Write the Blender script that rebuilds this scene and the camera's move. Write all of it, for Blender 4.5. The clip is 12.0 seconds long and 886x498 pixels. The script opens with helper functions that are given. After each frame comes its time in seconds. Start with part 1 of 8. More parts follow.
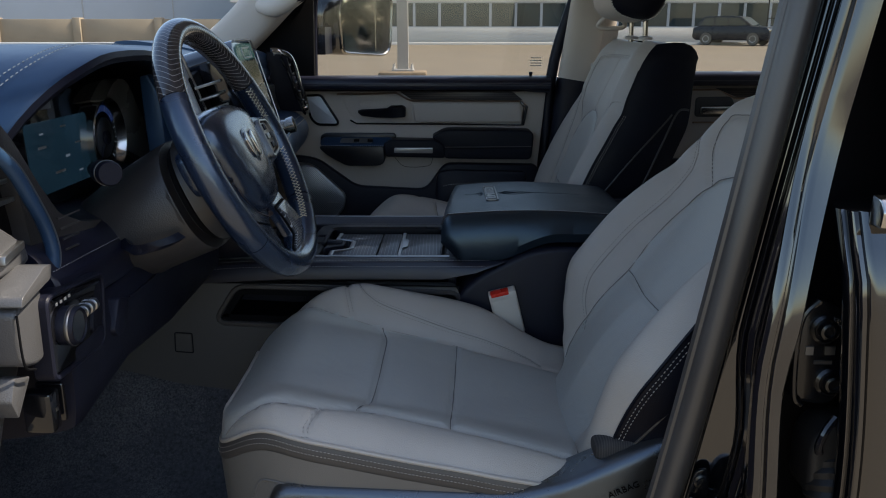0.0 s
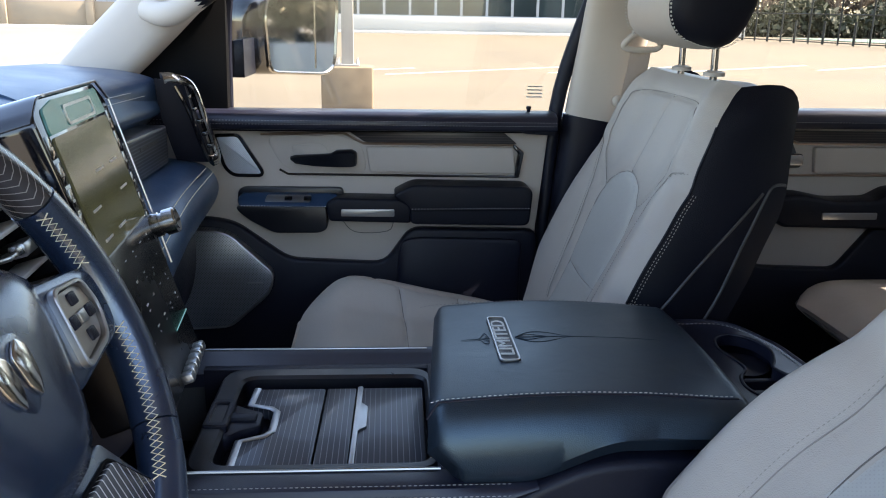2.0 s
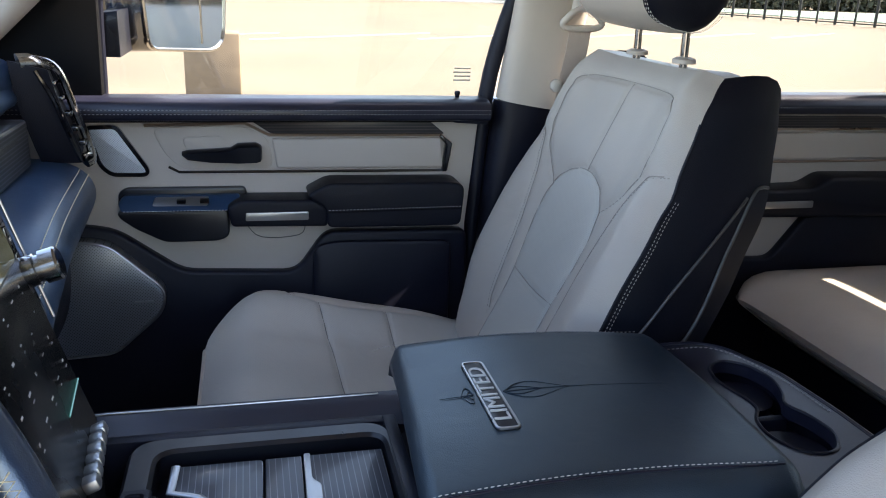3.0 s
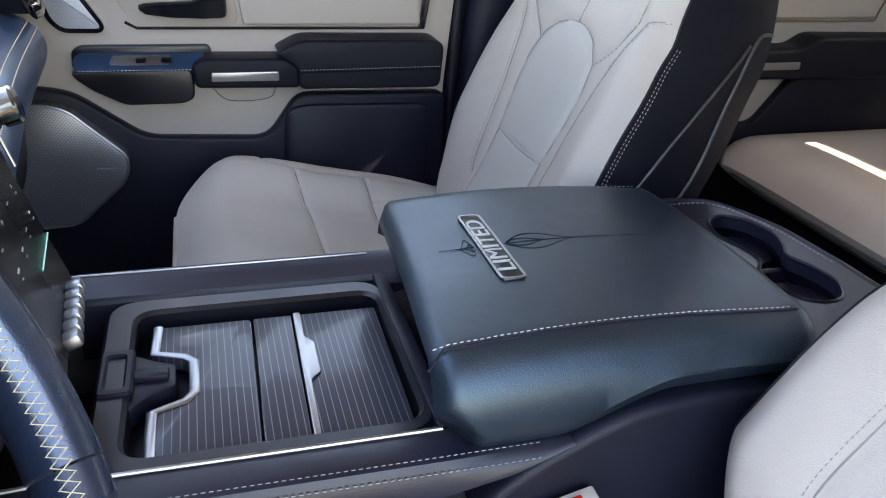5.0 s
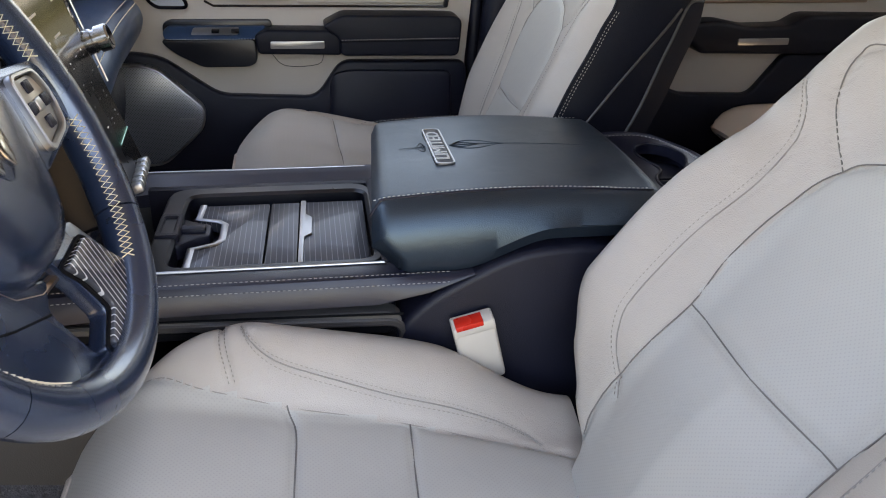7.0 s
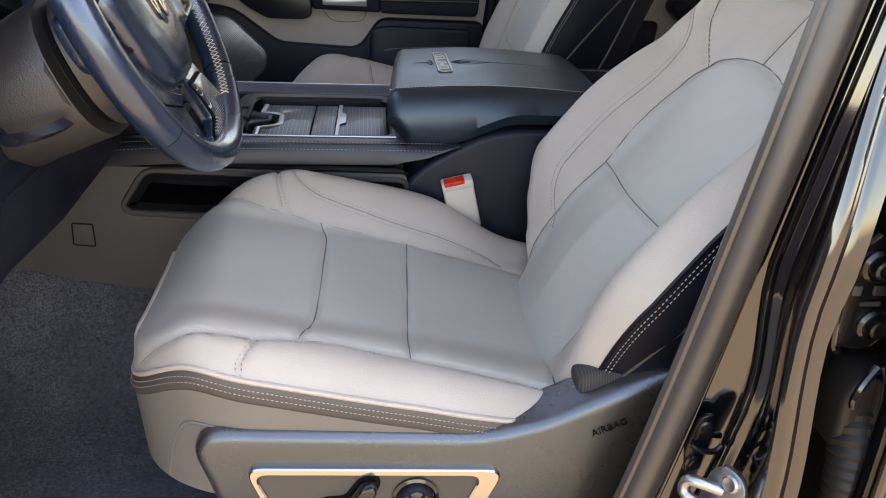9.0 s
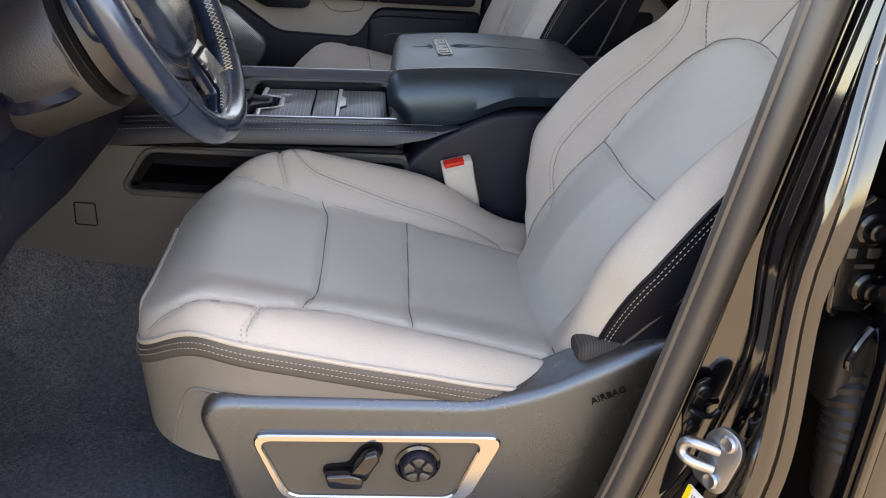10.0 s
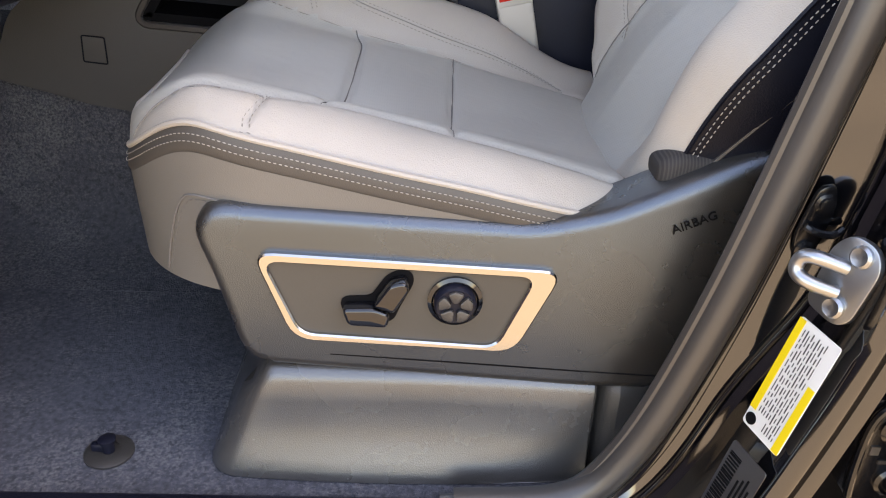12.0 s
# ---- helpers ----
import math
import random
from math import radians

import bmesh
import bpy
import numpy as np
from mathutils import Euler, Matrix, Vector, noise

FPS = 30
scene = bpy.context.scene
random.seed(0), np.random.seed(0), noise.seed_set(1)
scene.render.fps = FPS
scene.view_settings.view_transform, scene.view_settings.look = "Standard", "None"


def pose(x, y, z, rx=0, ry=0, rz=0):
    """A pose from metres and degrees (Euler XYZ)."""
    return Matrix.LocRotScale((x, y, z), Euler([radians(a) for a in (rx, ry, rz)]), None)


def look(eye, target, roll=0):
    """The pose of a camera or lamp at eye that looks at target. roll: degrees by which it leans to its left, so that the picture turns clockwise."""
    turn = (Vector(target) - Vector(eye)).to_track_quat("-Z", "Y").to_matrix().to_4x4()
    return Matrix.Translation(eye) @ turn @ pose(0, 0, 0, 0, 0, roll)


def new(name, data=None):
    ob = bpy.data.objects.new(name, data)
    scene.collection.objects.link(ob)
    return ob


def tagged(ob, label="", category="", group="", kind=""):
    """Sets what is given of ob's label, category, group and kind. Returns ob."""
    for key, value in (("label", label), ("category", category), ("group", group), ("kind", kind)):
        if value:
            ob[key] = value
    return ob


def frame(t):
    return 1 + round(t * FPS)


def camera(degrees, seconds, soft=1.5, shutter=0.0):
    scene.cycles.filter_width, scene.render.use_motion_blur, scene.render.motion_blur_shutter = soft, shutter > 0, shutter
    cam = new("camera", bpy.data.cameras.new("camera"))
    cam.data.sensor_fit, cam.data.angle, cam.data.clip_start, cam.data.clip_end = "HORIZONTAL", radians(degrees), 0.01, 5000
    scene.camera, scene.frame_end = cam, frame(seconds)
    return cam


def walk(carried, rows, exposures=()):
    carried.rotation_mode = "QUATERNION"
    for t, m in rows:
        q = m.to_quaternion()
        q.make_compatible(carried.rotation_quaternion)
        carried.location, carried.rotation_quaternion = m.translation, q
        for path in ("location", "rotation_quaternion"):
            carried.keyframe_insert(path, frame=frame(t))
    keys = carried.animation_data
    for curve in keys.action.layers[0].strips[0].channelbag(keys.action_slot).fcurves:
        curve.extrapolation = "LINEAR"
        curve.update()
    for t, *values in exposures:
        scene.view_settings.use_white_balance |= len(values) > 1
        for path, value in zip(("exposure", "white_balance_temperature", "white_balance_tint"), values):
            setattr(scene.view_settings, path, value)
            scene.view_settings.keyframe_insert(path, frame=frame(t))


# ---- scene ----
cam = camera(57.0, 12.0, soft=1.05)
METRES, EYE, TILT, LEAN, TURN = 2.1, 1.5, -15.0, 0.0, 0.0
ROWS = [
    (0.0, 0.0, 0.0, 0.0, 0.0, 0.0, -0.0),
    (0.5, 0.0073, 0.0661, 0.0294, 1.26, 0.49, -0.76),
    (1.0, -0.0067, 0.1466, 0.0568, 1.13, 0.46, -0.45),
    (1.5, -0.0138, 0.2288, 0.0832, -0.87, 0.23, 0.05),
    (2.0, -0.0217, 0.31, 0.1125, -3.92, -0.81, 0.0),
    (2.5, -0.0447, 0.3764, 0.1366, -9.55, -2.08, 0.36),
    (4.5, -0.0729, 0.44, 0.1404, -16.05, -8.39, 1.92),
    (5.0, -0.0729, 0.4377, 0.1258, -15.9, -11.35, 1.61),
    (5.5, -0.0727, 0.4322, 0.1152, -15.76, -13.36, 1.56),
    (6.0, -0.0724, 0.4063, 0.1091, -15.63, -13.9, 1.73),
    (6.5, -0.0544, 0.3539, 0.1002, -14.64, -12.62, 1.77),
    (7.0, -0.03, 0.2808, 0.0844, -9.01, -10.66, 1.22),
    (9.0, -0.0219, 0.092, 0.0234, -5.69, -10.41, -1.13),
    (9.5, -0.0264, 0.0828, 0.0154, -5.46, -10.44, -1.19),
    (10.0, -0.0275, 0.083, 0.0089, -6.14, -10.34, -1.41),
    (10.5, -0.0266, 0.1114, -0.0232, -5.28, -9.63, -1.6),
    (11.0, -0.0222, 0.1358, -0.058, -3.04, -10.56, -1.87),
    (11.5, -0.018, 0.1435, -0.074, -2.25, -12.54, -2.18),
    (12.0, -0.0158, 0.1459, -0.0754, -2.24, -13.58, -2.33),
]
EXPOSURES = [(0.0, 1.00, 6800, 10), (0.2, 1.55, 6700, 10), (0.4, 2.34, 6800, 10), (0.6, 2.34, 6800, 10), (2.0, 2.55, 7000, 12), (2.7, 2.72, 7000, 13), (4.5, 3.27, 7200, 14), (5.0, 3.60, 7900, 16), (5.5, 3.62, 8300, 17), (6.3, 3.52, 8800, 18), (7.2, 3.10, 9000, 19), (9.0, 2.86, 8900, 19), (12.0, 2.85, 9000, 20)]
walk(cam, [(t, pose(0, 0, EYE, TILT, LEAN, TURN) @ pose(METRES * x, METRES * y, METRES * z, 90 + pitch, roll, yaw)) for t, x, y, z, yaw, pitch, roll in ROWS], EXPOSURES)

# ---- world and sun ----
SUN = Vector((0.62, 0.03, 0.78)).normalized()
world = bpy.data.worlds.new("sky")
scene.world = world
world.use_nodes = True
sky = world.node_tree.nodes.new("ShaderNodeTexSky")
sky.sky_type, sky.sun_disc = "NISHITA", False
sky.sun_elevation, sky.sun_rotation = math.asin(SUN.z), math.atan2(SUN.x, SUN.y)
world.node_tree.links.new(sky.outputs[0], world.node_tree.nodes["Background"].inputs[0])
world.node_tree.nodes["Background"].inputs[1].default_value = 0.15
sun = new("sun", bpy.data.lights.new("sun", "SUN"))
sun.data.energy, sun.data.angle, sun.data.color = 4.0, radians(0.5), (1.0, 0.93, 0.82)
sun.matrix_world = look(SUN * 30, (0, 0, 0))
# ---- materials ----
def mat(name, color, rough=0.5, metal=0.0, grain=0.0, bump=0.0, vary=0.08, patch=6.0, coat=0.0, spec=0.5, kind="noise", coat_rough=0.05, crease=0.0, tint=(1, 1, 1)):
    """A surface with fine relief (grain: features a metre) and slow unevenness of tone and gloss."""
    m = bpy.data.materials.new(name)
    m.use_nodes = True
    nt, b = m.node_tree, m.node_tree.nodes["Principled BSDF"]
    co = nt.nodes.new("ShaderNodeTexCoord")
    slow = nt.nodes.new("ShaderNodeTexNoise")
    slow.inputs["Scale"].default_value, slow.inputs["Detail"].default_value = patch, 5
    nt.links.new(co.outputs["Object"], slow.inputs["Vector"])
    ramp = nt.nodes.new("ShaderNodeMapRange")
    ramp.inputs[1].default_value, ramp.inputs[2].default_value = 0.3, 0.7
    ramp.inputs[3].default_value, ramp.inputs[4].default_value = 1 - vary, 1 + vary
    nt.links.new(slow.outputs["Fac"], ramp.inputs[0])
    mul = nt.nodes.new("ShaderNodeVectorMath")
    mul.operation = "SCALE"
    mul.inputs[0].default_value = color
    nt.links.new(ramp.outputs[0], mul.inputs["Scale"])
    nt.links.new(mul.outputs[0], b.inputs["Base Color"])
    rr = nt.nodes.new("ShaderNodeMapRange")
    rr.inputs[1].default_value, rr.inputs[2].default_value = 0.3, 0.7
    rr.inputs[3].default_value, rr.inputs[4].default_value = max(rough - 0.06, 0.02), min(rough + 0.06, 1)
    nt.links.new(slow.outputs["Fac"], rr.inputs[0])
    nt.links.new(rr.outputs[0], b.inputs["Roughness"])
    b.inputs["Metallic"].default_value = metal
    b.inputs["Coat Weight"].default_value = coat
    b.inputs["Coat Roughness"].default_value = coat_rough
    b.inputs["Specular IOR Level"].default_value = spec
    if grain:
        if kind == "cell":
            tex = nt.nodes.new("ShaderNodeTexVoronoi")
            tex.inputs["Scale"].default_value = grain
            out = tex.outputs["Distance"]
        else:
            tex = nt.nodes.new("ShaderNodeTexNoise")
            tex.inputs["Scale"].default_value, tex.inputs["Detail"].default_value = grain, 4
            out = tex.outputs["Fac"]
        nt.links.new(co.outputs["Object"], tex.inputs["Vector"])
        bp = nt.nodes.new("ShaderNodeBump")
        bp.inputs["Strength"].default_value, bp.inputs["Distance"].default_value = bump, 0.001
        nt.links.new(out, bp.inputs["Height"])
        nt.links.new(bp.outputs[0], b.inputs["Normal"])
        if crease:
            fold, fb = nt.nodes.new("ShaderNodeTexNoise"), nt.nodes.new("ShaderNodeBump")
            fold.inputs["Scale"].default_value, fold.inputs["Detail"].default_value, fold.inputs["Distortion"].default_value = 22, 5, 1.2
            fb.inputs["Strength"].default_value, fb.inputs["Distance"].default_value = crease, 0.004
            nt.links.new(co.outputs["Object"], fold.inputs["Vector"])
            nt.links.new(fold.outputs["Fac"], fb.inputs["Height"])
            nt.links.new(fb.outputs[0], bp.inputs["Normal"])
    # Bluish tints colour the highlights in place of blue sky reflections.
    b.inputs["Specular Tint"].default_value = (*tint, 1)
    return m


def striped(name, base, line, axis, pitch, share, rough, coat=0.0, metal=0.0, chevron=None, flip=False):
    """Fine inlaid lines: pitch in metres across one axis of the object; chevron slants them along a second axis about its middle."""
    m = mat(name, base, rough, coat=coat, metal=metal)
    nt, b = m.node_tree, m.node_tree.nodes["Principled BSDF"]
    co = nt.nodes.new("ShaderNodeUVMap") if axis == "uv" else nt.nodes.new("ShaderNodeTexCoord")
    sep = nt.nodes.new("ShaderNodeSeparateXYZ")
    nt.links.new(co.outputs[0 if axis == "uv" else "Object"], sep.inputs[0])
    src = sep.outputs[{"x": 0, "y": 1, "z": 2, "uv": 0}[axis]]
    if chevron is not None:
        ab = nt.nodes.new("ShaderNodeMath")
        ab.operation = "ABSOLUTE"
        nt.links.new(sep.outputs[1], ab.inputs[0])
        ma = nt.nodes.new("ShaderNodeMath")
        ma.operation = "MULTIPLY_ADD"
        ma.inputs[1].default_value = chevron
        nt.links.new(ab.outputs[0], ma.inputs[0])
        nt.links.new(src, ma.inputs[2])
        src = ma.outputs[0]
    dv = nt.nodes.new("ShaderNodeMath")
    dv.operation = "DIVIDE"
    dv.inputs[1].default_value = pitch
    nt.links.new(src, dv.inputs[0])
    fr = nt.nodes.new("ShaderNodeMath")
    fr.operation = "FRACT"
    nt.links.new(dv.outputs[0], fr.inputs[0])
    lt = nt.nodes.new("ShaderNodeMath")
    lt.operation = "LESS_THAN"
    lt.inputs[1].default_value = share
    nt.links.new(fr.outputs[0], lt.inputs[0])
    mx = nt.nodes.new("ShaderNodeMix")
    mx.data_type = "RGBA"
    old = b.inputs["Base Color"].links[0].from_socket
    nt.links.new(lt.outputs[0], mx.inputs["Factor"])
    nt.links.new(old, mx.inputs[6])
    mx.inputs[7].default_value = (*line, 1)
    nt.links.new(mx.outputs[2], b.inputs["Base Color"])
    return m


def dotted(m, pitch, depth, dark=0.45, plane=None):
    """Punches a fine staggered grid of holes into a leather, by tone and relief."""
    nt, b = m.node_tree, m.node_tree.nodes["Principled BSDF"]
    uv = nt.nodes.new("ShaderNodeUVMap")
    sc = nt.nodes.new("ShaderNodeVectorMath")
    sc.operation = "SCALE"
    sc.inputs["Scale"].default_value = 1 / pitch
    if plane is None:
        nt.links.new(uv.outputs[0], sc.inputs[0])
    else:
        co, sep, com = (nt.nodes.new("ShaderNode" + k) for k in ("TexCoord", "SeparateXYZ", "CombineXYZ"))
        nt.links.new(co.outputs["Object"], sep.inputs[0])
        nt.links.new(sep.outputs[plane[0]], com.inputs[0])
        nt.links.new(sep.outputs[plane[1]], com.inputs[1])
        nt.links.new(com.outputs[0], sc.inputs[0])
    vo = nt.nodes.new("ShaderNodeTexVoronoi")
    vo.voronoi_dimensions = "2D"
    vo.inputs["Scale"].default_value, vo.inputs["Randomness"].default_value = 1.0, 0.0
    rot = nt.nodes.new("ShaderNodeVectorRotate")
    rot.rotation_type = "Z_AXIS"
    rot.inputs["Angle"].default_value = radians(45)
    nt.links.new(sc.outputs[0], rot.inputs["Vector"])
    nt.links.new(rot.outputs[0], vo.inputs["Vector"])
    mr = nt.nodes.new("ShaderNodeMapRange")
    mr.inputs[1].default_value, mr.inputs[2].default_value = 0.16, 0.26
    mr.inputs[3].default_value, mr.inputs[4].default_value = dark, 1
    nt.links.new(vo.outputs["Distance"], mr.inputs[0])
    old = b.inputs["Base Color"].links[0].from_socket
    mul = nt.nodes.new("ShaderNodeVectorMath")
    mul.operation = "SCALE"
    nt.links.new(old, mul.inputs[0])
    nt.links.new(mr.outputs[0], mul.inputs["Scale"])
    nt.links.new(mul.outputs[0], b.inputs["Base Color"])
    return m


def clear_glass(name, tint=(1, 1, 1), gloss=0.06):
    m = bpy.data.materials.new(name)
    m.use_nodes = True
    nt = m.node_tree
    nt.nodes.remove(nt.nodes["Principled BSDF"])
    tr, gl, mx, fr = (nt.nodes.new("ShaderNode" + k) for k in ("BsdfTransparent", "BsdfGlossy", "MixShader", "Fresnel"))
    tr.inputs[0].default_value = (*tint, 1)
    gl.inputs["Roughness"].default_value = 0.01
    fr.inputs["IOR"].default_value = 1.45
    nt.links.new(fr.outputs[0], mx.inputs[0])
    nt.links.new(tr.outputs[0], mx.inputs[1])
    nt.links.new(gl.outputs[0], mx.inputs[2])
    nt.links.new(mx.outputs[0], nt.nodes["Material Output"].inputs[0])
    return m


def dusty(m, dust, scale, low, high):
    """Lays pale trodden-in dust over a pile, in ragged patches broken up by the fibres."""
    nt, b = m.node_tree, m.node_tree.nodes["Principled BSDF"]
    co, big, fine, mul, mr, mx = (nt.nodes.new("ShaderNode" + k) for k in ("TexCoord", "TexNoise", "TexNoise", "Math", "MapRange", "Mix"))
    big.inputs["Scale"].default_value, big.inputs["Detail"].default_value, big.inputs["Roughness"].default_value = scale, 6, 0.65
    fine.inputs["Scale"].default_value, fine.inputs["Detail"].default_value = 300, 3
    for n in (big, fine):
        nt.links.new(co.outputs["Object"], n.inputs["Vector"])
    mul.operation = "MULTIPLY"
    nt.links.new(big.outputs["Fac"], mul.inputs[0])
    nt.links.new(fine.outputs["Fac"], mul.inputs[1])
    mr.inputs[1].default_value, mr.inputs[2].default_value = low, high
    nt.links.new(mul.outputs[0], mr.inputs[0])
    mx.data_type = "RGBA"
    nt.links.new(mr.outputs[0], mx.inputs["Factor"])
    nt.links.new(b.inputs["Base Color"].links[0].from_socket, mx.inputs[6])
    mx.inputs[7].default_value = (*dust, 1)
    nt.links.new(mx.outputs[2], b.inputs["Base Color"])
    return m


LEATHER = mat("light_leather", (0.450, 0.402, 0.348), 0.42, grain=820, bump=0.26, vary=0.05, patch=9, kind="cell", crease=0.22)
# Toned cooler than the bolsters for the sky light on the centre panels.
LEATHER_PERF = dotted(mat("perforated_leather", (0.452, 0.434, 0.390), 0.45, grain=900, bump=0.08, vary=0.04, patch=9, kind="cell", crease=0.20), 0.0036, 0.2, 0.90)
LEATHER_BAND = mat("dark_taupe_leather", (0.085, 0.075, 0.066), 0.45, grain=800, bump=0.15, vary=0.05, kind="cell")
LEATHER_TAUPE = mat("taupe_leather", (0.17, 0.155, 0.135), 0.45, grain=800, bump=0.15, vary=0.05, kind="cell")
LEATHER_DARK = mat("navy_black_leather", (0.0100, 0.0110, 0.0230), 0.36, grain=900, bump=0.12, vary=0.18, patch=12, spec=0.5, kind="cell")
LEATHER_BLACK = mat("matt_black_leather", (0.0058, 0.0066, 0.0125), 0.46, grain=640, bump=0.25, vary=0.15, patch=12, spec=0.22, kind="cell")
# Blue in base and tint stands for sky reflected in the wheel leather.
LEATHER_WORN = mat("polished_navy_leather", (0.0110, 0.0200, 0.0430), 0.26, grain=900, bump=0.14, vary=0.12, patch=9, spec=1.0, kind="cell", coat=1.0, coat_rough=0.17, crease=0.05, tint=(0.62, 0.80, 1.0))
SHROUD = mat("dark_taupe_plastic", (0.042, 0.038, 0.037), 0.40, grain=560, bump=0.25, vary=0.10, spec=0.6, kind="cell")
FIELD = mat("satin_bronze_field", (0.34, 0.31, 0.26), 0.34, metal=0.5, vary=0.12, patch=30)
# Teal base and tint carry the sky's sheen on the lid.
LEATHER_LID = mat("navy_lid_leather", (0.0120, 0.0195, 0.0300), 0.36, grain=900, bump=0.20, vary=0.12, patch=9, spec=0.95, kind="cell", crease=0.12, tint=(0.66, 0.88, 1.0))
PLASTIC = mat("black_grained_plastic", (0.0095, 0.0105, 0.0200), 0.40, grain=800, bump=0.22, vary=0.15, patch=10, spec=0.26, kind="cell")
SHIELD = mat("charcoal_grained_plastic", (0.044, 0.041, 0.038), 0.33, grain=900, bump=0.30, vary=0.12, patch=11, spec=0.8, kind="cell")
PANEL = mat("black_button_panel", (0.003, 0.003, 0.004), 0.25, spec=0.2, vary=0.1)
SATIN_BLACK = mat("satin_black_plastic", (0.0065, 0.0075, 0.0120), 0.33, grain=900, bump=0.06, vary=0.15, patch=12, spec=0.5)
# Warm base and blue tint stand for ground bounce and sky sheen.
SATIN_BASE = mat("satin_charcoal_plastic", (0.0340, 0.0290, 0.0240), 0.27, grain=950, bump=0.24, vary=0.10, patch=11, spec=1.0, kind="cell", coat=0.3, coat_rough=0.22, tint=(0.66, 0.82, 1.0))
SATIN_BASE.node_tree.nodes["Principled BSDF"].inputs["IOR"].default_value = 1.7
BASE_PLASTIC = mat("polished_grained_plastic", (0.0640, 0.0600, 0.0560), 0.25, grain=950, bump=0.22, vary=0.10, patch=11, spec=1.0, kind="cell", coat=0.8, coat_rough=0.22, tint=(0.88, 0.94, 1.0))
# Navy leather with the sky's blue light on the dashboard put into its colour.
LEATHER_DASH = mat("skylit_dash_leather", (0.0200, 0.0480, 0.1020), 0.38, grain=900, bump=0.14, vary=0.12, patch=9, spec=0.7, kind="cell", coat=0.15, coat_rough=0.28, crease=0.10, tint=(0.55, 0.78, 1.0))
TAUPE = mat("taupe_plastic", (0.088, 0.083, 0.080), 0.5, grain=600, bump=0.15, vary=0.05, kind="cell")
TRIM_LIGHT = mat("light_soft_trim", (0.52, 0.46, 0.40), 0.55, grain=700, bump=0.15, vary=0.04, kind="cell")
PILLAR_TRIM = mat("beige_pillar_fabric", (0.60, 0.53, 0.45), 0.8, grain=900, bump=0.15, vary=0.04)
GLOSS = mat("gloss_black", (0.008, 0.008, 0.010), 0.06, coat=0.6, vary=0.2)
PAINT = mat("black_car_paint", (0.003, 0.003, 0.004), 0.05, coat=1.0, vary=0.1, spec=0.9)
HINGE = mat("painted_hinge_steel", (0.005, 0.005, 0.006), 0.22, grain=90, bump=0.15, coat=0.3, vary=0.2, spec=0.5)
CHROME = mat("satin_chrome", (0.56, 0.54, 0.51), 0.15, metal=1.0, vary=0.04)
SATIN = mat("satin_silver", (0.42, 0.42, 0.42), 0.32, metal=1.0, vary=0.05)
BRONZE = mat("bronze_strip", (0.42, 0.30, 0.22), 0.3, metal=1.0, vary=0.05)
ZINC = mat("zinc_steel", (0.40, 0.41, 0.42), 0.32, metal=1.0, grain=120, bump=0.05, vary=0.1)
RUBBER = mat("grey_rubber_seal", (0.056, 0.048, 0.042), 0.38, grain=500, bump=0.1, spec=0.9)
BLACK = mat("flat_black", (0.004, 0.004, 0.005), 0.7, spec=0.12)
CARPET = dusty(mat("dark_blue_carpet", (0.082, 0.086, 0.102), 0.95, grain=420, bump=2.2, vary=0.30, patch=150, spec=0.1), (0.180, 0.182, 0.190), 6, 0.24, 0.46)
WHITE_THREAD = mat("white_thread", (0.62, 0.60, 0.55), 0.7)
SEAT_THREAD = mat("pale_seat_thread", (0.34, 0.31, 0.27), 0.7)
# Thread toned dark for the shade inside the seat seams.
SEAM = mat("seam_shade_thread", (0.17, 0.155, 0.14), 0.8)
SEAM_LIGHT = mat("taupe_thread", (0.30, 0.275, 0.245), 0.8)
YELLOW = mat("yellow_label", (0.85, 0.62, 0.02), 0.4)
PAPER = mat("white_label", (0.75, 0.74, 0.70), 0.4)
PRIVACY = clear_glass("privacy_glass", (0.10, 0.11, 0.11))
GREY_THREAD = mat("grey_thread", (0.28, 0.27, 0.26), 0.7)
CREAM_THREAD = mat("cream_thread", (0.75, 0.66, 0.46), 0.7)
SILVER = mat("silver_print", (0.60, 0.60, 0.58), 0.45)
RED = mat("red_button", (0.75, 0.03, 0.015), 0.3)
CREAM = mat("cream_plastic", (0.66, 0.60, 0.52), 0.4, grain=300, bump=0.05)
WEB = striped("seat_belt_webbing", (0.62, 0.52, 0.44), (0.54, 0.44, 0.37), "x", 0.002, 0.4, 0.8)
DOOR_GRILLE = dotted(mat("speaker_mesh", (0.34, 0.35, 0.37), 0.33, metal=0.7), 0.004, 0.3, 0.22, (0, 2))
TWEETER = dotted(mat("tweeter_mesh", (0.62, 0.65, 0.70), 0.38, metal=0.3), 0.003, 0.3, 0.45, (0, 2))
PINSTRIPE = striped("grey_pinstripe_wood", (0.036, 0.040, 0.052), (0.22, 0.22, 0.24), "x", 0.0068, 0.12, 0.34, coat=0.2)
RIMWOOD = striped("chevron_pinstripe_wood", (0.035, 0.031, 0.033), (0.26, 0.245, 0.23), "uv", 0.0085, 0.12, 0.22, coat=0.6, chevron=0.9)
WOOD = striped("dark_pinstripe_wood", (0.020, 0.017, 0.018), (0.085, 0.065, 0.06), "z", 0.0055, 0.2, 0.38, coat=0.1)
GLASS = clear_glass("window_glass", (0.85, 0.84, 0.81))
MIRROR = mat("mirror_glass", (0.85, 0.87, 0.88), 0.01, metal=1.0, vary=0.0)


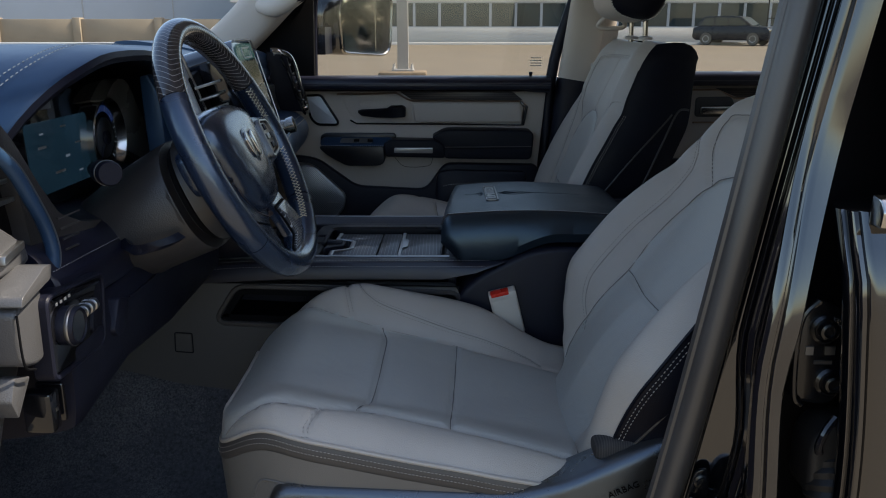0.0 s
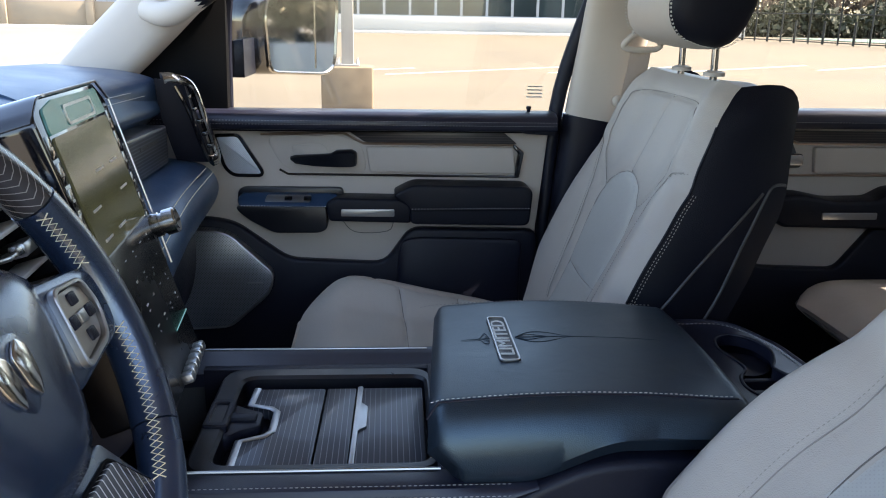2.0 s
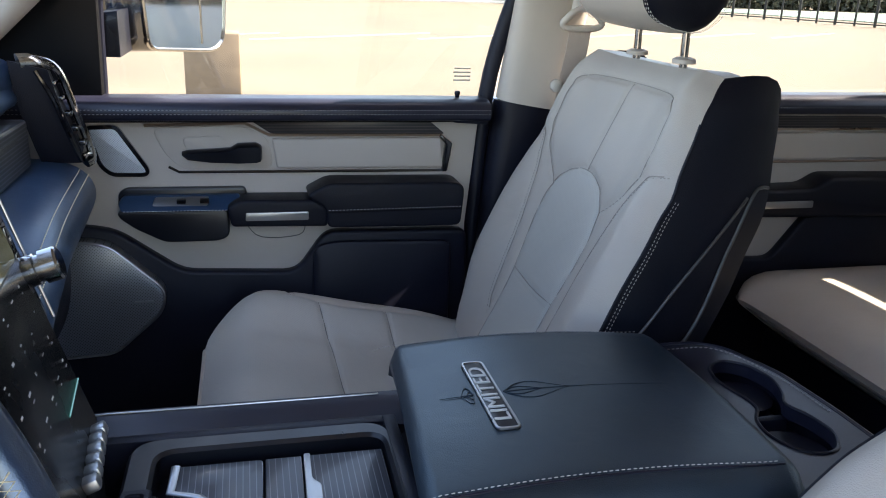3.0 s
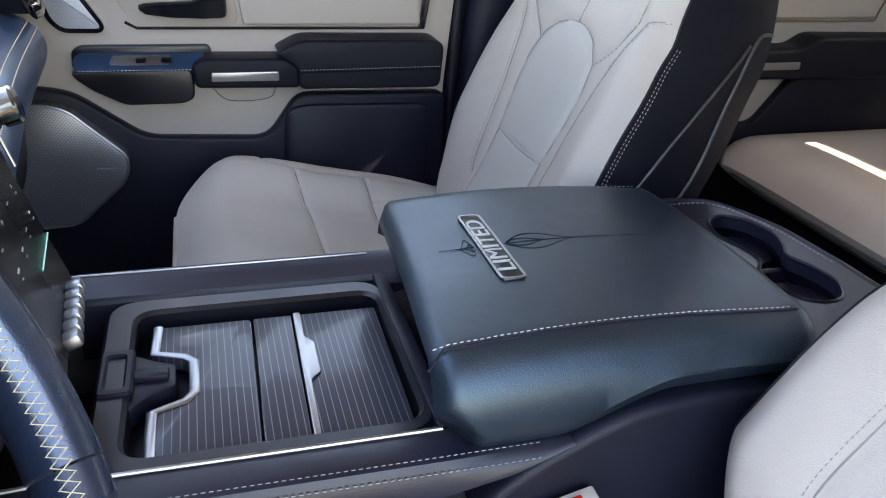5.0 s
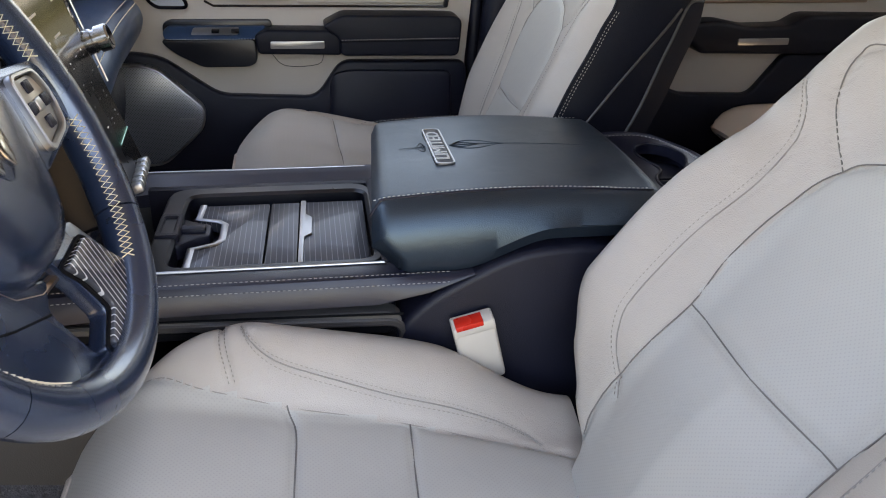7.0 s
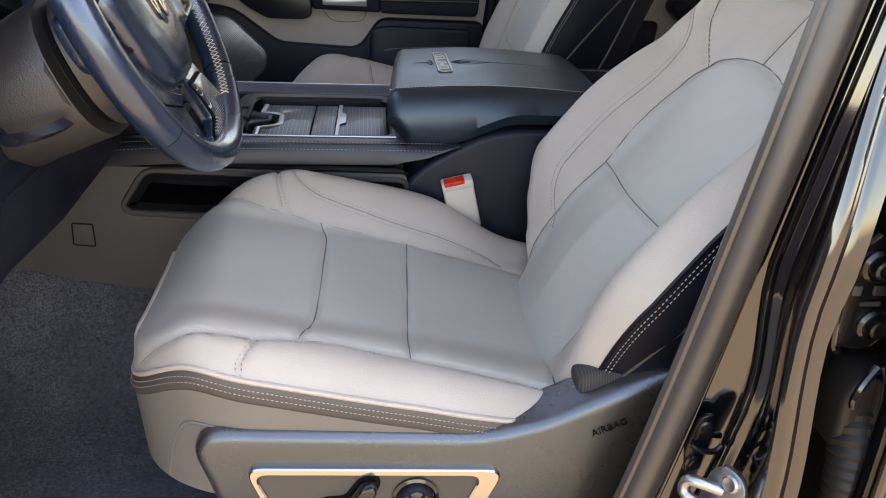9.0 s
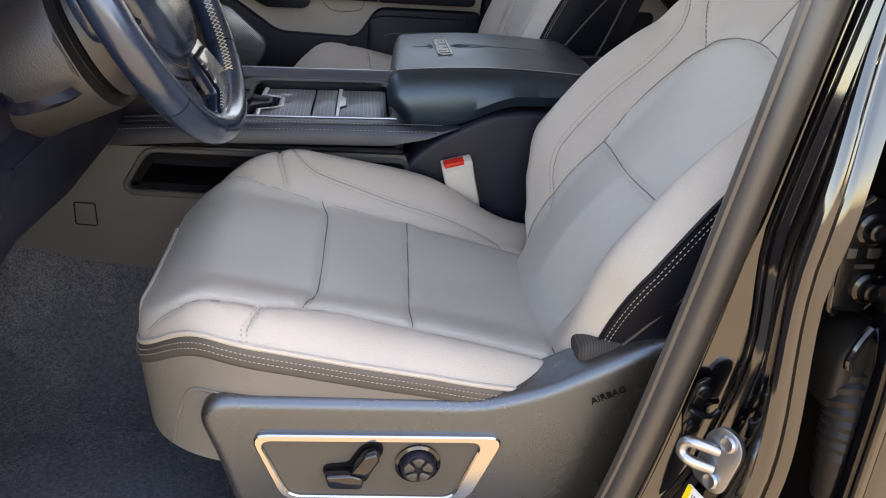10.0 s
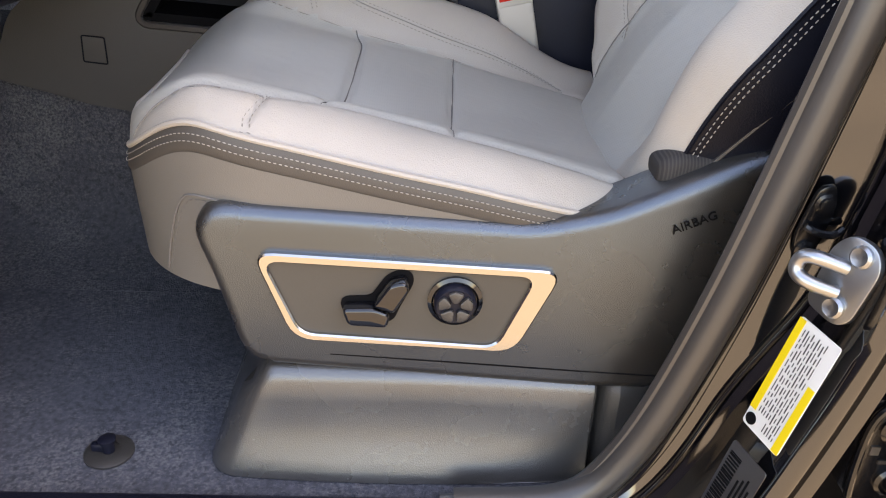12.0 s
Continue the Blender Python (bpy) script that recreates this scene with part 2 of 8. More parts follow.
# ---- mesh helpers ----
def part(name, bm, material, parent=None, label="", smooth=40, uv=None, normals=None):
    """Links a bmesh, or (verts, faces), as one mesh object under a thing or a part."""
    me = bpy.data.meshes.new(name)
    if isinstance(bm, tuple):
        me.from_pydata([tuple(v) for v in bm[0]], [], bm[1])
        me.validate()
        fix = bmesh.new()
        fix.from_mesh(me)
        bmesh.ops.recalc_face_normals(fix, faces=fix.faces)
        fix.to_mesh(me)
        fix.free()
    else:
        bmesh.ops.recalc_face_normals(bm, faces=bm.faces)
        bm.to_mesh(me)
        bm.free()
    if smooth:
        me.shade_smooth()
        me.set_sharp_from_angle(angle=radians(smooth))
    if normals is not None:
        if sum(Vector(p.normal).dot(normals[p.vertices[0]]) for p in me.polygons) < 0:
            me.flip_normals()
        me.normals_split_custom_set_from_vertices([tuple(v) for v in normals])
    if uv is not None:
        layer = me.uv_layers.new(name="UVMap")
        for loop in me.loops:
            layer.data[loop.index].uv = uv[loop.vertex_index]
    me.materials.append(material)
    ob = new(name, me)
    if parent is None:
        co = np.array([v.co[:] for v in me.vertices])
        base = Vector(((co[:, 0].min() + co[:, 0].max()) / 2, (co[:, 1].min() + co[:, 1].max()) / 2, co[:, 2].min()))
        if uv is None:
            me.transform(Matrix.Translation(-base))
            ob.location = base
    else:
        ob.parent = parent
        if parent.parent is None:
            ob.matrix_parent_inverse = Matrix.Translation(-parent.location)
    return tagged(ob, label)


def thing(name, at, label, category, group="", kind=""):
    ob = new(name)
    ob.location, ob.empty_display_size = at, 0.05
    return tagged(ob, label, category, group, kind)


def sharp_bevel(bm, width, seg=2, angle=35):
    if width <= 0:
        return bm
    bm.normal_update()
    es = [e for e in bm.edges if len(e.link_faces) == 2 and e.calc_face_angle(0) > radians(angle)]
    bmesh.ops.bevel(bm, geom=es, offset=width, segments=seg, profile=0.5, affect="EDGES", clamp_overlap=True)
    return bm


def rbox(x0, x1, y0, y1, z0, z1, bev=0.004, seg=2, m=None):
    bm = bmesh.new()
    bmesh.ops.create_cube(bm, size=1)
    bm.transform(Matrix.Translation(((x0 + x1) / 2, (y0 + y1) / 2, (z0 + z1) / 2)) @ Matrix.Diagonal((x1 - x0, y1 - y0, z1 - z0, 1)))
    sharp_bevel(bm, bev, seg)
    if m is not None:
        bm.transform(m)
    return bm


def rounded(pts, r, n=5):
    """Rounds the corners of a closed outline."""
    out = []
    for i, p in enumerate(pts):
        p, a, b = Vector(p), Vector(pts[i - 1]), Vector(pts[(i + 1) % len(pts)])
        ra = min(r, (a - p).length * 0.45)
        rb = min(r, (b - p).length * 0.45)
        s, e = p + (a - p).normalized() * ra, p + (b - p).normalized() * rb
        for k in range(n + 1):
            f = k / n
            out.append((s * (1 - f) ** 2 + p * 2 * f * (1 - f) + e * f * f)[:])
    return out


def lay(axis, p, d):
    """Puts a flat outline point at depth d along an axis: y takes (x, z), z takes (x, y), x takes (y, z)."""
    return {"y": (p[0], d, p[1]), "z": (p[0], p[1], d), "x": (d, p[0], p[1])}[axis]


def prism(pts, axis, a, b, bev=0.003, seg=2):
    bm = bmesh.new()
    lo = [bm.verts.new(lay(axis, p, a)) for p in pts]
    hi = [bm.verts.new(lay(axis, p, b)) for p in pts]
    bm.faces.new(lo)
    bm.faces.new(hi[::-1])
    for i in range(len(pts)):
        j = (i + 1) % len(pts)
        bm.faces.new((lo[i], hi[i], hi[j], lo[j]))
    bmesh.ops.recalc_face_normals(bm, faces=bm.faces)
    return sharp_bevel(bm, bev, seg, 50)


def ring_prism(outer, inner, axis, a, b, bev=0.0015):
    """A frame: two outlines with as many points each, joined and given depth."""
    n = len(outer)
    v = [lay(axis, p, d) for d in (a, b) for o in (outer, inner) for p in o]
    f = []
    for i in range(n):
        j = (i + 1) % n
        f += [(i, j, n + j, n + i), (2 * n + i, 3 * n + i, 3 * n + j, 2 * n + j), (i, 2 * n + i, 2 * n + j, j), (n + i, n + j, 3 * n + j, 3 * n + i)]
    bm = bmesh.new()
    vs = [bm.verts.new(p) for p in v]
    for q in f:
        bm.faces.new([vs[k] for k in q])
    bmesh.ops.recalc_face_normals(bm, faces=bm.faces)
    return sharp_bevel(bm, bev, 1, 50)


def inset(pts, d):
    """Moves a closed outline inwards by d."""
    area = sum(p[0] * q[1] - q[0] * p[1] for p, q in zip(pts, pts[1:] + pts[:1]))
    s = 1 if area > 0 else -1
    out = []
    for i, p in enumerate(pts):
        a, b = Vector(pts[i - 1]), Vector(pts[(i + 1) % len(pts)])
        t = (b - a).normalized()
        out.append((p[0] - s * t.y * d, p[1] + s * t.x * d))
    return out


def smooth_path(pts, n=8, closed=False):
    """A curve through the points."""
    pts = [Vector(p) for p in pts]
    out, m = [], len(pts)
    for i in range(m if closed else m - 1):
        p0 = pts[i - 1] if closed or i else pts[0] * 2 - pts[1]
        p1, p2 = pts[i], pts[(i + 1) % m]
        p3 = pts[(i + 2) % m] if closed or i + 2 < m else p2 * 2 - p1
        for k in range(n):
            t = k / n
            out.append(0.5 * (2 * p1 + (p2 - p0) * t + (2 * p0 - 5 * p1 + 4 * p2 - p3) * t * t + (3 * p1 - p0 - 3 * p2 + p3) * t ** 3))
    if not closed:
        out.append(pts[-1])
    return out


def tube(path, r, n=8, closed=False, squash=None):
    """A round bar along a path; r may be one radius for each point; squash flattens it across a direction."""
    path = [Vector(p) for p in path]
    m = len(path)
    verts, faces = [], []
    ref = None
    for i, p in enumerate(path):
        a = path[i - 1] if closed or i else p
        b = path[(i + 1) % m] if closed or i + 1 < m else p
        t = (b - a).normalized()
        if ref is None:
            ref = Vector((0, 0, 1)) if abs(t.z) < 0.9 else Vector((1, 0, 0))
        u = (ref - t * ref.dot(t)).normalized()
        ref, w = u, t.cross(u)
        rr = r[i] if isinstance(r, (list, tuple)) else r
        for k in range(n):
            ang = 2 * math.pi * k / n
            off = (u * math.cos(ang) + w * math.sin(ang)) * rr
            if squash is not None:
                d, amount = Vector(squash[0]), squash[1]
                off -= d * off.dot(d) * (1 - amount)
            verts.append(p + off)
    for i in range(m if closed else m - 1):
        j = (i + 1) % m
        for k in range(n):
            l = (k + 1) % n
            faces.append((i * n + k, i * n + l, j * n + l, j * n + k))
    if not closed:
        faces += [tuple(range(n))[::-1], tuple(range((m - 1) * n, m * n))]
    return verts, faces


def joined(pieces):
    verts, faces = [], []
    for v, f in pieces:
        o = len(verts)
        verts += list(v)
        faces += [tuple(i + o for i in q) for q in f]
    return verts, faces


def stitches(path, step=0.007, share=0.62, r=0.0007, sides=4):
    """Single thread stitches along a path, as short bars."""
    path = [Vector(p) for p in path]
    out, run, want = [], 0.0, 0.0
    for a, b in zip(path, path[1:]):
        d = (b - a).length
        while d > 0 and want < run + d:
            p = a.lerp(b, (want - run) / d)
            t = (b - a) / d
            out.append(tube([p, p + t * step * share * 0.25, p + t * step * share * 0.75, p + t * step * share], [r * 0.4, r, r, r * 0.4], sides))
            want += step
        run += d
    return joined(out)


def lathe(profile, at, axis, n=24):
    """Turns (radius, height) pairs round an axis through at."""
    q = Vector(axis).normalized().to_track_quat("Z", "Y").to_matrix()
    verts, faces = [], []
    for r, h in profile:
        for k in range(n):
            a = 2 * math.pi * k / n
            verts.append(Vector(at) + q @ Vector((r * math.cos(a), r * math.sin(a), h)))
    for i in range(len(profile) - 1):
        for k in range(n):
            l = (k + 1) % n
            faces.append((i * n + k, i * n + l, (i + 1) * n + l, (i + 1) * n + k))
    faces += [tuple(range(n))[::-1], tuple(range((len(profile) - 1) * n, len(profile) * n))]
    return verts, faces


def loft(rings, closed=True, caps=True):
    """Skins equal rings of points."""
    n, verts, faces = len(rings[0]), [p for ring in rings for p in ring], []
    for i in range(len(rings) - 1):
        for k in range(n if closed else n - 1):
            l = (k + 1) % n
            faces.append((i * n + k, i * n + l, (i + 1) * n + l, (i + 1) * n + k))
    if caps and closed:
        faces += [tuple(range(n))[::-1], tuple(range((len(rings) - 1) * n, len(rings) * n))]
    return verts, faces


def lettering(text, size, m, material, name, parent, label="", depth=0.0006):
    """Raised letters from the built-in font, as a mesh."""
    cu = bpy.data.curves.new(name, "FONT")
    cu.body, cu.size, cu.extrude, cu.align_x, cu.align_y = text, size, depth, "CENTER", "CENTER"
    tmp = bpy.data.objects.new(name, cu)
    scene.collection.objects.link(tmp)
    me = bpy.data.meshes.new_from_object(tmp.evaluated_get(bpy.context.evaluated_depsgraph_get()))
    bpy.data.objects.remove(tmp)
    me.transform(m)
    me.materials.clear()
    me.materials.append(material)
    ob = new(name, me)
    ob.parent = parent
    if parent.type == "EMPTY":
        ob.matrix_parent_inverse = Matrix.Translation(-parent.location)
    return tagged(ob, label)


def smoothstep(a, b, x):
    t = min(max((x - a) / (b - a), 0), 1)
    return t * t * (3 - 2 * t)


def seg_dist(p, a, b):
    ax, ay = b[0] - a[0], b[1] - a[1]
    t = min(max(((p[0] - a[0]) * ax + (p[1] - a[1]) * ay) / (ax * ax + ay * ay + 1e-12), 0), 1)
    return math.hypot(p[0] - a[0] - ax * t, p[1] - a[1] - ay * t)


def seam_depth(p, seams, depth, width):
    d = min((seg_dist(p, a, b) for s in seams for a, b in zip(s, s[1:])), default=9)
    return depth * math.exp(-(d / width) ** 2) + depth * 0.45 * math.exp(-(d / (width * 4)) ** 2)
# ---- ground and cabin shell ----
SLOPE = 0.012          # the lot rises gently away from the truck


def lot_z(y):
    return SLOPE * y


CONCRETE = mat("sunlit_concrete_lot", (0.155, 0.128, 0.092), 0.9, grain=6, bump=0.4, vary=0.12, patch=0.35)
bm = bmesh.new()
vs = [bm.verts.new((x, y, lot_z(y))) for x, y in ((-900, -900), (900, -900), (900, 900), (-900, 900))]
bm.faces.new(vs)
tagged(part("ground", bm, CONCRETE, smooth=0), "pale worn concrete parking lot in full sun", "ground", kind="structure")

# cabin floor with its carpet, sill and tunnel
floor = part("floor", rbox(-1.15, 1.75, 0.84, 2.42, 0.56, 0.655, 0.01), CARPET)
tagged(floor, "dark blue-black cut-pile cabin carpet with scuffs", "floor", kind="structure")
part("toe_board", prism([(-1.15, 0.60), (-0.76, 0.645), (-0.80, 0.68), (-0.98, 1.00), (-1.15, 1.00)], "y", 0.84, 2.42, 0.02), CARPET, floor)
part("tunnel_carpet", prism([(1.228, 0.60), (1.230, 0.6554), (1.28, 0.659), (1.33, 0.672), (1.37, 0.697), (1.40, 0.74), (1.42, 0.80), (1.446, 0.86), (1.45, 0.90), (1.79, 0.90), (1.794, 0.86), (1.815, 0.80), (1.85, 0.66), (1.86, 0.60)], "x", -0.98, 0.25, 0.0), CARPET, floor)
part("sill_plate", prism(rounded([(-0.95, 0.52), (0.30, 0.52), (0.30, 0.655), (-0.95, 0.655)], 0.02), "y", 0.66, 0.84, 0.012), PAINT, floor, "glossy black painted door sill")
part("scuff_plate", prism([(-0.95, 0.65), (0.26, 0.65), (0.26, 0.668), (-0.95, 0.668)], "y", 0.795, 0.846, 0.006), PLASTIC, floor, "dark plastic scuff plate")
clip = thing("floor_mat_clip", (-0.335, 0.91, 0.655), "round black plastic floor mat anchor on the carpet", "mat anchor")
part("base", lathe([(0.0255, 0.0), (0.0255, 0.002), (0.021, 0.004), (0.012, 0.0045), (0.012, 0.003)], (-0.335, 0.912, 0.655), (0, 0, 1), 28), SHIELD, clip)
part("post", lathe([(0.0065, 0.0), (0.0065, 0.012), (0.009, 0.013), (0.009, 0.016), (0.007, 0.017)], (-0.335, 0.912, 0.658), (0, 0, 1), 16), PLASTIC, clip)
part("hook", rbox(-0.352, -0.338, 0.908, 0.916, 0.658, 0.668, 0.002), PLASTIC, clip)

# Out-of-view panel at the hinge post, added to block light into the footwell.
kick = part("wall_kick_near", prism(rounded([(-1.20, 0.56), (-1.20, 1.34), (-0.66, 1.34), (-0.56, 1.10), (-0.50, 0.90), (-0.50, 0.56)], 0.03, 4), "y", 0.805, 0.838, 0.008), PLASTIC)
tagged(kick, "unseen dark kick panel keeping light off the footwell", "wall", kind="structure")

roof = part("ceiling", prism(rounded([(-0.30, 1.80), (0.2, 1.86), (1.2, 1.86), (1.645, 1.815), (1.665, 1.90), (0.2, 1.93), (-0.36, 1.84)], 0.05), "y", 0.86, 2.38, 0.02), PILLAR_TRIM)
tagged(roof, "beige cloth headliner", "ceiling", kind="structure")
roof_skin = part("roof", prism([(-0.375, 1.846), (-0.36, 1.850), (0.2, 1.942), (0.9, 1.934), (1.66, 1.912), (1.68, 1.890), (1.672, 1.888), (1.655, 1.905), (0.9, 1.9245), (0.2, 1.9345), (-0.36, 1.8445)], "y", 0.835, 2.405, 0.0), PAINT)
tagged(roof_skin, "glossy black painted steel roof", "roof", kind="structure")
rear_wall = part("wall_rear", prism([(1.62, 0.6), (1.85, 0.6), (1.95, 1.40), (1.75, 1.40)], "y", 0.84, 2.42, 0.02), PLASTIC)
tagged(rear_wall, "dark rear cabin wall behind the bench", "wall", kind="structure")
# Unseen pane, added so its tint weakens sun and sky on the bench.
back_glass = part("window_rear", prism([(1.72, 1.36), (1.66, 1.83), (1.665, 1.83), (1.725, 1.36)], "y", 0.95, 2.31, 0.0), clear_glass("tinted_back_glass", (0.75, 0.77, 0.76)), smooth=0)
tagged(back_glass, "unseen rear pane tinted to dim the bench", "window", kind="structure")
for y0, y1 in ((0.84, 0.96), (2.30, 2.42)):
    tagged(part("trim_rear_corner", prism([(1.70, 1.36), (1.62, 1.84), (1.68, 1.86), (1.80, 1.36)], "y", y0, y1, 0.01), PILLAR_TRIM), "beige rear corner trim", "pillar trim", kind="structure")
# Unseen wall and tinted pane, added to cut the light in the rear cabin.
near_rear = part("wall_near_rear", prism([(0.56, 0.60), (0.60, 1.36), (1.75, 1.36), (1.70, 0.60)], "y", 0.87, 0.93, 0.01), PLASTIC)
tagged(near_rear, "unseen dark wall blocking light behind the driver seat", "wall", kind="structure")
near_glass = part("window_near_rear", prism([(0.60, 1.35), (0.66, 1.83), (1.62, 1.83), (1.74, 1.35)], "y", 0.898, 0.902, 0.0), clear_glass("tinted_side_glass", (0.45, 0.46, 0.46)), smooth=0)
tagged(near_glass, "unseen tinted pane dimming the rear cabin", "window", kind="structure")
fire = part("wall_front", prism([(-1.25, 0.56), (-0.93, 0.56), (-0.93, 1.30), (-1.15, 1.40), (-1.25, 1.40)], "y", 0.80, 2.46, 0.01), PLASTIC)
tagged(fire, "black firewall below the windscreen", "wall", kind="structure")
shell_out = part("wall_outer", prism([(-0.55, 0.50), (1.85, 0.50), (1.85, 1.36), (-0.55, 1.36)], "y", 2.49, 2.56, 0.02), PAINT)
tagged(shell_out, "glossy black painted outer skin of the far doors", "wall", kind="structure")


def pillar(name, path, widths, material, label, depth=0.05):
    """A trim pillar along a path: flat oval section."""
    path = smooth_path(path, 6)
    m = len(path)
    w = [widths[0] + (widths[1] - widths[0]) * i / (m - 1) for i in range(m)]
    rings = []
    for i, p in enumerate(path):
        t = (path[min(i + 1, m - 1)] - path[max(i - 1, 0)]).normalized()
        side = Vector((0, 1, 0))
        u = t.cross(side).normalized()
        v = u.cross(t).normalized()
        rings.append([p + u * w[i] * math.copysign(abs(math.cos(a)) ** 0.6, math.cos(a)) + v * depth * math.copysign(abs(math.sin(a)) ** 0.6, math.sin(a)) for a in [2 * math.pi * k / 20 for k in range(20)]])
    return tagged(part(name, loft(rings), material), label, "pillar trim", kind="structure")


pillar("trim_pillar_a_far", [(-0.92, 2.41, 1.25), (-0.74, 2.41, 1.37), (-0.61, 2.405, 1.465), (-0.52, 2.395, 1.545), (-0.44, 2.38, 1.62), (-0.32, 2.35, 1.72), (-0.22, 2.32, 1.80)], (0.060, 0.060), PILLAR_TRIM, "beige cloth-trimmed windscreen pillar")
pillar("trim_pillar_a_near", [(-1.02, 0.84, 1.36), (-0.80, 0.84, 1.50), (-0.60, 0.85, 1.62), (-0.28, 0.88, 1.80)], (0.04, 0.05), PILLAR_TRIM, "beige trimmed windscreen pillar beside the open doorway")
pillar("trim_pillar_b_far", [(0.40, 2.43, 1.36), (0.43, 2.42, 1.55), (0.47, 2.38, 1.84)], (0.065, 0.075), PILLAR_TRIM, "beige plastic centre pillar trim with belt guide", 0.035)
pillar("trim_pillar_b_low", [(0.36, 2.43, 0.66), (0.365, 2.435, 1.0), (0.395, 2.435, 1.362)], (0.06, 0.062), PLASTIC, "dark lower centre pillar trim", 0.035)
pillar("trim_pillar_c_far", [(1.50, 2.42, 1.30), (1.50, 2.40, 1.60), (1.45, 2.36, 1.84)], (0.12, 0.12), PILLAR_TRIM, "beige rear pillar trim", 0.035)
# dark window surrounds of the far side
for nm, path in (("trim_window_seal_b", [(0.298, 2.455, 0.9), (0.318, 2.455, 1.36), (0.385, 2.445, 1.62), (0.43, 2.41, 1.82)]), ("trim_window_seal_rear", [(0.47, 2.455, 1.36), (0.50, 2.445, 1.62), (0.53, 2.41, 1.82)]), ("trim_window_header", [(-0.30, 2.36, 1.775), (0.2, 2.38, 1.82), (0.9, 2.38, 1.825), (1.6, 2.38, 1.79)])):
    tagged(part(nm, tube(smooth_path(path, 6), 0.016, 10), PLASTIC), "black rubber window seal", "seal", kind="structure")
# ---- dashboard ----
dash = thing("dashboard", (-0.75, 1.60, 0.70), "navy-black leather dashboard with white stitching and silver trim", "dashboard")


def box_y(profiles, n=6):
    rings = []
    for y, pts in profiles:
        rings.append([Vector((p.x, y, p.z)) for p in smooth_path([(x, 0, z) for x, z in pts], n, closed=True)])
    return loft(rings)


top_prof = [(-1.12, 1.36), (-1.08, 1.415), (-0.90, 1.452), (-0.68, 1.462), (-0.53, 1.452), (-0.475, 1.425), (-0.50, 1.36), (-0.62, 1.30), (-0.90, 1.28)]
near_prof = [(-1.12, 1.36), (-1.08, 1.415), (-0.95, 1.450), (-0.85, 1.466), (-0.76, 1.472), (-0.72, 1.46), (-0.72, 1.40), (-0.76, 1.30), (-0.90, 1.28)]
part("near_pad", box_y([(0.84, [(x, z - 0.02) for x, z in near_prof]), (0.87, near_prof), (1.385, near_prof), (1.405, near_prof)]), LEATHER_DASH, dash, "navy-black leather top pad")
part("top_pad", box_y([(1.385, [(x - 0.005, z - 0.006) for x, z in top_prof]), (1.40, [(x, z + 0.008) for x, z in top_prof]), (1.45, [(x, z + 0.012) for x, z in top_prof]), (1.74, [(x, z + 0.010) for x, z in top_prof]), (2.30, top_prof), (2.37, [(x - 0.04, z - 0.02) for x, z in top_prof]), (2.39, [(x - 0.10, z - 0.05) for x, z in top_prof])]), LEATHER_DASH, dash, "navy-black leather top pad")
# instrument hood
hood_rings = []
for x, k in ((-0.425, 0.985), (-0.43, 1.0), (-0.47, 1.025), (-0.56, 1.03), (-0.70, 1.02), (-0.85, 0.98)):
    ring = []
    for i in range(25):
        a = math.pi * i / 24
        c, sn = math.cos(a), math.sin(a)
        ring.append(Vector((x - 0.10 * max(0, 0.9 - sn), 1.135 - 0.268 * k * math.copysign(abs(c) ** 0.75, c), 1.295 + 0.182 * k * sn ** 0.7)))
    hood_rings.append(ring)
part("instrument_hood", loft(hood_rings, closed=False), LEATHER_DASH, dash, "padded leather instrument hood")
inner = [[Vector((p.x, 1.135 + (p.y - 1.135) * 0.965, 1.295 + (p.z - 1.295) * 0.92)) for p in ring] for ring in hood_rings]
part("hood_lining", loft([inner[0], inner[3], inner[4]], closed=False), SATIN_BLACK, dash)
part("hood_rim", loft([hood_rings[0], [p.lerp(q, 0.5) + Vector((0.004, 0, 0)) for p, q in zip(hood_rings[0], inner[0])], inner[0]], closed=False), PLASTIC, dash)
part("stitching", joined([stitches([p + Vector((0, 0, 0.0015)) for p in smooth_path(hood_rings[2][4:21], 3)], 0.008, 0.6, 0.0008), stitches([p + Vector((0, 0, 0.0015)) for p in smooth_path([a.lerp(b, 0.15) for a, b in zip(hood_rings[2], hood_rings[3])][4:21], 3)], 0.008, 0.6, 0.0008)]), WHITE_THREAD, dash)
# instrument cluster
cl = part("gauge_pod", prism(rounded([(0.915, 1.275), (0.925, 1.41), (1.00, 1.445), (1.32, 1.445), (1.405, 1.40), (1.415, 1.265)], 0.03), "x", -0.56, -0.525, 0.004), GLOSS, dash, "gloss black instrument cluster")


def display(name, color, strength, scale):
    m = bpy.data.materials.new(name)
    m.use_nodes = True
    nt, b = m.node_tree, m.node_tree.nodes["Principled BSDF"]
    tc, no, mx = nt.nodes.new("ShaderNodeTexCoord"), nt.nodes.new("ShaderNodeTexNoise"), nt.nodes.new("ShaderNodeMix")
    no.inputs["Scale"].default_value = scale
    nt.links.new(tc.outputs["Object"], no.inputs["Vector"])
    mx.data_type = "RGBA"
    mx.inputs[6].default_value, mx.inputs[7].default_value = (*[c * 0.6 for c in color], 1), (*[min(c * 1.4, 1) for c in color], 1)
    nt.links.new(no.outputs["Fac"], mx.inputs["Factor"])
    b.inputs["Base Color"].default_value = (0.01, 0.012, 0.014, 1)
    b.inputs["Roughness"].default_value = 0.12
    nt.links.new(mx.outputs[2], b.inputs["Emission Color"])
    b.inputs["Emission Strength"].default_value = strength
    return m


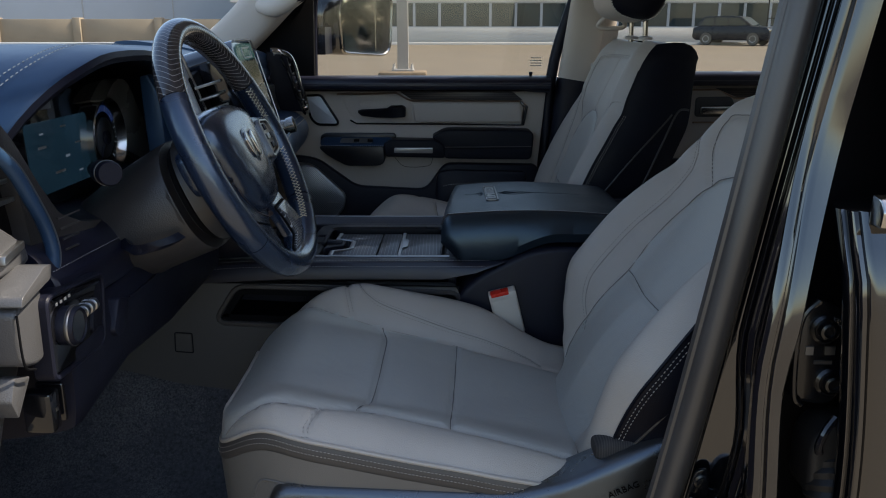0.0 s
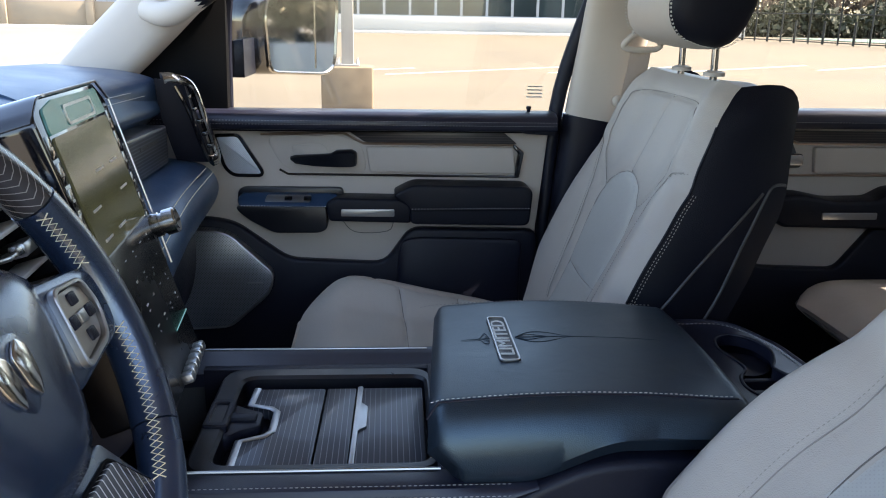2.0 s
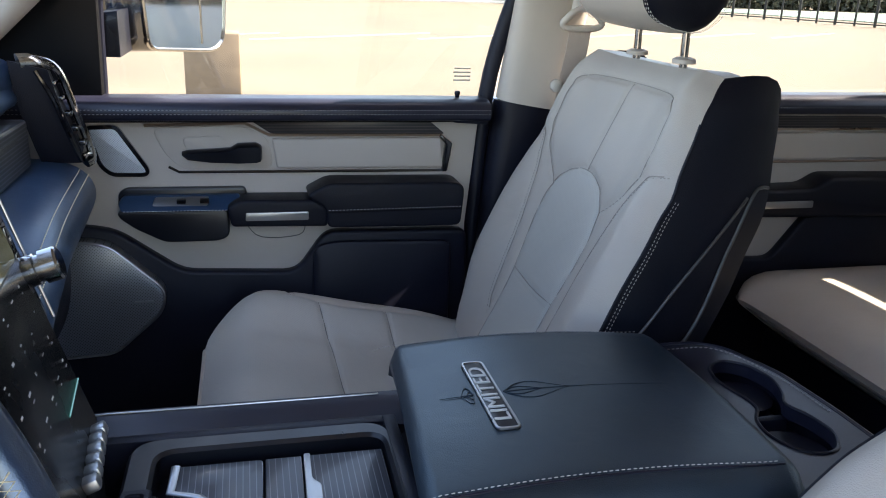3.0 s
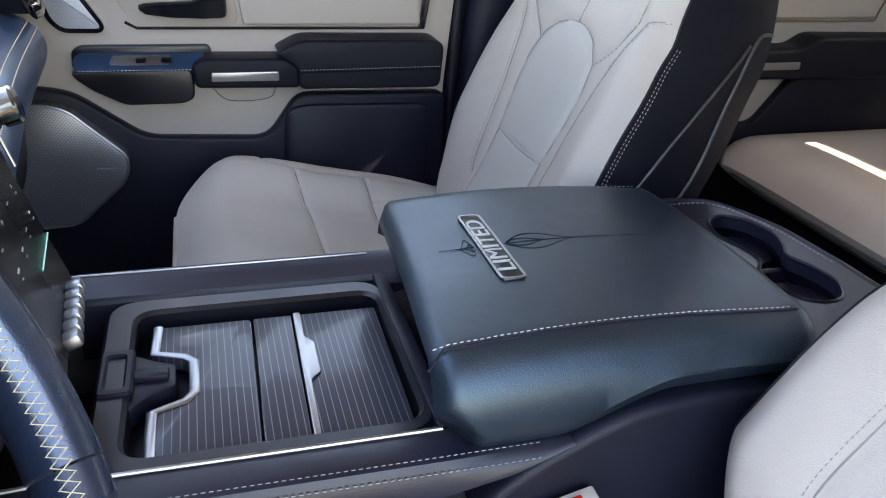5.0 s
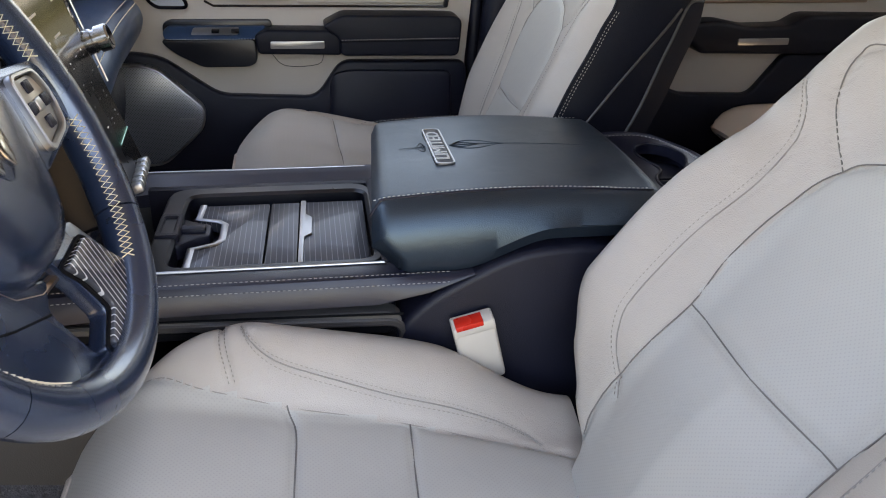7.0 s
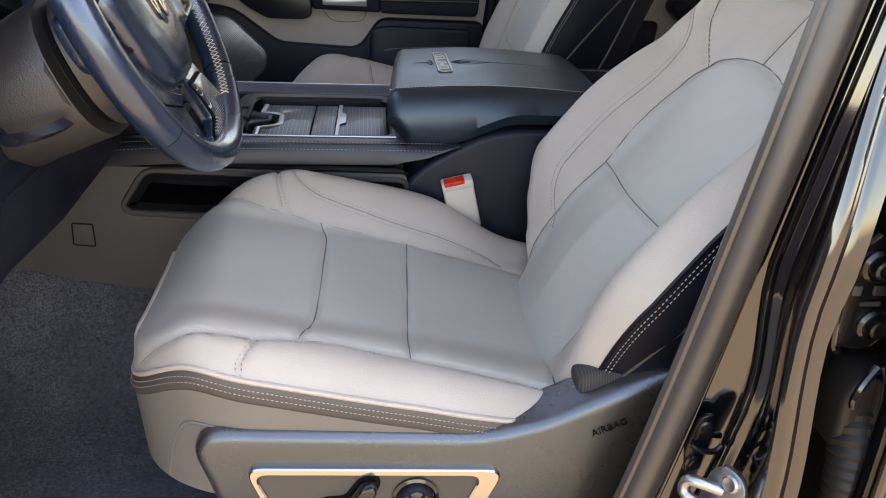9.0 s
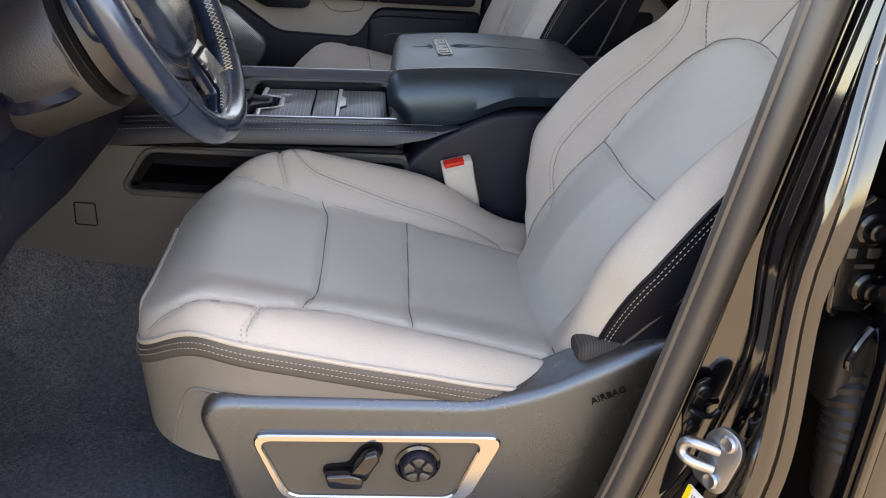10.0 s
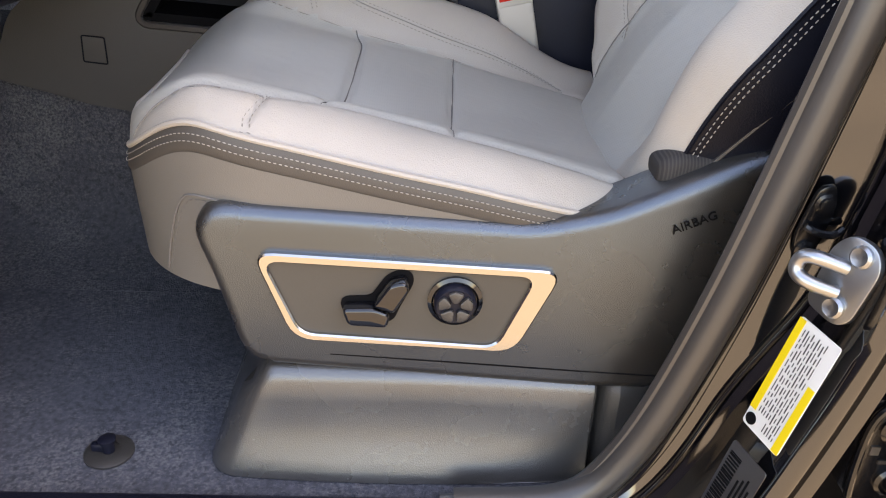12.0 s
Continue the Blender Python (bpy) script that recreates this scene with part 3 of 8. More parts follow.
# Display glow whose blue also stands for reflections in the dark glass.
LCD = display("cluster_display", (0.030, 0.095, 0.165), 0.075, 16)
LCD_BLUE = display("lit_dial_scale", (0.30, 0.40, 0.55), 0.13, 6)
screen = part("centre_display", prism(rounded([(1.030, 1.290), (1.022, 1.385), (1.205, 1.385), (1.205, 1.290)], 0.008), "x", -0.526, -0.5235, 0.0), LCD, cl, "dim centre display, blue glass reflection put in as glow")
# Faint marks in place of blurry reflections on the display.
for k, (y0, z0, w) in enumerate(((1.060, 1.368, 0.010), (1.052, 1.350, 0.022), (1.120, 1.372, 0.016), (1.128, 1.330, 0.012), (1.160, 1.345, 0.020), (1.092, 1.312, 0.030), (1.165, 1.305, 0.012))):
    part("display_mark", rbox(-0.5236, -0.5230, y0, y0 + w, z0, z0 + 0.0022 + 0.0012 * (k % 2), 0.0), LCD_BLUE if k % 3 == 0 else GREY_THREAD, screen)
MASK = mat("grey_gauge_mask", (0.105, 0.100, 0.090), 0.28, vary=0.08, spec=0.6)
crest = []
for k in range(29):
    a = radians(118 - 142 * k / 28)
    c, sn = math.cos(a), math.sin(a)
    outer = 0.068 + 0.034 * smoothstep(118, 45, math.degrees(a)) + 0.052 * smoothstep(30, -24, math.degrees(a))
    crest.append([Vector((-0.5255 + dx, 1.262 + (0.064 + (outer - 0.064) * f) * c, 1.340 + (0.064 + (outer - 0.064) * f) * sn)) for dx, f in ((0.0, 0.0), (0.008, 0.02), (0.012, 0.12), (0.022, 0.92), (0.022, 1.0), (0.0, 1.0))])
part("gauge_mask", loft(crest), MASK, cl, "satin grey crescent beside the dial")
for yy in (1.262,):
    part("dial_bezel", lathe([(0.062, 0.0), (0.062, 0.012), (0.060, 0.014), (0.0545, 0.004), (0.0515, 0.001)], (-0.526, yy, 1.340), (1, 0, 0), 40), CHROME, cl, "polished dial ring")
    dial = part("dial_face", lathe([(0.050, 0.0), (0.050, 0.0015), (0.001, 0.0015)], (-0.5255, yy, 1.340), (1, 0, 0), 32), BLACK, cl)
    part("dial_centre", lathe([(0.031, 0.0), (0.031, 0.003), (0.029, 0.0042), (0.001, 0.0030)], (-0.5245, yy, 1.340), (1, 0, 0), 32), SATIN, dial, "brushed silver dial centre")
    ticks = []
    for k in range(28):
        a = radians(225 - k * 270 / 27)
        r0, r1, wdt = (0.043, 0.048, 0.0007) if k % 3 else (0.040, 0.048, 0.0010)
        c, sn = math.cos(a), math.sin(a)
        ticks.append(tube([(-0.5235, yy + r0 * c, 1.340 + r0 * sn), (-0.5235, yy + r1 * c, 1.340 + r1 * sn)], wdt * 0.5, 4))
    part("dial_marks", joined(ticks), LCD_BLUE, dial)
    part("needle", tube([(-0.5195, yy, 1.340), (-0.5195, yy - 0.026, 1.310)], [0.0022, 0.0008], 6), PLASTIC, dial)
    part("needle_cap", lathe([(0.011, 0), (0.011, 0.005), (0.008, 0.007), (0.001, 0.007)], (-0.5225, yy, 1.340), (1, 0, 0), 20), PLASTIC, dial)
    arc = []
    for k in range(13):
        a = radians(160 - 130 * k / 12)
        arc.append([Vector((-0.5245 + dx, yy + r * math.cos(a), 1.340 + r * math.sin(a))) for dx, r in ((0.0, 0.040), (0.0012, 0.040), (0.0012, 0.0495), (0.0, 0.0495))])
    part("scale_band", loft(arc), display("blue_scale_band", (0.02, 0.05, 0.22), 0.10, 20), dial, "blue lit scale band")
part("cluster_badge", prism(rounded([(1.045, 1.400), (1.045, 1.413), (1.100, 1.413), (1.100, 1.400)], 0.003), "x", -0.526, -0.523, 0.0), SATIN, cl)
# driver side lower pads
low = [(-0.55, 1.285), (-0.46, 1.275), (-0.428, 1.245), (-0.418, 1.215), (-0.43, 1.195), (-0.55, 1.19)]
part("knee_pad", box_y([(0.845, low), (0.85, [(x + 0.004, z) for x, z in low]), (1.10, [(x - 0.01, z - 0.02) for x, z in low]), (1.40, [(x - 0.02, z - 0.04) for x, z in low])]), LEATHER_DARK, dash, "stitched leather knee pad")
part("stitching", stitches(smooth_path([(-0.4235, 0.85, 1.2465), (-0.432, 1.0, 1.236), (-0.440, 1.12, 1.226)], 8), 0.007, 0.6, 0.0006), GREY_THREAD, dash)
kb = [(-0.60, 1.20), (-0.44, 1.190), (-0.411, 1.164), (-0.408, 1.135), (-0.410, 1.100), (-0.424, 1.082), (-0.50, 1.070), (-0.60, 1.065)]


def bolster_at(y, dz, dx=0.0):
    return (y, [(x + dx, z + dz * (1 if z < 1.13 else 0)) for x, z in kb])


part("knee_bolster", box_y([bolster_at(0.84, -0.02, -0.004), bolster_at(0.85, -0.02), bolster_at(0.91, -0.012), bolster_at(1.0, 0.0), bolster_at(1.17, -0.012), bolster_at(1.35, -0.008), bolster_at(1.434, -0.004)]), PLASTIC, dash, "black plastic knee bolster")
part("fold_line", tube(smooth_path([(-0.410, 1.015, 1.163), (-0.410, 1.15, 1.163), (-0.410, 1.30, 1.163), (-0.410, 1.43, 1.163)], 6), 0.0016, 6), LEATHER_DARK, dash)
hl = part("light_switch_panel", prism(rounded([(0.797, 1.146), (0.799, 1.230), (0.934, 1.217), (0.920, 1.138)], 0.012), "x", -0.43, -0.4085, 0.004), GLOSS, dash, "gloss black light switch panel")
part("switch_bezel", ring_prism(rounded([(0.792, 1.140), (0.794, 1.236), (0.939, 1.222), (0.925, 1.133)], 0.014), rounded([(0.797, 1.146), (0.799, 1.230), (0.934, 1.217), (0.920, 1.138)], 0.012), "x", -0.43, -0.4065, 0.002), PLASTIC, hl)
hk = part("light_knob", lathe([(0.0215, 0), (0.0215, 0.014), (0.019, 0.018), (0.0175, 0.018), (0.0165, 0.0155), (0.001, 0.0155)], (-0.409, 0.828, 1.193), (1, 0, 0), 28), PLASTIC, hl, "charcoal headlamp knob")
part("knob_ring", lathe([(0.0222, 0.010), (0.0226, 0.011), (0.0226, 0.013), (0.0216, 0.014)], (-0.409, 0.828, 1.193), (1, 0, 0), 28), SATIN, hk, "satin silver ring")
part("knob_face", lathe([(0.0163, 0), (0.0163, 0.0012), (0.001, 0.0012)], (-0.3936, 0.828, 1.193), (1, 0, 0), 24), GLOSS, hk)
for k in range(3):
    part("dimmer_wheel", lathe([(0.006, -0.004), (0.0075, -0.003), (0.0075, 0.003), (0.006, 0.004)], (-0.407, 0.874 + 0.012 * k, 1.193), (0, 1, 0), 14), SATIN, hl)
for k in range(4):
    part("switch_symbol", rbox(-0.4083, -0.4075, 0.815 + 0.010 * k, 0.819 + 0.010 * k, 1.219, 1.222, 0.0), CREAM, hl)
for k in range(2):
    rel = part("release_switch", rbox(-0.455, -0.4225, 0.806 + 0.030 * k, 0.828 + 0.030 * k, 1.075, 1.122, 0.004), GLOSS, dash)
    part("switch_icon", rbox(-0.4227, -0.4215, 0.815 + 0.030 * k, 0.819 + 0.030 * k, 1.098, 1.102, 0.0), SATIN, rel)
# door-side end of the dashboard: stepped grey cover, side vent and leather edge
END = mat("grey_end_plastic", (0.080, 0.079, 0.081), 0.32, grain=600, bump=0.2, vary=0.10, spec=0.7, kind="cell")
endp = part("end_panel", prism(rounded([(0.655, 1.05), (0.665, 1.275), (0.745, 1.275), (0.806, 1.262), (0.812, 1.150), (0.775, 1.120), (0.735, 1.050)], 0.014, 4), "x", -0.62, -0.450, 0.014, 3), END, dash, "grey plastic end panel")
part("end_cap", prism(rounded([(0.748, 1.236), (0.806, 1.249), (0.802, 1.172), (0.784, 1.166), (0.752, 1.176)], 0.010, 4), "x", -0.46, -0.416, 0.008, 3), END, endp)
part("cap_ridge", prism(rounded([(0.744, 1.240), (0.748, 1.250), (0.800, 1.268), (0.814, 1.266), (0.808, 1.252)], 0.004, 3), "x", -0.47, -0.406, 0.004, 3), END, endp, "raised grey ridge")
part("upper_cap", prism(rounded([(0.742, 1.262), (0.738, 1.312), (0.776, 1.318), (0.828, 1.284), (0.832, 1.262)], 0.014, 4), "x", -0.50, -0.436, 0.010, 3), END, endp)
# Silver highlight on the upper cap, put in as a metal strip.
part("cap_highlight", prism(rounded([(0.770, 1.276), (0.772, 1.285), (0.812, 1.292), (0.812, 1.284)], 0.002, 3), "x", -0.44, -0.430, 0.002), SATIN, endp, "satin strip for the silver highlight")
part("panel_joint", tube(smooth_path([(-0.4145, 0.749, 1.232), (-0.4145, 0.751, 1.180), (-0.4155, 0.772, 1.166)], 5), 0.0014, 6), BLACK, endp)
part("lower_wedge", prism(rounded([(0.742, 1.142), (0.754, 1.164), (0.784, 1.154), (0.752, 1.120)], 0.004, 3), "x", -0.47, -0.428, 0.004), END, endp)
edge = [(-0.450, 0.795, 1.395), (-0.440, 0.822, 1.366), (-0.436, 0.848, 1.325), (-0.434, 0.866, 1.292), (-0.432, 0.872, 1.262), (-0.434, 0.868, 1.236)]
part("leather_edge", tube(smooth_path(edge, 8), 0.0075, 12), LEATHER_DASH, dash, "blue-black leather edge roll")
part("edge_strip", tube([p + Vector((0.0055, 0.0060, 0.002)) for p in smooth_path(edge, 8)], 0.0011, 6), SATIN, dash, "thin satin strip")
part("hood_cheek", prism(rounded([(0.832, 1.412), (0.858, 1.388), (0.900, 1.335), (0.940, 1.292), (1.000, 1.268), (1.060, 1.258), (0.872, 1.225), (0.862, 1.300)], 0.010, 4), "x", -0.520, -0.452, 0.008), SHROUD, dash, "dark grey cheek of the instrument hood")
part("brake_release", prism(rounded([(0.938, 1.144), (0.962, 1.180), (0.995, 1.170), (0.990, 1.150), (0.968, 1.130), (0.950, 1.132)], 0.006), "x", -0.44, -0.401, 0.005), PLASTIC, dash, "dark brake release handle")
part("column_bracket", prism(rounded([(1.175, 1.166), (1.182, 1.182), (1.205, 1.180), (1.235, 1.190), (1.225, 1.174), (1.200, 1.163)], 0.003), "x", -0.428, -0.420, 0.002), SATIN, dash, "bright steel column bracket")
vb = part("side_vent", prism(rounded([(0.730, 1.318), (0.730, 1.405), (0.828, 1.405), (0.866, 1.325), (0.868, 1.270), (0.832, 1.300)], 0.01), "x", -0.52, -0.470, 0.004), BLACK, dash, "black side air vent")
for k in range(4):
    part("vent_slat", prism([(-0.485, 1.322 + 0.021 * k), (-0.485, 1.327 + 0.021 * k), (-0.452, 1.331 + 0.021 * k), (-0.452, 1.326 + 0.021 * k)], "y", 0.732, 0.846 - 0.009 * k, 0.001), SATIN if k < 3 else SHIELD, vb)
for k in range(4):
    part("louvre_line", tube([(-0.4325, 0.892 + 0.004 * k, 1.296 - 0.013 * k), (-0.4385, 0.962 - 0.004 * k, 1.291 - 0.013 * k)], 0.0013, 6), SHIELD, dash)

# centre stack: local right, up and out from the middle of its foot
STACK = Matrix.Translation((-0.328, 1.592, 1.300)) @ Matrix.Rotation(radians(5), 4, "Z") @ Matrix.Rotation(radians(-16.5), 4, "Y")


def on_stack(bm):
    bm.transform(STACK)
    return bm


stack = thing("centre_stack", (-0.40, 1.59, 1.08), "gloss black centre stack with large portrait touchscreen", "infotainment unit")
part("surround", on_stack(prism(rounded([(-0.128, -0.05), (-0.135, 0.175), (-0.10, 0.192), (0.10, 0.190), (0.128, 0.165), (0.118, -0.05)], 0.012), "x", -0.10, 0.0, 0.004)), GLOSS, stack, "gloss black surround")
SCREEN = display("map_display", (0.062, 0.066, 0.032), 0.12, 30)
SCREEN_TOP = display("teal_header_display", (0.02, 0.085, 0.09), 0.26, 45)
scr = part("touchscreen", on_stack(prism(rounded([(-0.108, 0.024), (-0.108, 0.150), (0.094, 0.150), (0.094, 0.024)], 0.006), "x", -0.002, 0.0022, 0.0)), SCREEN, stack, "dim lit map on a portrait touchscreen")
part("screen_header", on_stack(prism(rounded([(-0.112, 0.153), (-0.108, 0.178), (-0.07, 0.184), (0.09, 0.182), (0.098, 0.153)], 0.006), "x", -0.002, 0.0024, 0.0)), SCREEN_TOP, scr, "teal header strip")
part("screen_tile", on_stack(ring_prism(rounded([(-0.05, 0.155), (-0.05, 0.176), (0.055, 0.176), (0.055, 0.155)], 0.006), rounded([(-0.046, 0.158), (-0.046, 0.173), (0.051, 0.173), (0.051, 0.158)], 0.005), "x", 0.002, 0.0035, 0.0)), SATIN, scr)
for i in range(3):
    for j in range(3):
        if (i + j) % 3 != 2:
            part("map_mark", on_stack(rbox(0.002, 0.0029, -0.085 + 0.06 * i, -0.055 + 0.06 * i, 0.036 + 0.032 * j, 0.0385 + 0.032 * j, 0.0)), CREAM, scr)
for sx, cnt in ((0.108, 6), (-0.121, 6)):
    for k in range(cnt):
        part("side_button", on_stack(rbox(-0.001, 0.0012, sx - 0.007, sx + 0.007, 0.002 + 0.026 * k, 0.024 + 0.026 * k, 0.0004)), GLOSS, stack)
        part("button_symbol", on_stack(rbox(0.0010, 0.0017, sx - 0.0032, sx + 0.0028, 0.011 + 0.026 * k, 0.0135 + 0.026 * k, 0.0)), CREAM, stack)
part("screen_edge", tube([STACK @ Vector(p) for p in ((0.003, 0.120, -0.05), (0.003, 0.129, 0.165), (0.003, 0.10, 0.189), (0.003, -0.09, 0.190))], 0.0016, 8), SATIN, stack, "satin edge strip")
LOW = Matrix.Translation((-0.328, 1.592, 1.300)) @ Matrix.Rotation(radians(5), 4, "Z") @ Matrix.Rotation(radians(-20), 4, "Y")


def on_low(bm):
    bm.transform(LOW)
    return bm


ctl = part("control_panel", on_low(prism(rounded([(-0.12, -0.150), (-0.125, 0.024), (0.110, 0.024), (0.070, -0.150)], 0.006), "x", -0.08, 0.002, 0.003)), PANEL, stack, "gloss black button panel")
rngs = random.Random(5)
for i in range(5):
    for j in range(4):
        u, v = -0.090 + 0.038 * i + 0.003 * (j % 2), 0.004 - 0.027 * j
        if rngs.random() < 0.8:
            w = rngs.uniform(0.003, 0.008)
            part("button_symbol", on_low(rbox(0.0016, 0.0024, u, u + w, v, v + rngs.uniform(0.0010, 0.0026), 0.0)), rngs.choice((SILVER, GREY_THREAD)), ctl)
        if rngs.random() < 0.6:
            part("button_symbol", on_low(rbox(0.0016, 0.0024, u + 0.001, u + rngs.uniform(0.003, 0.007), v - 0.0065, v - 0.0052, 0.0)), GREY_THREAD, ctl)
part("light_bar", tube([LOW @ Vector((0.0022, 0.005, -0.104)), LOW @ Vector((0.0022, 0.080, -0.104))], 0.0009, 6), display("teal_light_bar", (0.03, 0.12, 0.12), 0.3, 3), ctl, "thin teal light bar")
for k in range(6):
    part("toggle_switch", on_low(rbox(0.0, 0.015, -0.058 + 0.0175 * k, -0.0425 + 0.0175 * k, -0.149, -0.137, 0.0032)), SATIN, stack, "ribbed satin chrome toggle")
for side, nm in ((0.106, "tuning_knob"),):
    c = STACK @ Vector((0.0, side, 0.004))
    ax = (STACK.to_3x3() @ Vector((1, 0, 0)))
    k = part(nm, lathe([(0.0155, 0.0), (0.0155, 0.012), (0.0135, 0.013), (0.0135, 0.017), (0.0165, 0.018), (0.0165, 0.031), (0.0145, 0.033), (0.001, 0.0325)], c, ax, 28), CHROME, stack, "chrome rotary knob")
    part("knob_insert", lathe([(0.0125, 0.0), (0.0125, 0.001), (0.001, 0.001)], c + ax * 0.0326, ax, 20), GLOSS, k)
part("stack_foot", prism(rounded([(-0.62, 1.03), (-0.62, 1.26), (-0.38, 1.26), (-0.305, 1.155), (-0.31, 1.12), (-0.42, 1.03)], 0.02), "y", 1.478, 1.705, 0.008), PLASTIC, stack)
part("centre_fascia", prism(rounded([(-0.462, 1.12), (-0.475, 1.43), (-0.462, 1.434), (-0.446, 1.40), (-0.436, 1.20), (-0.448, 1.12)], 0.004), "y", 1.300, 1.43, 0.004), LEATHER_DASH, dash)
part("centre_body", prism(rounded([(-0.80, 1.12), (-0.80, 1.43), (-0.475, 1.44), (-0.445, 1.40), (-0.435, 1.20), (-0.46, 1.12)], 0.02), "y", 1.425, 1.76, 0.01), LEATHER_DASH, dash, "leather centre panel")
part("body_stitching", stitches([(-0.4435, 1.296, 1.388), (-0.4435, 1.40, 1.382)], 0.007, 0.6, 0.0011), CREAM_THREAD, dash)
# centre vents beside the screen
vent = part("centre_vent", on_stack(prism(rounded([(-0.205, -0.02), (-0.232, 0.150), (-0.138, 0.160), (-0.131, -0.02)], 0.01), "x", -0.12, -0.065, 0.004)), BLACK, stack, "tall black air vent with silver slats")
for k in range(7):
    sl = rbox(-0.080, -0.036, -0.200 - 0.0036 * k, -0.138, 0.006 + 0.0205 * k, 0.0105 + 0.0205 * k, 0.0014)
    part("vent_slat", on_stack(sl), SATIN if k % 2 else SILVER, vent)
part("vent_tab", on_stack(rbox(-0.046, -0.030, -0.190, -0.160, 0.064, 0.077, 0.003)), SATIN, vent)
part("vent_base", on_stack(prism(rounded([(-0.205, -0.075), (-0.205, -0.010), (-0.132, -0.010), (-0.132, -0.075)], 0.012), "x", -0.09, -0.040, 0.008)), SHIELD, vent, "dark lower vent trim")
part("start_button", lathe([(0.016, 0), (0.016, 0.004), (0.013, 0.006), (0.001, 0.006)], STACK @ Vector((-0.040, -0.168, -0.042)), STACK.to_3x3() @ Vector((1, 0, 0)), 24), SATIN, vent)
BLADE = dotted(mat("dotted_silver_blade", (0.74, 0.75, 0.80), 0.36, metal=0.25), 0.0034, 0.2, 0.85, (1, 2))
blade = [(-0.432, 1.300, 1.462, 1.352, 1.472), (-0.428, 1.294, 1.455, 1.360, 1.466), (-0.412, 1.306, 1.415, 1.371, 1.415), (-0.400, 1.316, 1.375, 1.384, 1.372), (-0.394, 1.322, 1.352, 1.392, 1.347), (-0.396, 1.330, 1.338, 1.388, 1.336)]
part("silver_blade", loft([[Vector((x - 0.022, ya, za)), Vector((x - 0.003, ya + 0.001, za)), Vector((x, ya + 0.006, za)), Vector((x, yb - 0.006, zb)), Vector((x - 0.003, yb - 0.001, zb)), Vector((x - 0.022, yb, zb))] for x, ya, za, yb, zb in blade]), BLADE, stack, "dotted silver blade beside the vents")
part("blade_edge", tube([(x + 0.001, yb, zb) for x, ya, za, yb, zb in blade[1:5]], 0.003, 8), SATIN, stack, "satin blade edge")

# passenger side
up = [(-0.68, 1.472), (-0.56, 1.470), (-0.495, 1.455), (-0.462, 1.420), (-0.466, 1.385), (-0.62, 1.36)]
part("upper_pad", box_y([(1.725, up), (2.0, [(x - 0.004, z - 0.004) for x, z in up]), (2.26, [(x - 0.016, z - 0.012) for x, z in up]), (2.285, [(x - 0.03, z - 0.02) for x, z in up])]), LEATHER_DASH, dash, "stitched leather upper pad")
part("stitching", joined([stitches(smooth_path([(-0.4610 + dx, 1.73, 1.428 + dz), (-0.465 + dx, 2.0, 1.424 + dz), (-0.477 + dx, 2.25, 1.416 + dz)], 8), 0.006, 0.7, 0.0007) for dx, dz in ((0, 0), (-0.006, 0.009))]), WHITE_THREAD, dash)
BIN = striped("ribbed_satin_panel", (0.030, 0.034, 0.042), (0.13, 0.14, 0.155), "z", 0.0058, 0.35, 0.32, coat=0.2)
binp = part("upper_glovebox_lid", prism(rounded([(1.735, 1.285), (1.735, 1.370), (2.235, 1.362), (2.235, 1.290)], 0.008), "x", -0.56, -0.452, 0.006), BIN, dash, "ribbed dark glovebox lid")
part("lid_lettering_bar", rbox(-0.4525, -0.4512, 2.06, 2.17, 1.338, 1.345, 0.0), SHIELD, binp)
lowp = [(-0.60, 1.285), (-0.47, 1.288), (-0.415, 1.280), (-0.385, 1.258), (-0.378, 1.225), (-0.40, 1.185), (-0.46, 1.15), (-0.60, 1.14)]
part("lower_pad", box_y([(1.715, [(x + 0.035, z - 0.02) for x, z in lowp]), (1.74, [(x + 0.045, z - 0.005) for x, z in lowp]), (2.0, [(x + 0.018, z) for x, z in lowp]), (2.30, lowp), (2.335, [(x - 0.02, z - 0.006) for x, z in lowp])]), LEATHER_DASH, dash, "leather lower pad with cream stitching")
part("stitching", joined([stitches(smooth_path([(-0.339 + dx, 1.74, 1.262 + dz), (-0.364 + dx, 2.0, 1.268 + dz), (-0.386 + dx, 2.30, 1.262 + dz)], 8), 0.007, 0.6, 0.0009) for dx, dz in ((0, 0), (-0.012, 0.009))]), CREAM_THREAD, dash)
gb = [(-0.62, 1.16), (-0.45, 1.155), (-0.425, 1.12), (-0.44, 1.02), (-0.50, 0.94), (-0.62, 0.92)]
part("glovebox", box_y([(1.73, gb), (1.74, [(x + 0.01, z) for x, z in gb]), (2.28, gb), (2.30, [(x - 0.02, z) for x, z in gb])]), PLASTIC, dash, "black lower glovebox")
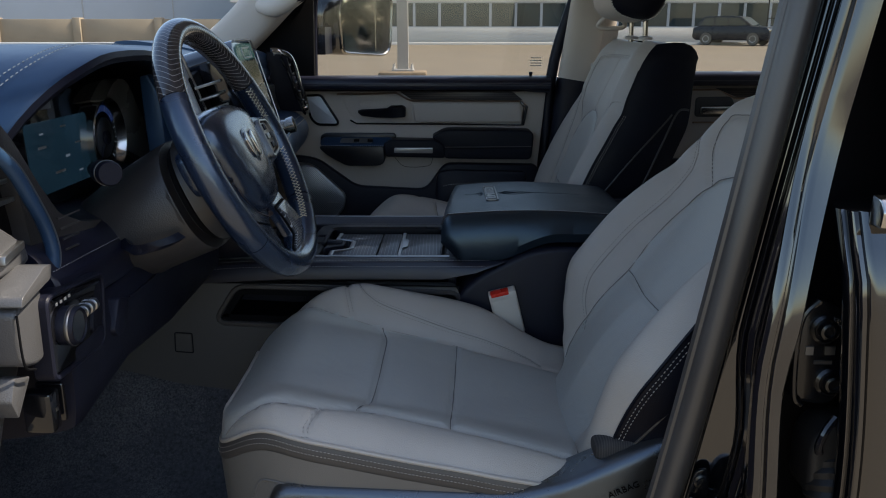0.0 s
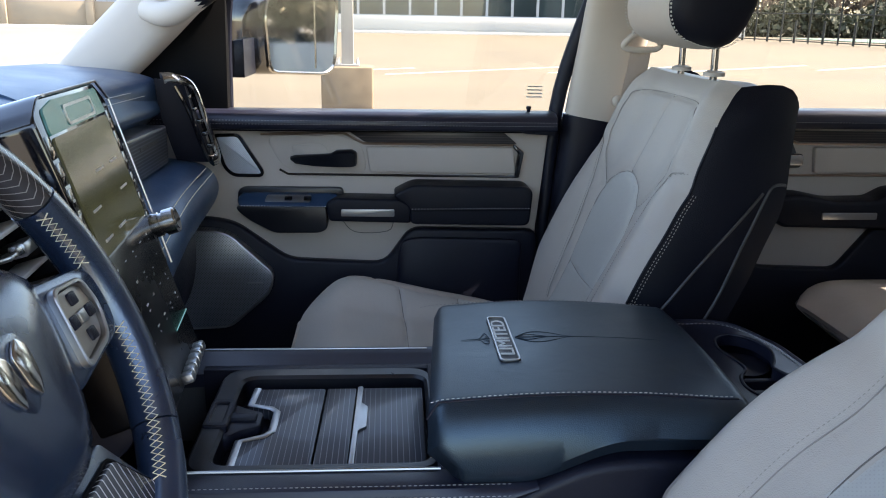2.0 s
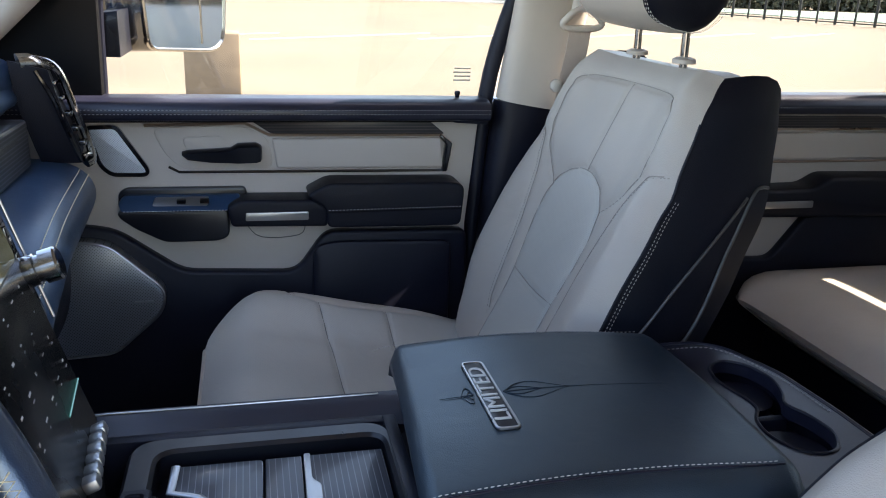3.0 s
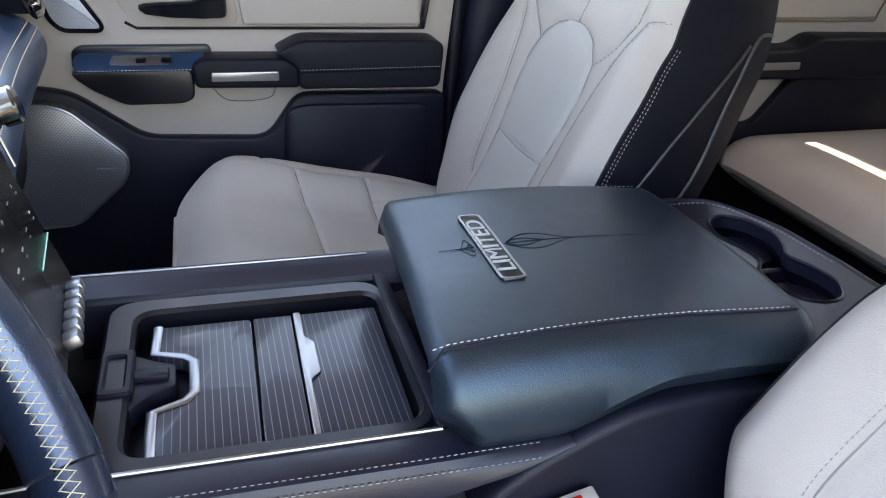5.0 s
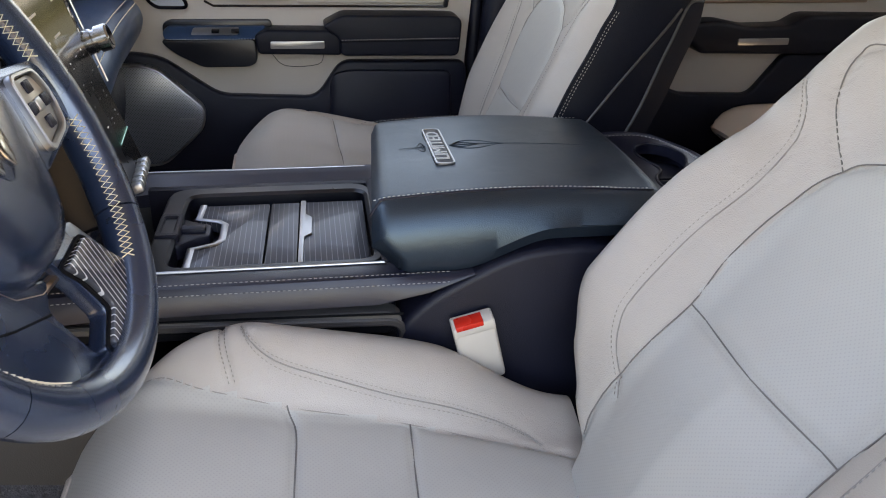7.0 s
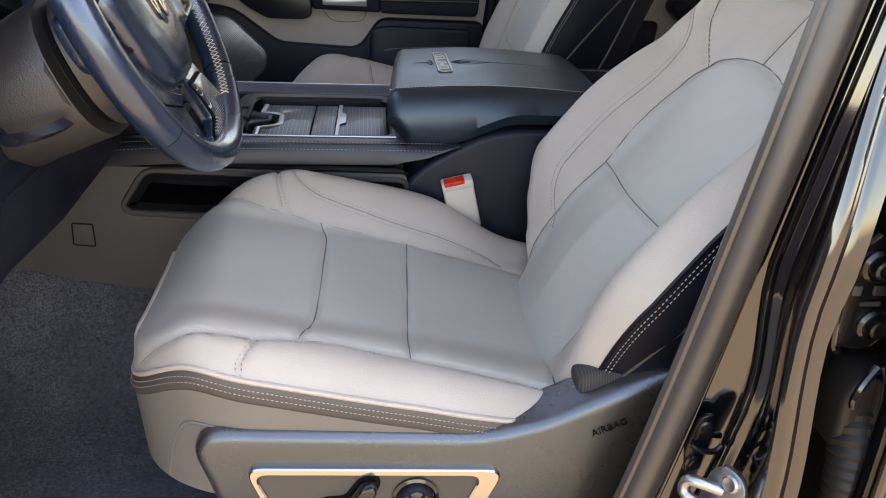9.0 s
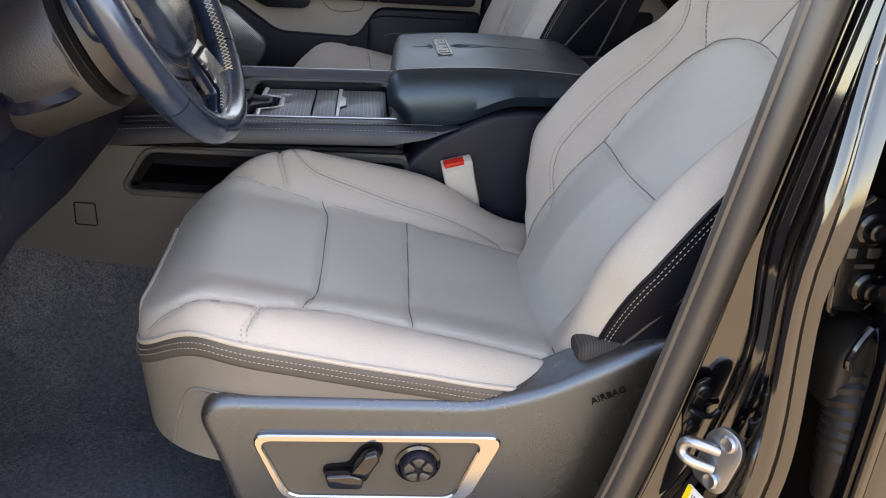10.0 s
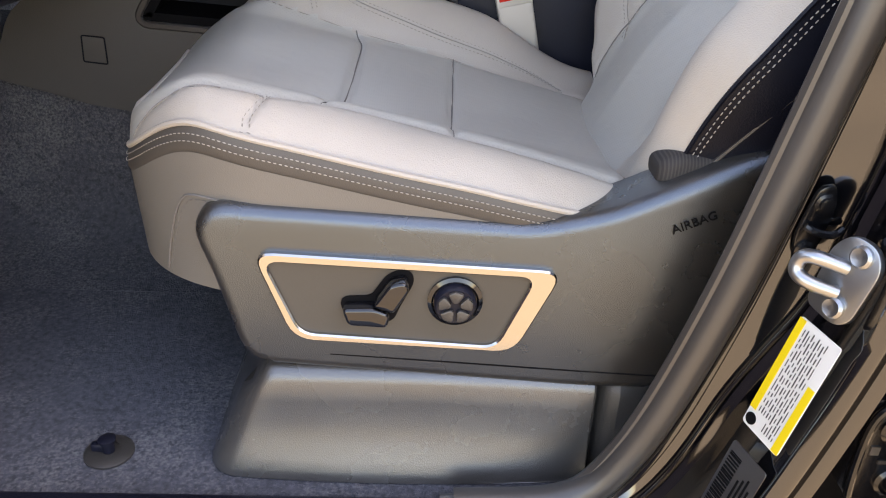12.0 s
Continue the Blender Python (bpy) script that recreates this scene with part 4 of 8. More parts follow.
rv = part("side_vent", loft([[Vector((x, y, z)) for x, y, z in ring] for ring in (
    [(-0.475, 2.255, 1.445), (-0.44, 2.262, 1.435), (-0.425, 2.275, 1.43), (-0.43, 2.315, 1.425), (-0.47, 2.325, 1.435)],
    [(-0.470, 2.260, 1.38), (-0.425, 2.268, 1.375), (-0.412, 2.28, 1.372), (-0.415, 2.322, 1.37), (-0.46, 2.33, 1.38)],
    [(-0.455, 2.275, 1.31), (-0.405, 2.283, 1.305), (-0.392, 2.295, 1.302), (-0.395, 2.332, 1.30), (-0.44, 2.338, 1.31)],
    [(-0.450, 2.285, 1.285), (-0.405, 2.29, 1.283), (-0.395, 2.30, 1.281), (-0.40, 2.328, 1.28), (-0.44, 2.33, 1.285)])]), LEATHER_BLACK, dash, "black side air vent")
part("vent_frame", tube(smooth_path([(-0.462, 2.262, 1.444), (-0.440, 2.285, 1.442), (-0.419, 2.316, 1.426), (-0.402, 2.329, 1.36), (-0.385, 2.336, 1.292), (-0.392, 2.312, 1.281)], 8), 0.0120, 10, squash=((0.88, 0.0, 0.47), 0.5)), CHROME, rv, "satin silver vent edge")
part("vent_edge", tube(smooth_path([(-0.440, 2.264, 1.430), (-0.420, 2.270, 1.385), (-0.403, 2.284, 1.32), (-0.393, 2.298, 1.284)], 6), 0.0040, 8), GLOSS, rv)
for k in range(5):
    part("vent_slat", rbox(-0.436 + 0.008 * k, -0.418 + 0.008 * k, 2.280 + 0.005 * k, 2.318 + 0.003 * k, 1.405 - 0.024 * k, 1.412 - 0.024 * k, 0.001), GLOSS, rv)

# ---- steering wheel ----
WC, WR, WT = Vector((-0.2865, 1.1680, 1.3362)), 0.1800, 0.0174
WN = Vector((math.cos(0.435) * math.cos(-0.03), math.cos(0.435) * math.sin(-0.03), math.sin(0.435)))
WU = Vector((-math.sin(-0.03), math.cos(-0.03), 0))
WV = WN.cross(WU)
wheel = thing("steering_wheel", WC - WN * 0.1, "black leather steering wheel with grey pinstripe wood rim inserts", "steering wheel")


def wp(u, v, w=0.0):
    return WC + WU * u + WV * v + WN * w


def rim_arc(a0, a1, name, material, grow=1.0, label="", uv=False):
    n, m = max(int((a1 - a0) / 4), 4), 18
    verts, uvs, faces = [], [], []
    for i in range(n + 1):
        a = radians(a0 + (a1 - a0) * i / n)
        c = WU * math.cos(a) + WV * math.sin(a)
        for k in range(m):
            b = 2 * math.pi * k / m
            verts.append(WC + c * (WR + WT * grow * math.cos(b)) + WN * WT * 1.08 * grow * math.sin(b))
            uvs.append((WR * a, WT * abs((b + math.pi / 4) % math.pi - math.pi / 2)))
    for i in range(n):
        for k in range(m):
            l = (k + 1) % m
            faces.append((i * m + k, i * m + l, (i + 1) * m + l, (i + 1) * m + k))
    faces += [tuple(range(m))[::-1], tuple(range(n * m, (n + 1) * m))]
    part(name, (verts, faces), material, wheel, label, uv=uvs if uv else None)


rim_arc(30, 150, "wood_rim", RIMWOOD, 1.0, "grey chevron pinstripe wood section", True)
for a0, a1 in ((-38, 29.5), (150.5, 218)):
    rim_arc(a0, a1, "leather_rim", LEATHER_WORN, 1.03)
rim_arc(218.5, 321.5, "lower_rim", LEATHER_WORN, 1.0, "smooth lower rim")
for a0, a1 in ((-56, -9), (10, 28), (152, 170), (189, 236)):
    z = []
    for side in (0, 1):
        pts, steps = [], int((a1 - a0) / 2.0)
        for i in range(steps + 1):
            a = radians(a0 + (a1 - a0) * i / steps)
            c = WU * math.cos(a) + WV * math.sin(a)
            off = 0.0044 * (1 if (i + side) % 2 else -1)
            b = math.pi - 0.40 + off / WT
            pts.append(WC + c * (WR + WT * 1.06 * math.cos(b)) + WN * WT * 1.13 * math.sin(b))
        z.append(tube(pts, 0.0006, 4))
    part("rim_stitching", joined(z), CREAM_THREAD, wheel, "cream cross stitching")


def wheel_plate(pts, w0, w1, bev, r=0.012):
    bm = prism(rounded(pts, r), "z", w0, w1, bev)
    bm.transform(Matrix.Translation(WC) @ Matrix((WU, WV, WN)).transposed().to_4x4())
    return bm


rings = []
for w, k in ((-0.050, 0.97), (-0.022, 1.0), (-0.004, 0.97), (0.006, 0.88), (0.012, 0.70), (0.0145, 0.35)):
    o = rounded([(-0.104, 0.024), (-0.096, 0.058), (-0.045, 0.070), (0.045, 0.070), (0.096, 0.058), (0.100, 0.024), (0.074, -0.060), (0.040, -0.093), (-0.040, -0.093), (-0.078, -0.060)], 0.03, 3)
    rings.append([wp(u * k, (v + 0.01) * k - 0.01, w) for u, v in o])
hub = part("airbag_cover", loft(rings), LEATHER_WORN, wheel, "smooth navy-black airbag cover")
shield = rounded([(-0.030, 0.027), (0.0, 0.032), (0.030, 0.027), (0.028, -0.008), (0.0, -0.034), (-0.028, -0.008)], 0.012)
part("badge_field", wheel_plate([(u * 0.86, v * 0.86) for u, v in shield], 0.0135, 0.0152, 0.0004, 0.004), LEATHER_WORN, hub)
for sx in (-1, 1):
    part("badge_shape", wheel_plate([(sx * 0.002, 0.013), (sx * 0.015, 0.022), (sx * 0.024, 0.012), (sx * 0.020, -0.008), (sx * 0.011, -0.021), (sx * 0.004, -0.010)], 0.0150, 0.0180, 0.0012, 0.005), CHROME, hub, "plain chrome badge shape")
part("airbag_lettering_bar", wheel_plate([(0.018, -0.052), (0.040, -0.052), (0.040, -0.048), (0.018, -0.048)], 0.0085, 0.0118, 0.0, 0.001), PLASTIC, hub)
part("hub_trim", tube([wp(u, v, -0.012) for u, v in ((-0.083, -0.036), (-0.074, -0.058), (-0.050, -0.086), (-0.02, -0.099), (0.012, -0.101))], 0.0042, 8), BRONZE, wheel, "bronze-tinted trim under the hub")
for sx in (1, -1):
    sp = part("spoke", wheel_plate([(sx * 0.055, 0.042), (sx * 0.166, 0.030), (sx * 0.172, 0.0), (sx * 0.162, -0.030), (sx * 0.06, -0.045)], -0.026 + 0.010 * sx, -0.002 + 0.010 * sx, 0.007, 0.015), LEATHER_WORN, wheel)
    o = rounded([(sx * 0.088, 0.030), (sx * 0.136, 0.026), (sx * 0.142, 0.0), (sx * 0.130, -0.026), (sx * 0.080, -0.034)], 0.010)
    i = rounded([(sx * 0.0915, 0.0255), (sx * 0.133, 0.022), (sx * 0.138, 0.0), (sx * 0.127, -0.022), (sx * 0.0845, -0.029)], 0.008)
    bm = ring_prism(o, i, "z", -0.004 + 0.010 * sx, 0.004 + 0.010 * sx, 0.001)
    bm.transform(Matrix.Translation(WC) @ Matrix((WU, WV, WN)).transposed().to_4x4())
    part("button_bezel", bm, SATIN if sx > 0 else PLASTIC, sp, "satin silver button bezel" if sx > 0 else "black button bezel")
    part("button_field", wheel_plate([tuple(p) for p in i[::3]], -0.004 + 0.010 * sx, 0.000 + 0.010 * sx, 0.001, 0.004), FIELD if sx > 0 else PLASTIC, sp)
    for du, dv in ((0.113, 0.0), (0.113, 0.015), (0.113, -0.015), (0.128, 0.0), (0.098, 0.0)):
        part("wheel_button", wheel_plate([(sx * (du - 0.0055), dv - 0.005), (sx * (du + 0.0055), dv - 0.005), (sx * (du + 0.0055), dv + 0.005), (sx * (du - 0.0055), dv + 0.005)], -0.001 + 0.010 * sx, 0.0025 + 0.010 * sx, 0.001, 0.002), SATIN if dv == 0 and du == 0.113 else PLASTIC, sp)
# lower webs: a pinstripe insert sweeping to the rim, a plain cover, an open notch between
ls = part("lower_spoke", wheel_plate([(0.0, -0.085), (0.064, -0.080), (0.092, -0.126), (0.106, -0.140), (0.086, -0.158), (0.048, -0.172), (0.0, -0.178), (-0.012, -0.160), (0.026, -0.147), (0.018, -0.116)], -0.018, -0.002, 0.003, 0.006), LEATHER_WORN, wheel)
part("spoke_insert", wheel_plate([(0.008, -0.098), (0.059, -0.095), (0.086, -0.130), (0.098, -0.141), (0.081, -0.156), (0.046, -0.168), (0.004, -0.173), (-0.004, -0.160), (0.033, -0.147), (0.024, -0.118)], -0.004, 0.0035, 0.002, 0.006), striped("spoke_pinstripe_wood", (0.05, 0.053, 0.062), (0.55, 0.55, 0.56), "y", 0.0066, 0.17, 0.2, coat=0.6), ls, "grey pinstripe wood insert")
part("insert_surround", tube([wp(u, v, -0.001) for u, v in rounded([(0.005, -0.096), (0.060, -0.093), (0.089, -0.130), (0.101, -0.141), (0.082, -0.159), (0.046, -0.171), (0.002, -0.176), (-0.008, -0.160), (0.030, -0.147), (0.021, -0.118)], 0.006)], 0.0016, 6, True), BLACK, ls)
part("spoke_cover", wheel_plate([(-0.150, -0.020), (-0.080, -0.030), (-0.050, -0.076), (-0.002, -0.096), (-0.028, -0.110), (-0.014, -0.156), (-0.002, -0.177), (-0.060, -0.166), (-0.118, -0.124), (-0.150, -0.080)], -0.026, -0.008, 0.005, 0.010), LEATHER_WORN, wheel)
part("cover_joint", tube([wp(u, v, -0.0072) for u, v in ((-0.138, -0.074), (-0.10, -0.086), (-0.074, -0.097), (-0.030, -0.112))], 0.0009, 5), BLACK, wheel)

# column with its stalks
column = thing("steering_column", (-0.50, 1.15, 1.10), "dark taupe plastic steering column shroud with stalks", "steering column")
rings = []
for w, a, b, dv in ((-0.030, 0.062, 0.062, -0.01), (-0.040, 0.078, 0.074, -0.018), (-0.075, 0.086, 0.080, -0.026), (-0.0765, 0.074, 0.068, -0.026), (-0.0895, 0.074, 0.068, -0.028), (-0.0905, 0.096, 0.083, -0.029), (-0.096, 0.099, 0.084, -0.029), (-0.17, 0.106, 0.078, -0.032), (-0.26, 0.104, 0.072, -0.045)):
    rings.append([wp(a * math.copysign(abs(math.cos(t)) ** 0.8, math.cos(t)), dv + b * math.copysign(abs(math.sin(t)) ** 0.8, math.sin(t)), w) for t in [2 * math.pi * k / 36 for k in range(36)]])
shroud = part("shroud", loft(rings), SHROUD, column, "dark taupe plastic column shroud")
part("shroud_gap", tube([p.lerp(q, 0.5) for p, q in zip(rings[3], rings[4])], 0.0060, 6, True), BLACK, shroud)
part("shroud_grip", loft([[wp(-0.095 - 0.003 * q, v - 0.03, w) for q, v in ((0, 0.026), (1, 0.018), (1, -0.018), (0, -0.026))] for w in (-0.092, -0.100, -0.112, -0.12)]), SHROUD, shroud)
stalk_axis = Vector((0.55, -0.72, 0.05)).normalized()
st0 = Vector((-0.455, 1.055, 1.325))
stalk = part("turn_stalk", tube([st0, st0 + stalk_axis * 0.035], 0.009, 12), PLASTIC, column)
part("stalk_knob", lathe([(0.0125, 0.030), (0.0150, 0.034), (0.0150, 0.052), (0.0142, 0.053), (0.0158, 0.054), (0.0158, 0.071), (0.014, 0.074), (0.001, 0.074)], st0, stalk_axis, 26), PLASTIC, stalk)
part("stalk_ring", lathe([(0.0162, 0.058), (0.0166, 0.059), (0.0166, 0.061), (0.0162, 0.062)], st0, stalk_axis, 26), SATIN, stalk)
part("tilt_lever", loft([[p + Vector((0, 0, dz)) + Vector((dx, 0, 0)) for dx, dz in ((-0.010, 0.0), (0, 0.007), (0.010, 0.0), (0, -0.007))] for p in smooth_path([(-0.435, 1.075, 1.225), (-0.41, 1.045, 1.218), (-0.372, 1.050, 1.226), (-0.355, 1.062, 1.232)], 4)]), PLASTIC, column, "black tilt lever")
# ---- centre console ----
con = thing("centre_console", (0.0, 1.615, 0.655), "black and taupe centre console with stitched leather rails", "console")
YN, YF = 1.435, 1.805
# side skins: taupe near and far, with a real pocket in the near one
side = [(-0.64, 0.885), (-0.60, 0.98), (-0.54, 1.03), (-0.44, 1.052), (0.03, 1.046), (0.03, 0.80), (-0.36, 0.832), (-0.50, 0.85), (-0.58, 0.872)]
pocket = [(-0.418, 0.978), (-0.378, 1.040), (0.027, 1.027), (0.020, 0.975), (-0.30, 0.972)]


def plate_with_hole(outer, hole, axis, a, b):
    """A plate with an opening through it, filled by triangles."""
    bm = bmesh.new()
    loops = []
    for d in (a, b):
        es = []
        for pts in (outer, hole):
            vs = [bm.verts.new(lay(axis, p, d)) for p in pts]
            es += [bm.edges.new((vs[i], vs[(i + 1) % len(vs)])) for i in range(len(vs))]
            loops.append(vs)
        bmesh.ops.triangle_fill(bm, edges=es, use_beauty=True)
    for lo, hi in ((loops[0], loops[2]), (loops[1], loops[3])):
        for i in range(len(lo)):
            j = (i + 1) % len(lo)
            bm.faces.new((lo[i], lo[j], hi[j], hi[i]))
    return bm


hole = rounded(pocket, 0.015, 4)
part("side_panel", plate_with_hole(rounded(side, 0.02, 3), hole, "y", YN, YN + 0.02), TAUPE, con, "taupe plastic side panel", smooth=30)
part("pocket_rim", ring_prism(inset(hole, -0.010), hole, "y", YN - 0.003, YN + 0.004, 0.002), SHROUD, con)
part("pocket_bin", ring_prism(inset(hole, -0.004), inset(hole, 0.012), "y", YN + 0.004, YN + 0.10, 0.0), BLACK, con)
part("pocket_back", prism(inset(hole, -0.004), "y", YN + 0.09, YN + 0.10, 0.0), PLASTIC, con, "dark pocket lining")
part("side_panel", prism(rounded(side, 0.02, 3), "y", YF - 0.02, YF, 0.004), TAUPE, con)
sq = rounded([(-0.505, 0.915), (-0.503, 0.955), (-0.469, 0.953), (-0.469, 0.912)], 0.004, 3)
part("access_cover", ring_prism(sq, inset(sq, 0.0022), "y", YN - 0.0008, YN + 0.001, 0.0), LEATHER_BLACK, con, "square access cover outline")
part("cover_plate", prism(inset(sq, 0.0025), "y", YN - 0.0012, YN + 0.001, 0.0004), TAUPE, con)
# armrest base, dark, sweeping up to the lid
basep = [(0.02, 0.66), (0.02, 1.022), (0.06, 1.062), (0.115, 1.092), (0.165, 1.114), (0.22, 1.120), (0.42, 1.105), (0.50, 1.08), (0.52, 1.05), (0.52, 0.66)]
part("armrest_base", prism(rounded(basep, 0.03, 4), "y", YN - 0.004, YF + 0.004, 0.010, 3), PLASTIC, con, "black grained armrest base")
part("trim_gap", tube(smooth_path([(-0.43, YN - 0.001, 1.052), (-0.2, YN - 0.001, 1.049), (0.03, YN - 0.005, 1.045)], 6), 0.0016, 6), BLACK, con)
# stitched rails either side of the tray
for y0, y1, s in ((YN - 0.008, 1.474, -1), (1.766, YF + 0.008, 1)):
    outer = y0 if s < 0 else y1
    innr = y1 if s < 0 else y0
    rings = []
    for x, dz, dy in ((-0.60, -0.055, 0.0), (-0.52, -0.028, 0.0), (-0.44, -0.008, 0.0), (-0.30, 0.0, 0), (0.0, 0.0, 0), (0.06, 0.0, 0), (0.112, -0.001, 0)):
        prof = [(outer, 1.060), (outer - s * 0.001, 1.078), (outer - s * 0.008, 1.090), (outer - s * 0.018, 1.093), (innr, 1.090), (innr, 1.060)]
        if s > 0:
            prof = [(outer, 1.060), (outer, 1.086), (outer - 0.005, 1.0935), (outer - 0.016, 1.0930), (outer - 0.024, 1.0895), (1.751, 1.079), (1.751, 1.050)]
        cut = 0.0 if x < 0.03 else (x - 0.03) * 0.40
        rings.append([Vector((x, y, max(z, 1.060 + cut) + dz)) for y, z in prof])
    rl = part("leather_rail", loft(rings), LEATHER_DARK, con, "stitched leather rail")
    for off, zz in ((0.0026, 1.0830), (0.0105, 1.0925))[:2 if s < 0 else 0]:
        pth = smooth_path([(-0.52, outer - s * off, zz - 0.028), (-0.44, outer - s * off, zz - 0.008), (-0.30, outer - s * off, zz), (0.0, outer - s * off, zz), (0.085, outer - s * off, zz)], 8)
        part("stitching", stitches([p + Vector((0, s * 0.0006, 0.0006)) for p in pth], 0.0058, 0.62, 0.00055), GREY_THREAD, rl)
    ys = innr - 0.001 if s < 0 else outer - 0.011
    part("chrome_strip", tube([(-0.44, ys, 1.084 + (0 if s < 0 else 0.0025)), (-0.30, ys, 1.0915 + (0 if s < 0 else 0.0025)), (0.012, ys, 1.0915 + (0 if s < 0 else 0.0025))], 0.0020 if s < 0 else 0.0013, 8), SATIN, rl, "thin satin chrome strip")
# tray
fo = rounded([(-0.268, 1.478), (-0.268, 1.752), (0.016, 1.752), (0.016, 1.478)], 0.036, 6)
fi = rounded([(-0.240, 1.4985), (-0.238, 1.724), (0.0045, 1.724), (0.0035, 1.4985)], 0.022, 6)
part("tray_frame", ring_prism(fo, fi, "z", 1.040, 1.0865, 0.004), SATIN_BLACK, con, "smooth black tray surround")
part("tray_wall", rbox(0.010, 0.026, 1.478, 1.762, 1.02, 1.088, 0.003), PLASTIC, con)
for y0, y1 in ((1.474, 1.480), (1.750, 1.766)):
    part("tray_wall", rbox(-0.30, 0.012, y0, y1, 1.02, 1.0855, 0.002), PLASTIC, con)
part("tray_floor", rbox(-0.262, 0.02, 1.474, 1.766, 1.00, 1.055, 0.003), PLASTIC, con)
# Floor in flat black, standing for the darkness of the recess.
part("front_bin", rbox(-0.60, -0.262, 1.474, 1.766, 0.93, 0.97, 0.003), BLACK, con)
# tambour doors with wooden inlay, in three panels
notch = [(-0.224, 1.502), (-0.224, 1.566), (-0.196, 1.578), (-0.188, 1.59), (-0.188, 1.640), (-0.196, 1.650), (-0.224, 1.660), (-0.222, 1.708), (-0.128, 1.708), (-0.132, 1.502)]
doors = part("storage_door", prism(rounded(notch, 0.006, 3), "z", 1.060, 1.0755, 0.001), PINSTRIPE, con, "grey pinstripe wood storage door")
part("door_edge", tube([(x + 0.0035, y, 1.0762) for x, y in notch[:8]], 0.0048, 8, squash=((0, 0, 1), 0.32)), SATIN, doors, "satin chrome edge")
part("storage_door", prism(rounded([(-0.1295, 1.502), (-0.1255, 1.708), (-0.087, 1.708), (-0.091, 1.502)], 0.002, 2), "z", 1.060, 1.0755, 0.001), PINSTRIPE, con, "grey pinstripe wood storage door")
third = part("storage_door", prism(rounded([(-0.085, 1.502), (-0.081, 1.708), (0.002, 1.708), (-0.002, 1.502)], 0.002, 2), "z", 1.060, 1.0755, 0.001), PINSTRIPE, con, "grey pinstripe wood storage door")
part("door_handle", prism(rounded([(-0.0895, 1.502), (-0.0850, 1.708), (-0.0775, 1.708), (-0.0785, 1.660), (-0.070, 1.648), (-0.071, 1.595), (-0.081, 1.585), (-0.0835, 1.502)], 0.003, 3), "z", 1.072, 1.0785, 0.001), SATIN, third, "satin chrome pull strip")
# phone grip at the head of the tray
grip = part("tray_grip", prism(rounded([(-0.262, 1.572), (-0.262, 1.656), (-0.236, 1.656), (-0.222, 1.645), (-0.200, 1.634), (-0.200, 1.598), (-0.222, 1.587), (-0.236, 1.572)], 0.006, 3), "z", 1.058, 1.080, 0.004), PLASTIC, con, "black rubber device grip")
part("grip_arm", ring_prism(rounded([(-0.266, 1.580), (-0.266, 1.652), (-0.236, 1.652), (-0.236, 1.580)], 0.006), rounded([(-0.259, 1.590), (-0.259, 1.642), (-0.244, 1.642), (-0.244, 1.590)], 0.004), "z", 1.072, 1.090, 0.002), PLASTIC, grip)
part("grip_rib", rbox(-0.238, -0.206, 1.608, 1.624, 1.076, 1.086, 0.003), PLASTIC, grip)

# armrest lid
lid_rings = []
nx, ny = 49, 33
for i in range(nx):
    a = i / (nx - 1)
    x = -0.004 + 0.354 * a
    ex = max(0, (0.05 - a) / 0.05, (a - 0.95) / 0.05)
    ring = []
    y0, y1 = 1.434 + 0.012 * ex * ex, 1.800 - 0.012 * ex * ex - 0.012 * max(0, (a - 0.75) / 0.25) ** 2
    bot = 1.092 + 0.034 * smoothstep(0.25, 0.60, a)
    top = 1.176 + 0.008 * math.sin(math.pi * min(a * 1.1, 1)) - 0.014 * ex * ex * ex
    for k in range(ny):
        t = k / (ny - 1)
        y = y0 + (y1 - y0) * t
        ed = max(0, (0.10 - t) / 0.10, (t - 0.90) / 0.10)
        ring.append(Vector((x + 0.026 * t * (1 - a) ** 2, y, top - 0.007 * abs(2 * t - 1) ** 2 - 0.030 * ed ** 2.2)))
    xf, xn = x + 0.026 * (1 - a) ** 2 + 0.020 * (1 - a) ** 4, x + 0.030 * (1 - a) ** 4
    ring += [Vector((xf, y1 + 0.002, bot + 0.02)), Vector((xf, y1 - 0.008, bot)), Vector((xn, y0 + 0.008, bot)), Vector((xn, y0 - 0.003, bot + 0.018))]
    lid_rings.append(ring)
lid = part("armrest_lid", loft(lid_rings), LEATHER_LID, con, "navy-black leather armrest lid")


def lid_z(x, y):
    i = min(max(int(round((x + 0.004) / 0.354 * (nx - 1))), 0), nx - 1)
    return min(lid_rings[i][:ny], key=lambda p: abs(p.y - y)).z


part("lid_stitching", stitches([Vector((x, 1.472, lid_z(x, 1.472) + 0.0006)) for x in [0.0 + 0.012 * k for k in range(28)]], 0.0056, 0.62, 0.0006), WHITE_THREAD, lid)
part("lid_seam", tube([Vector((x, 1.468, lid_z(x, 1.468) - 0.0004)) for x in [-0.004 + 0.012 * k for k in range(29)]], 0.0014, 6), LEATHER_DARK, lid)
part("lid_stitching", stitches([Vector((x, 1.765, lid_z(x, 1.765) + 0.0006)) for x in [0.0 + 0.012 * k for k in range(28)]], 0.0056, 0.62, 0.0005), GREY_THREAD, lid)
po = rounded([(0.0835, 1.549), (0.0835, 1.690), (0.1085, 1.690), (0.1085, 1.549)], 0.007, 4)
part("name_plate", prism(po, "z", 1.176, 1.1836, 0.0012), SATIN_BLACK, lid)
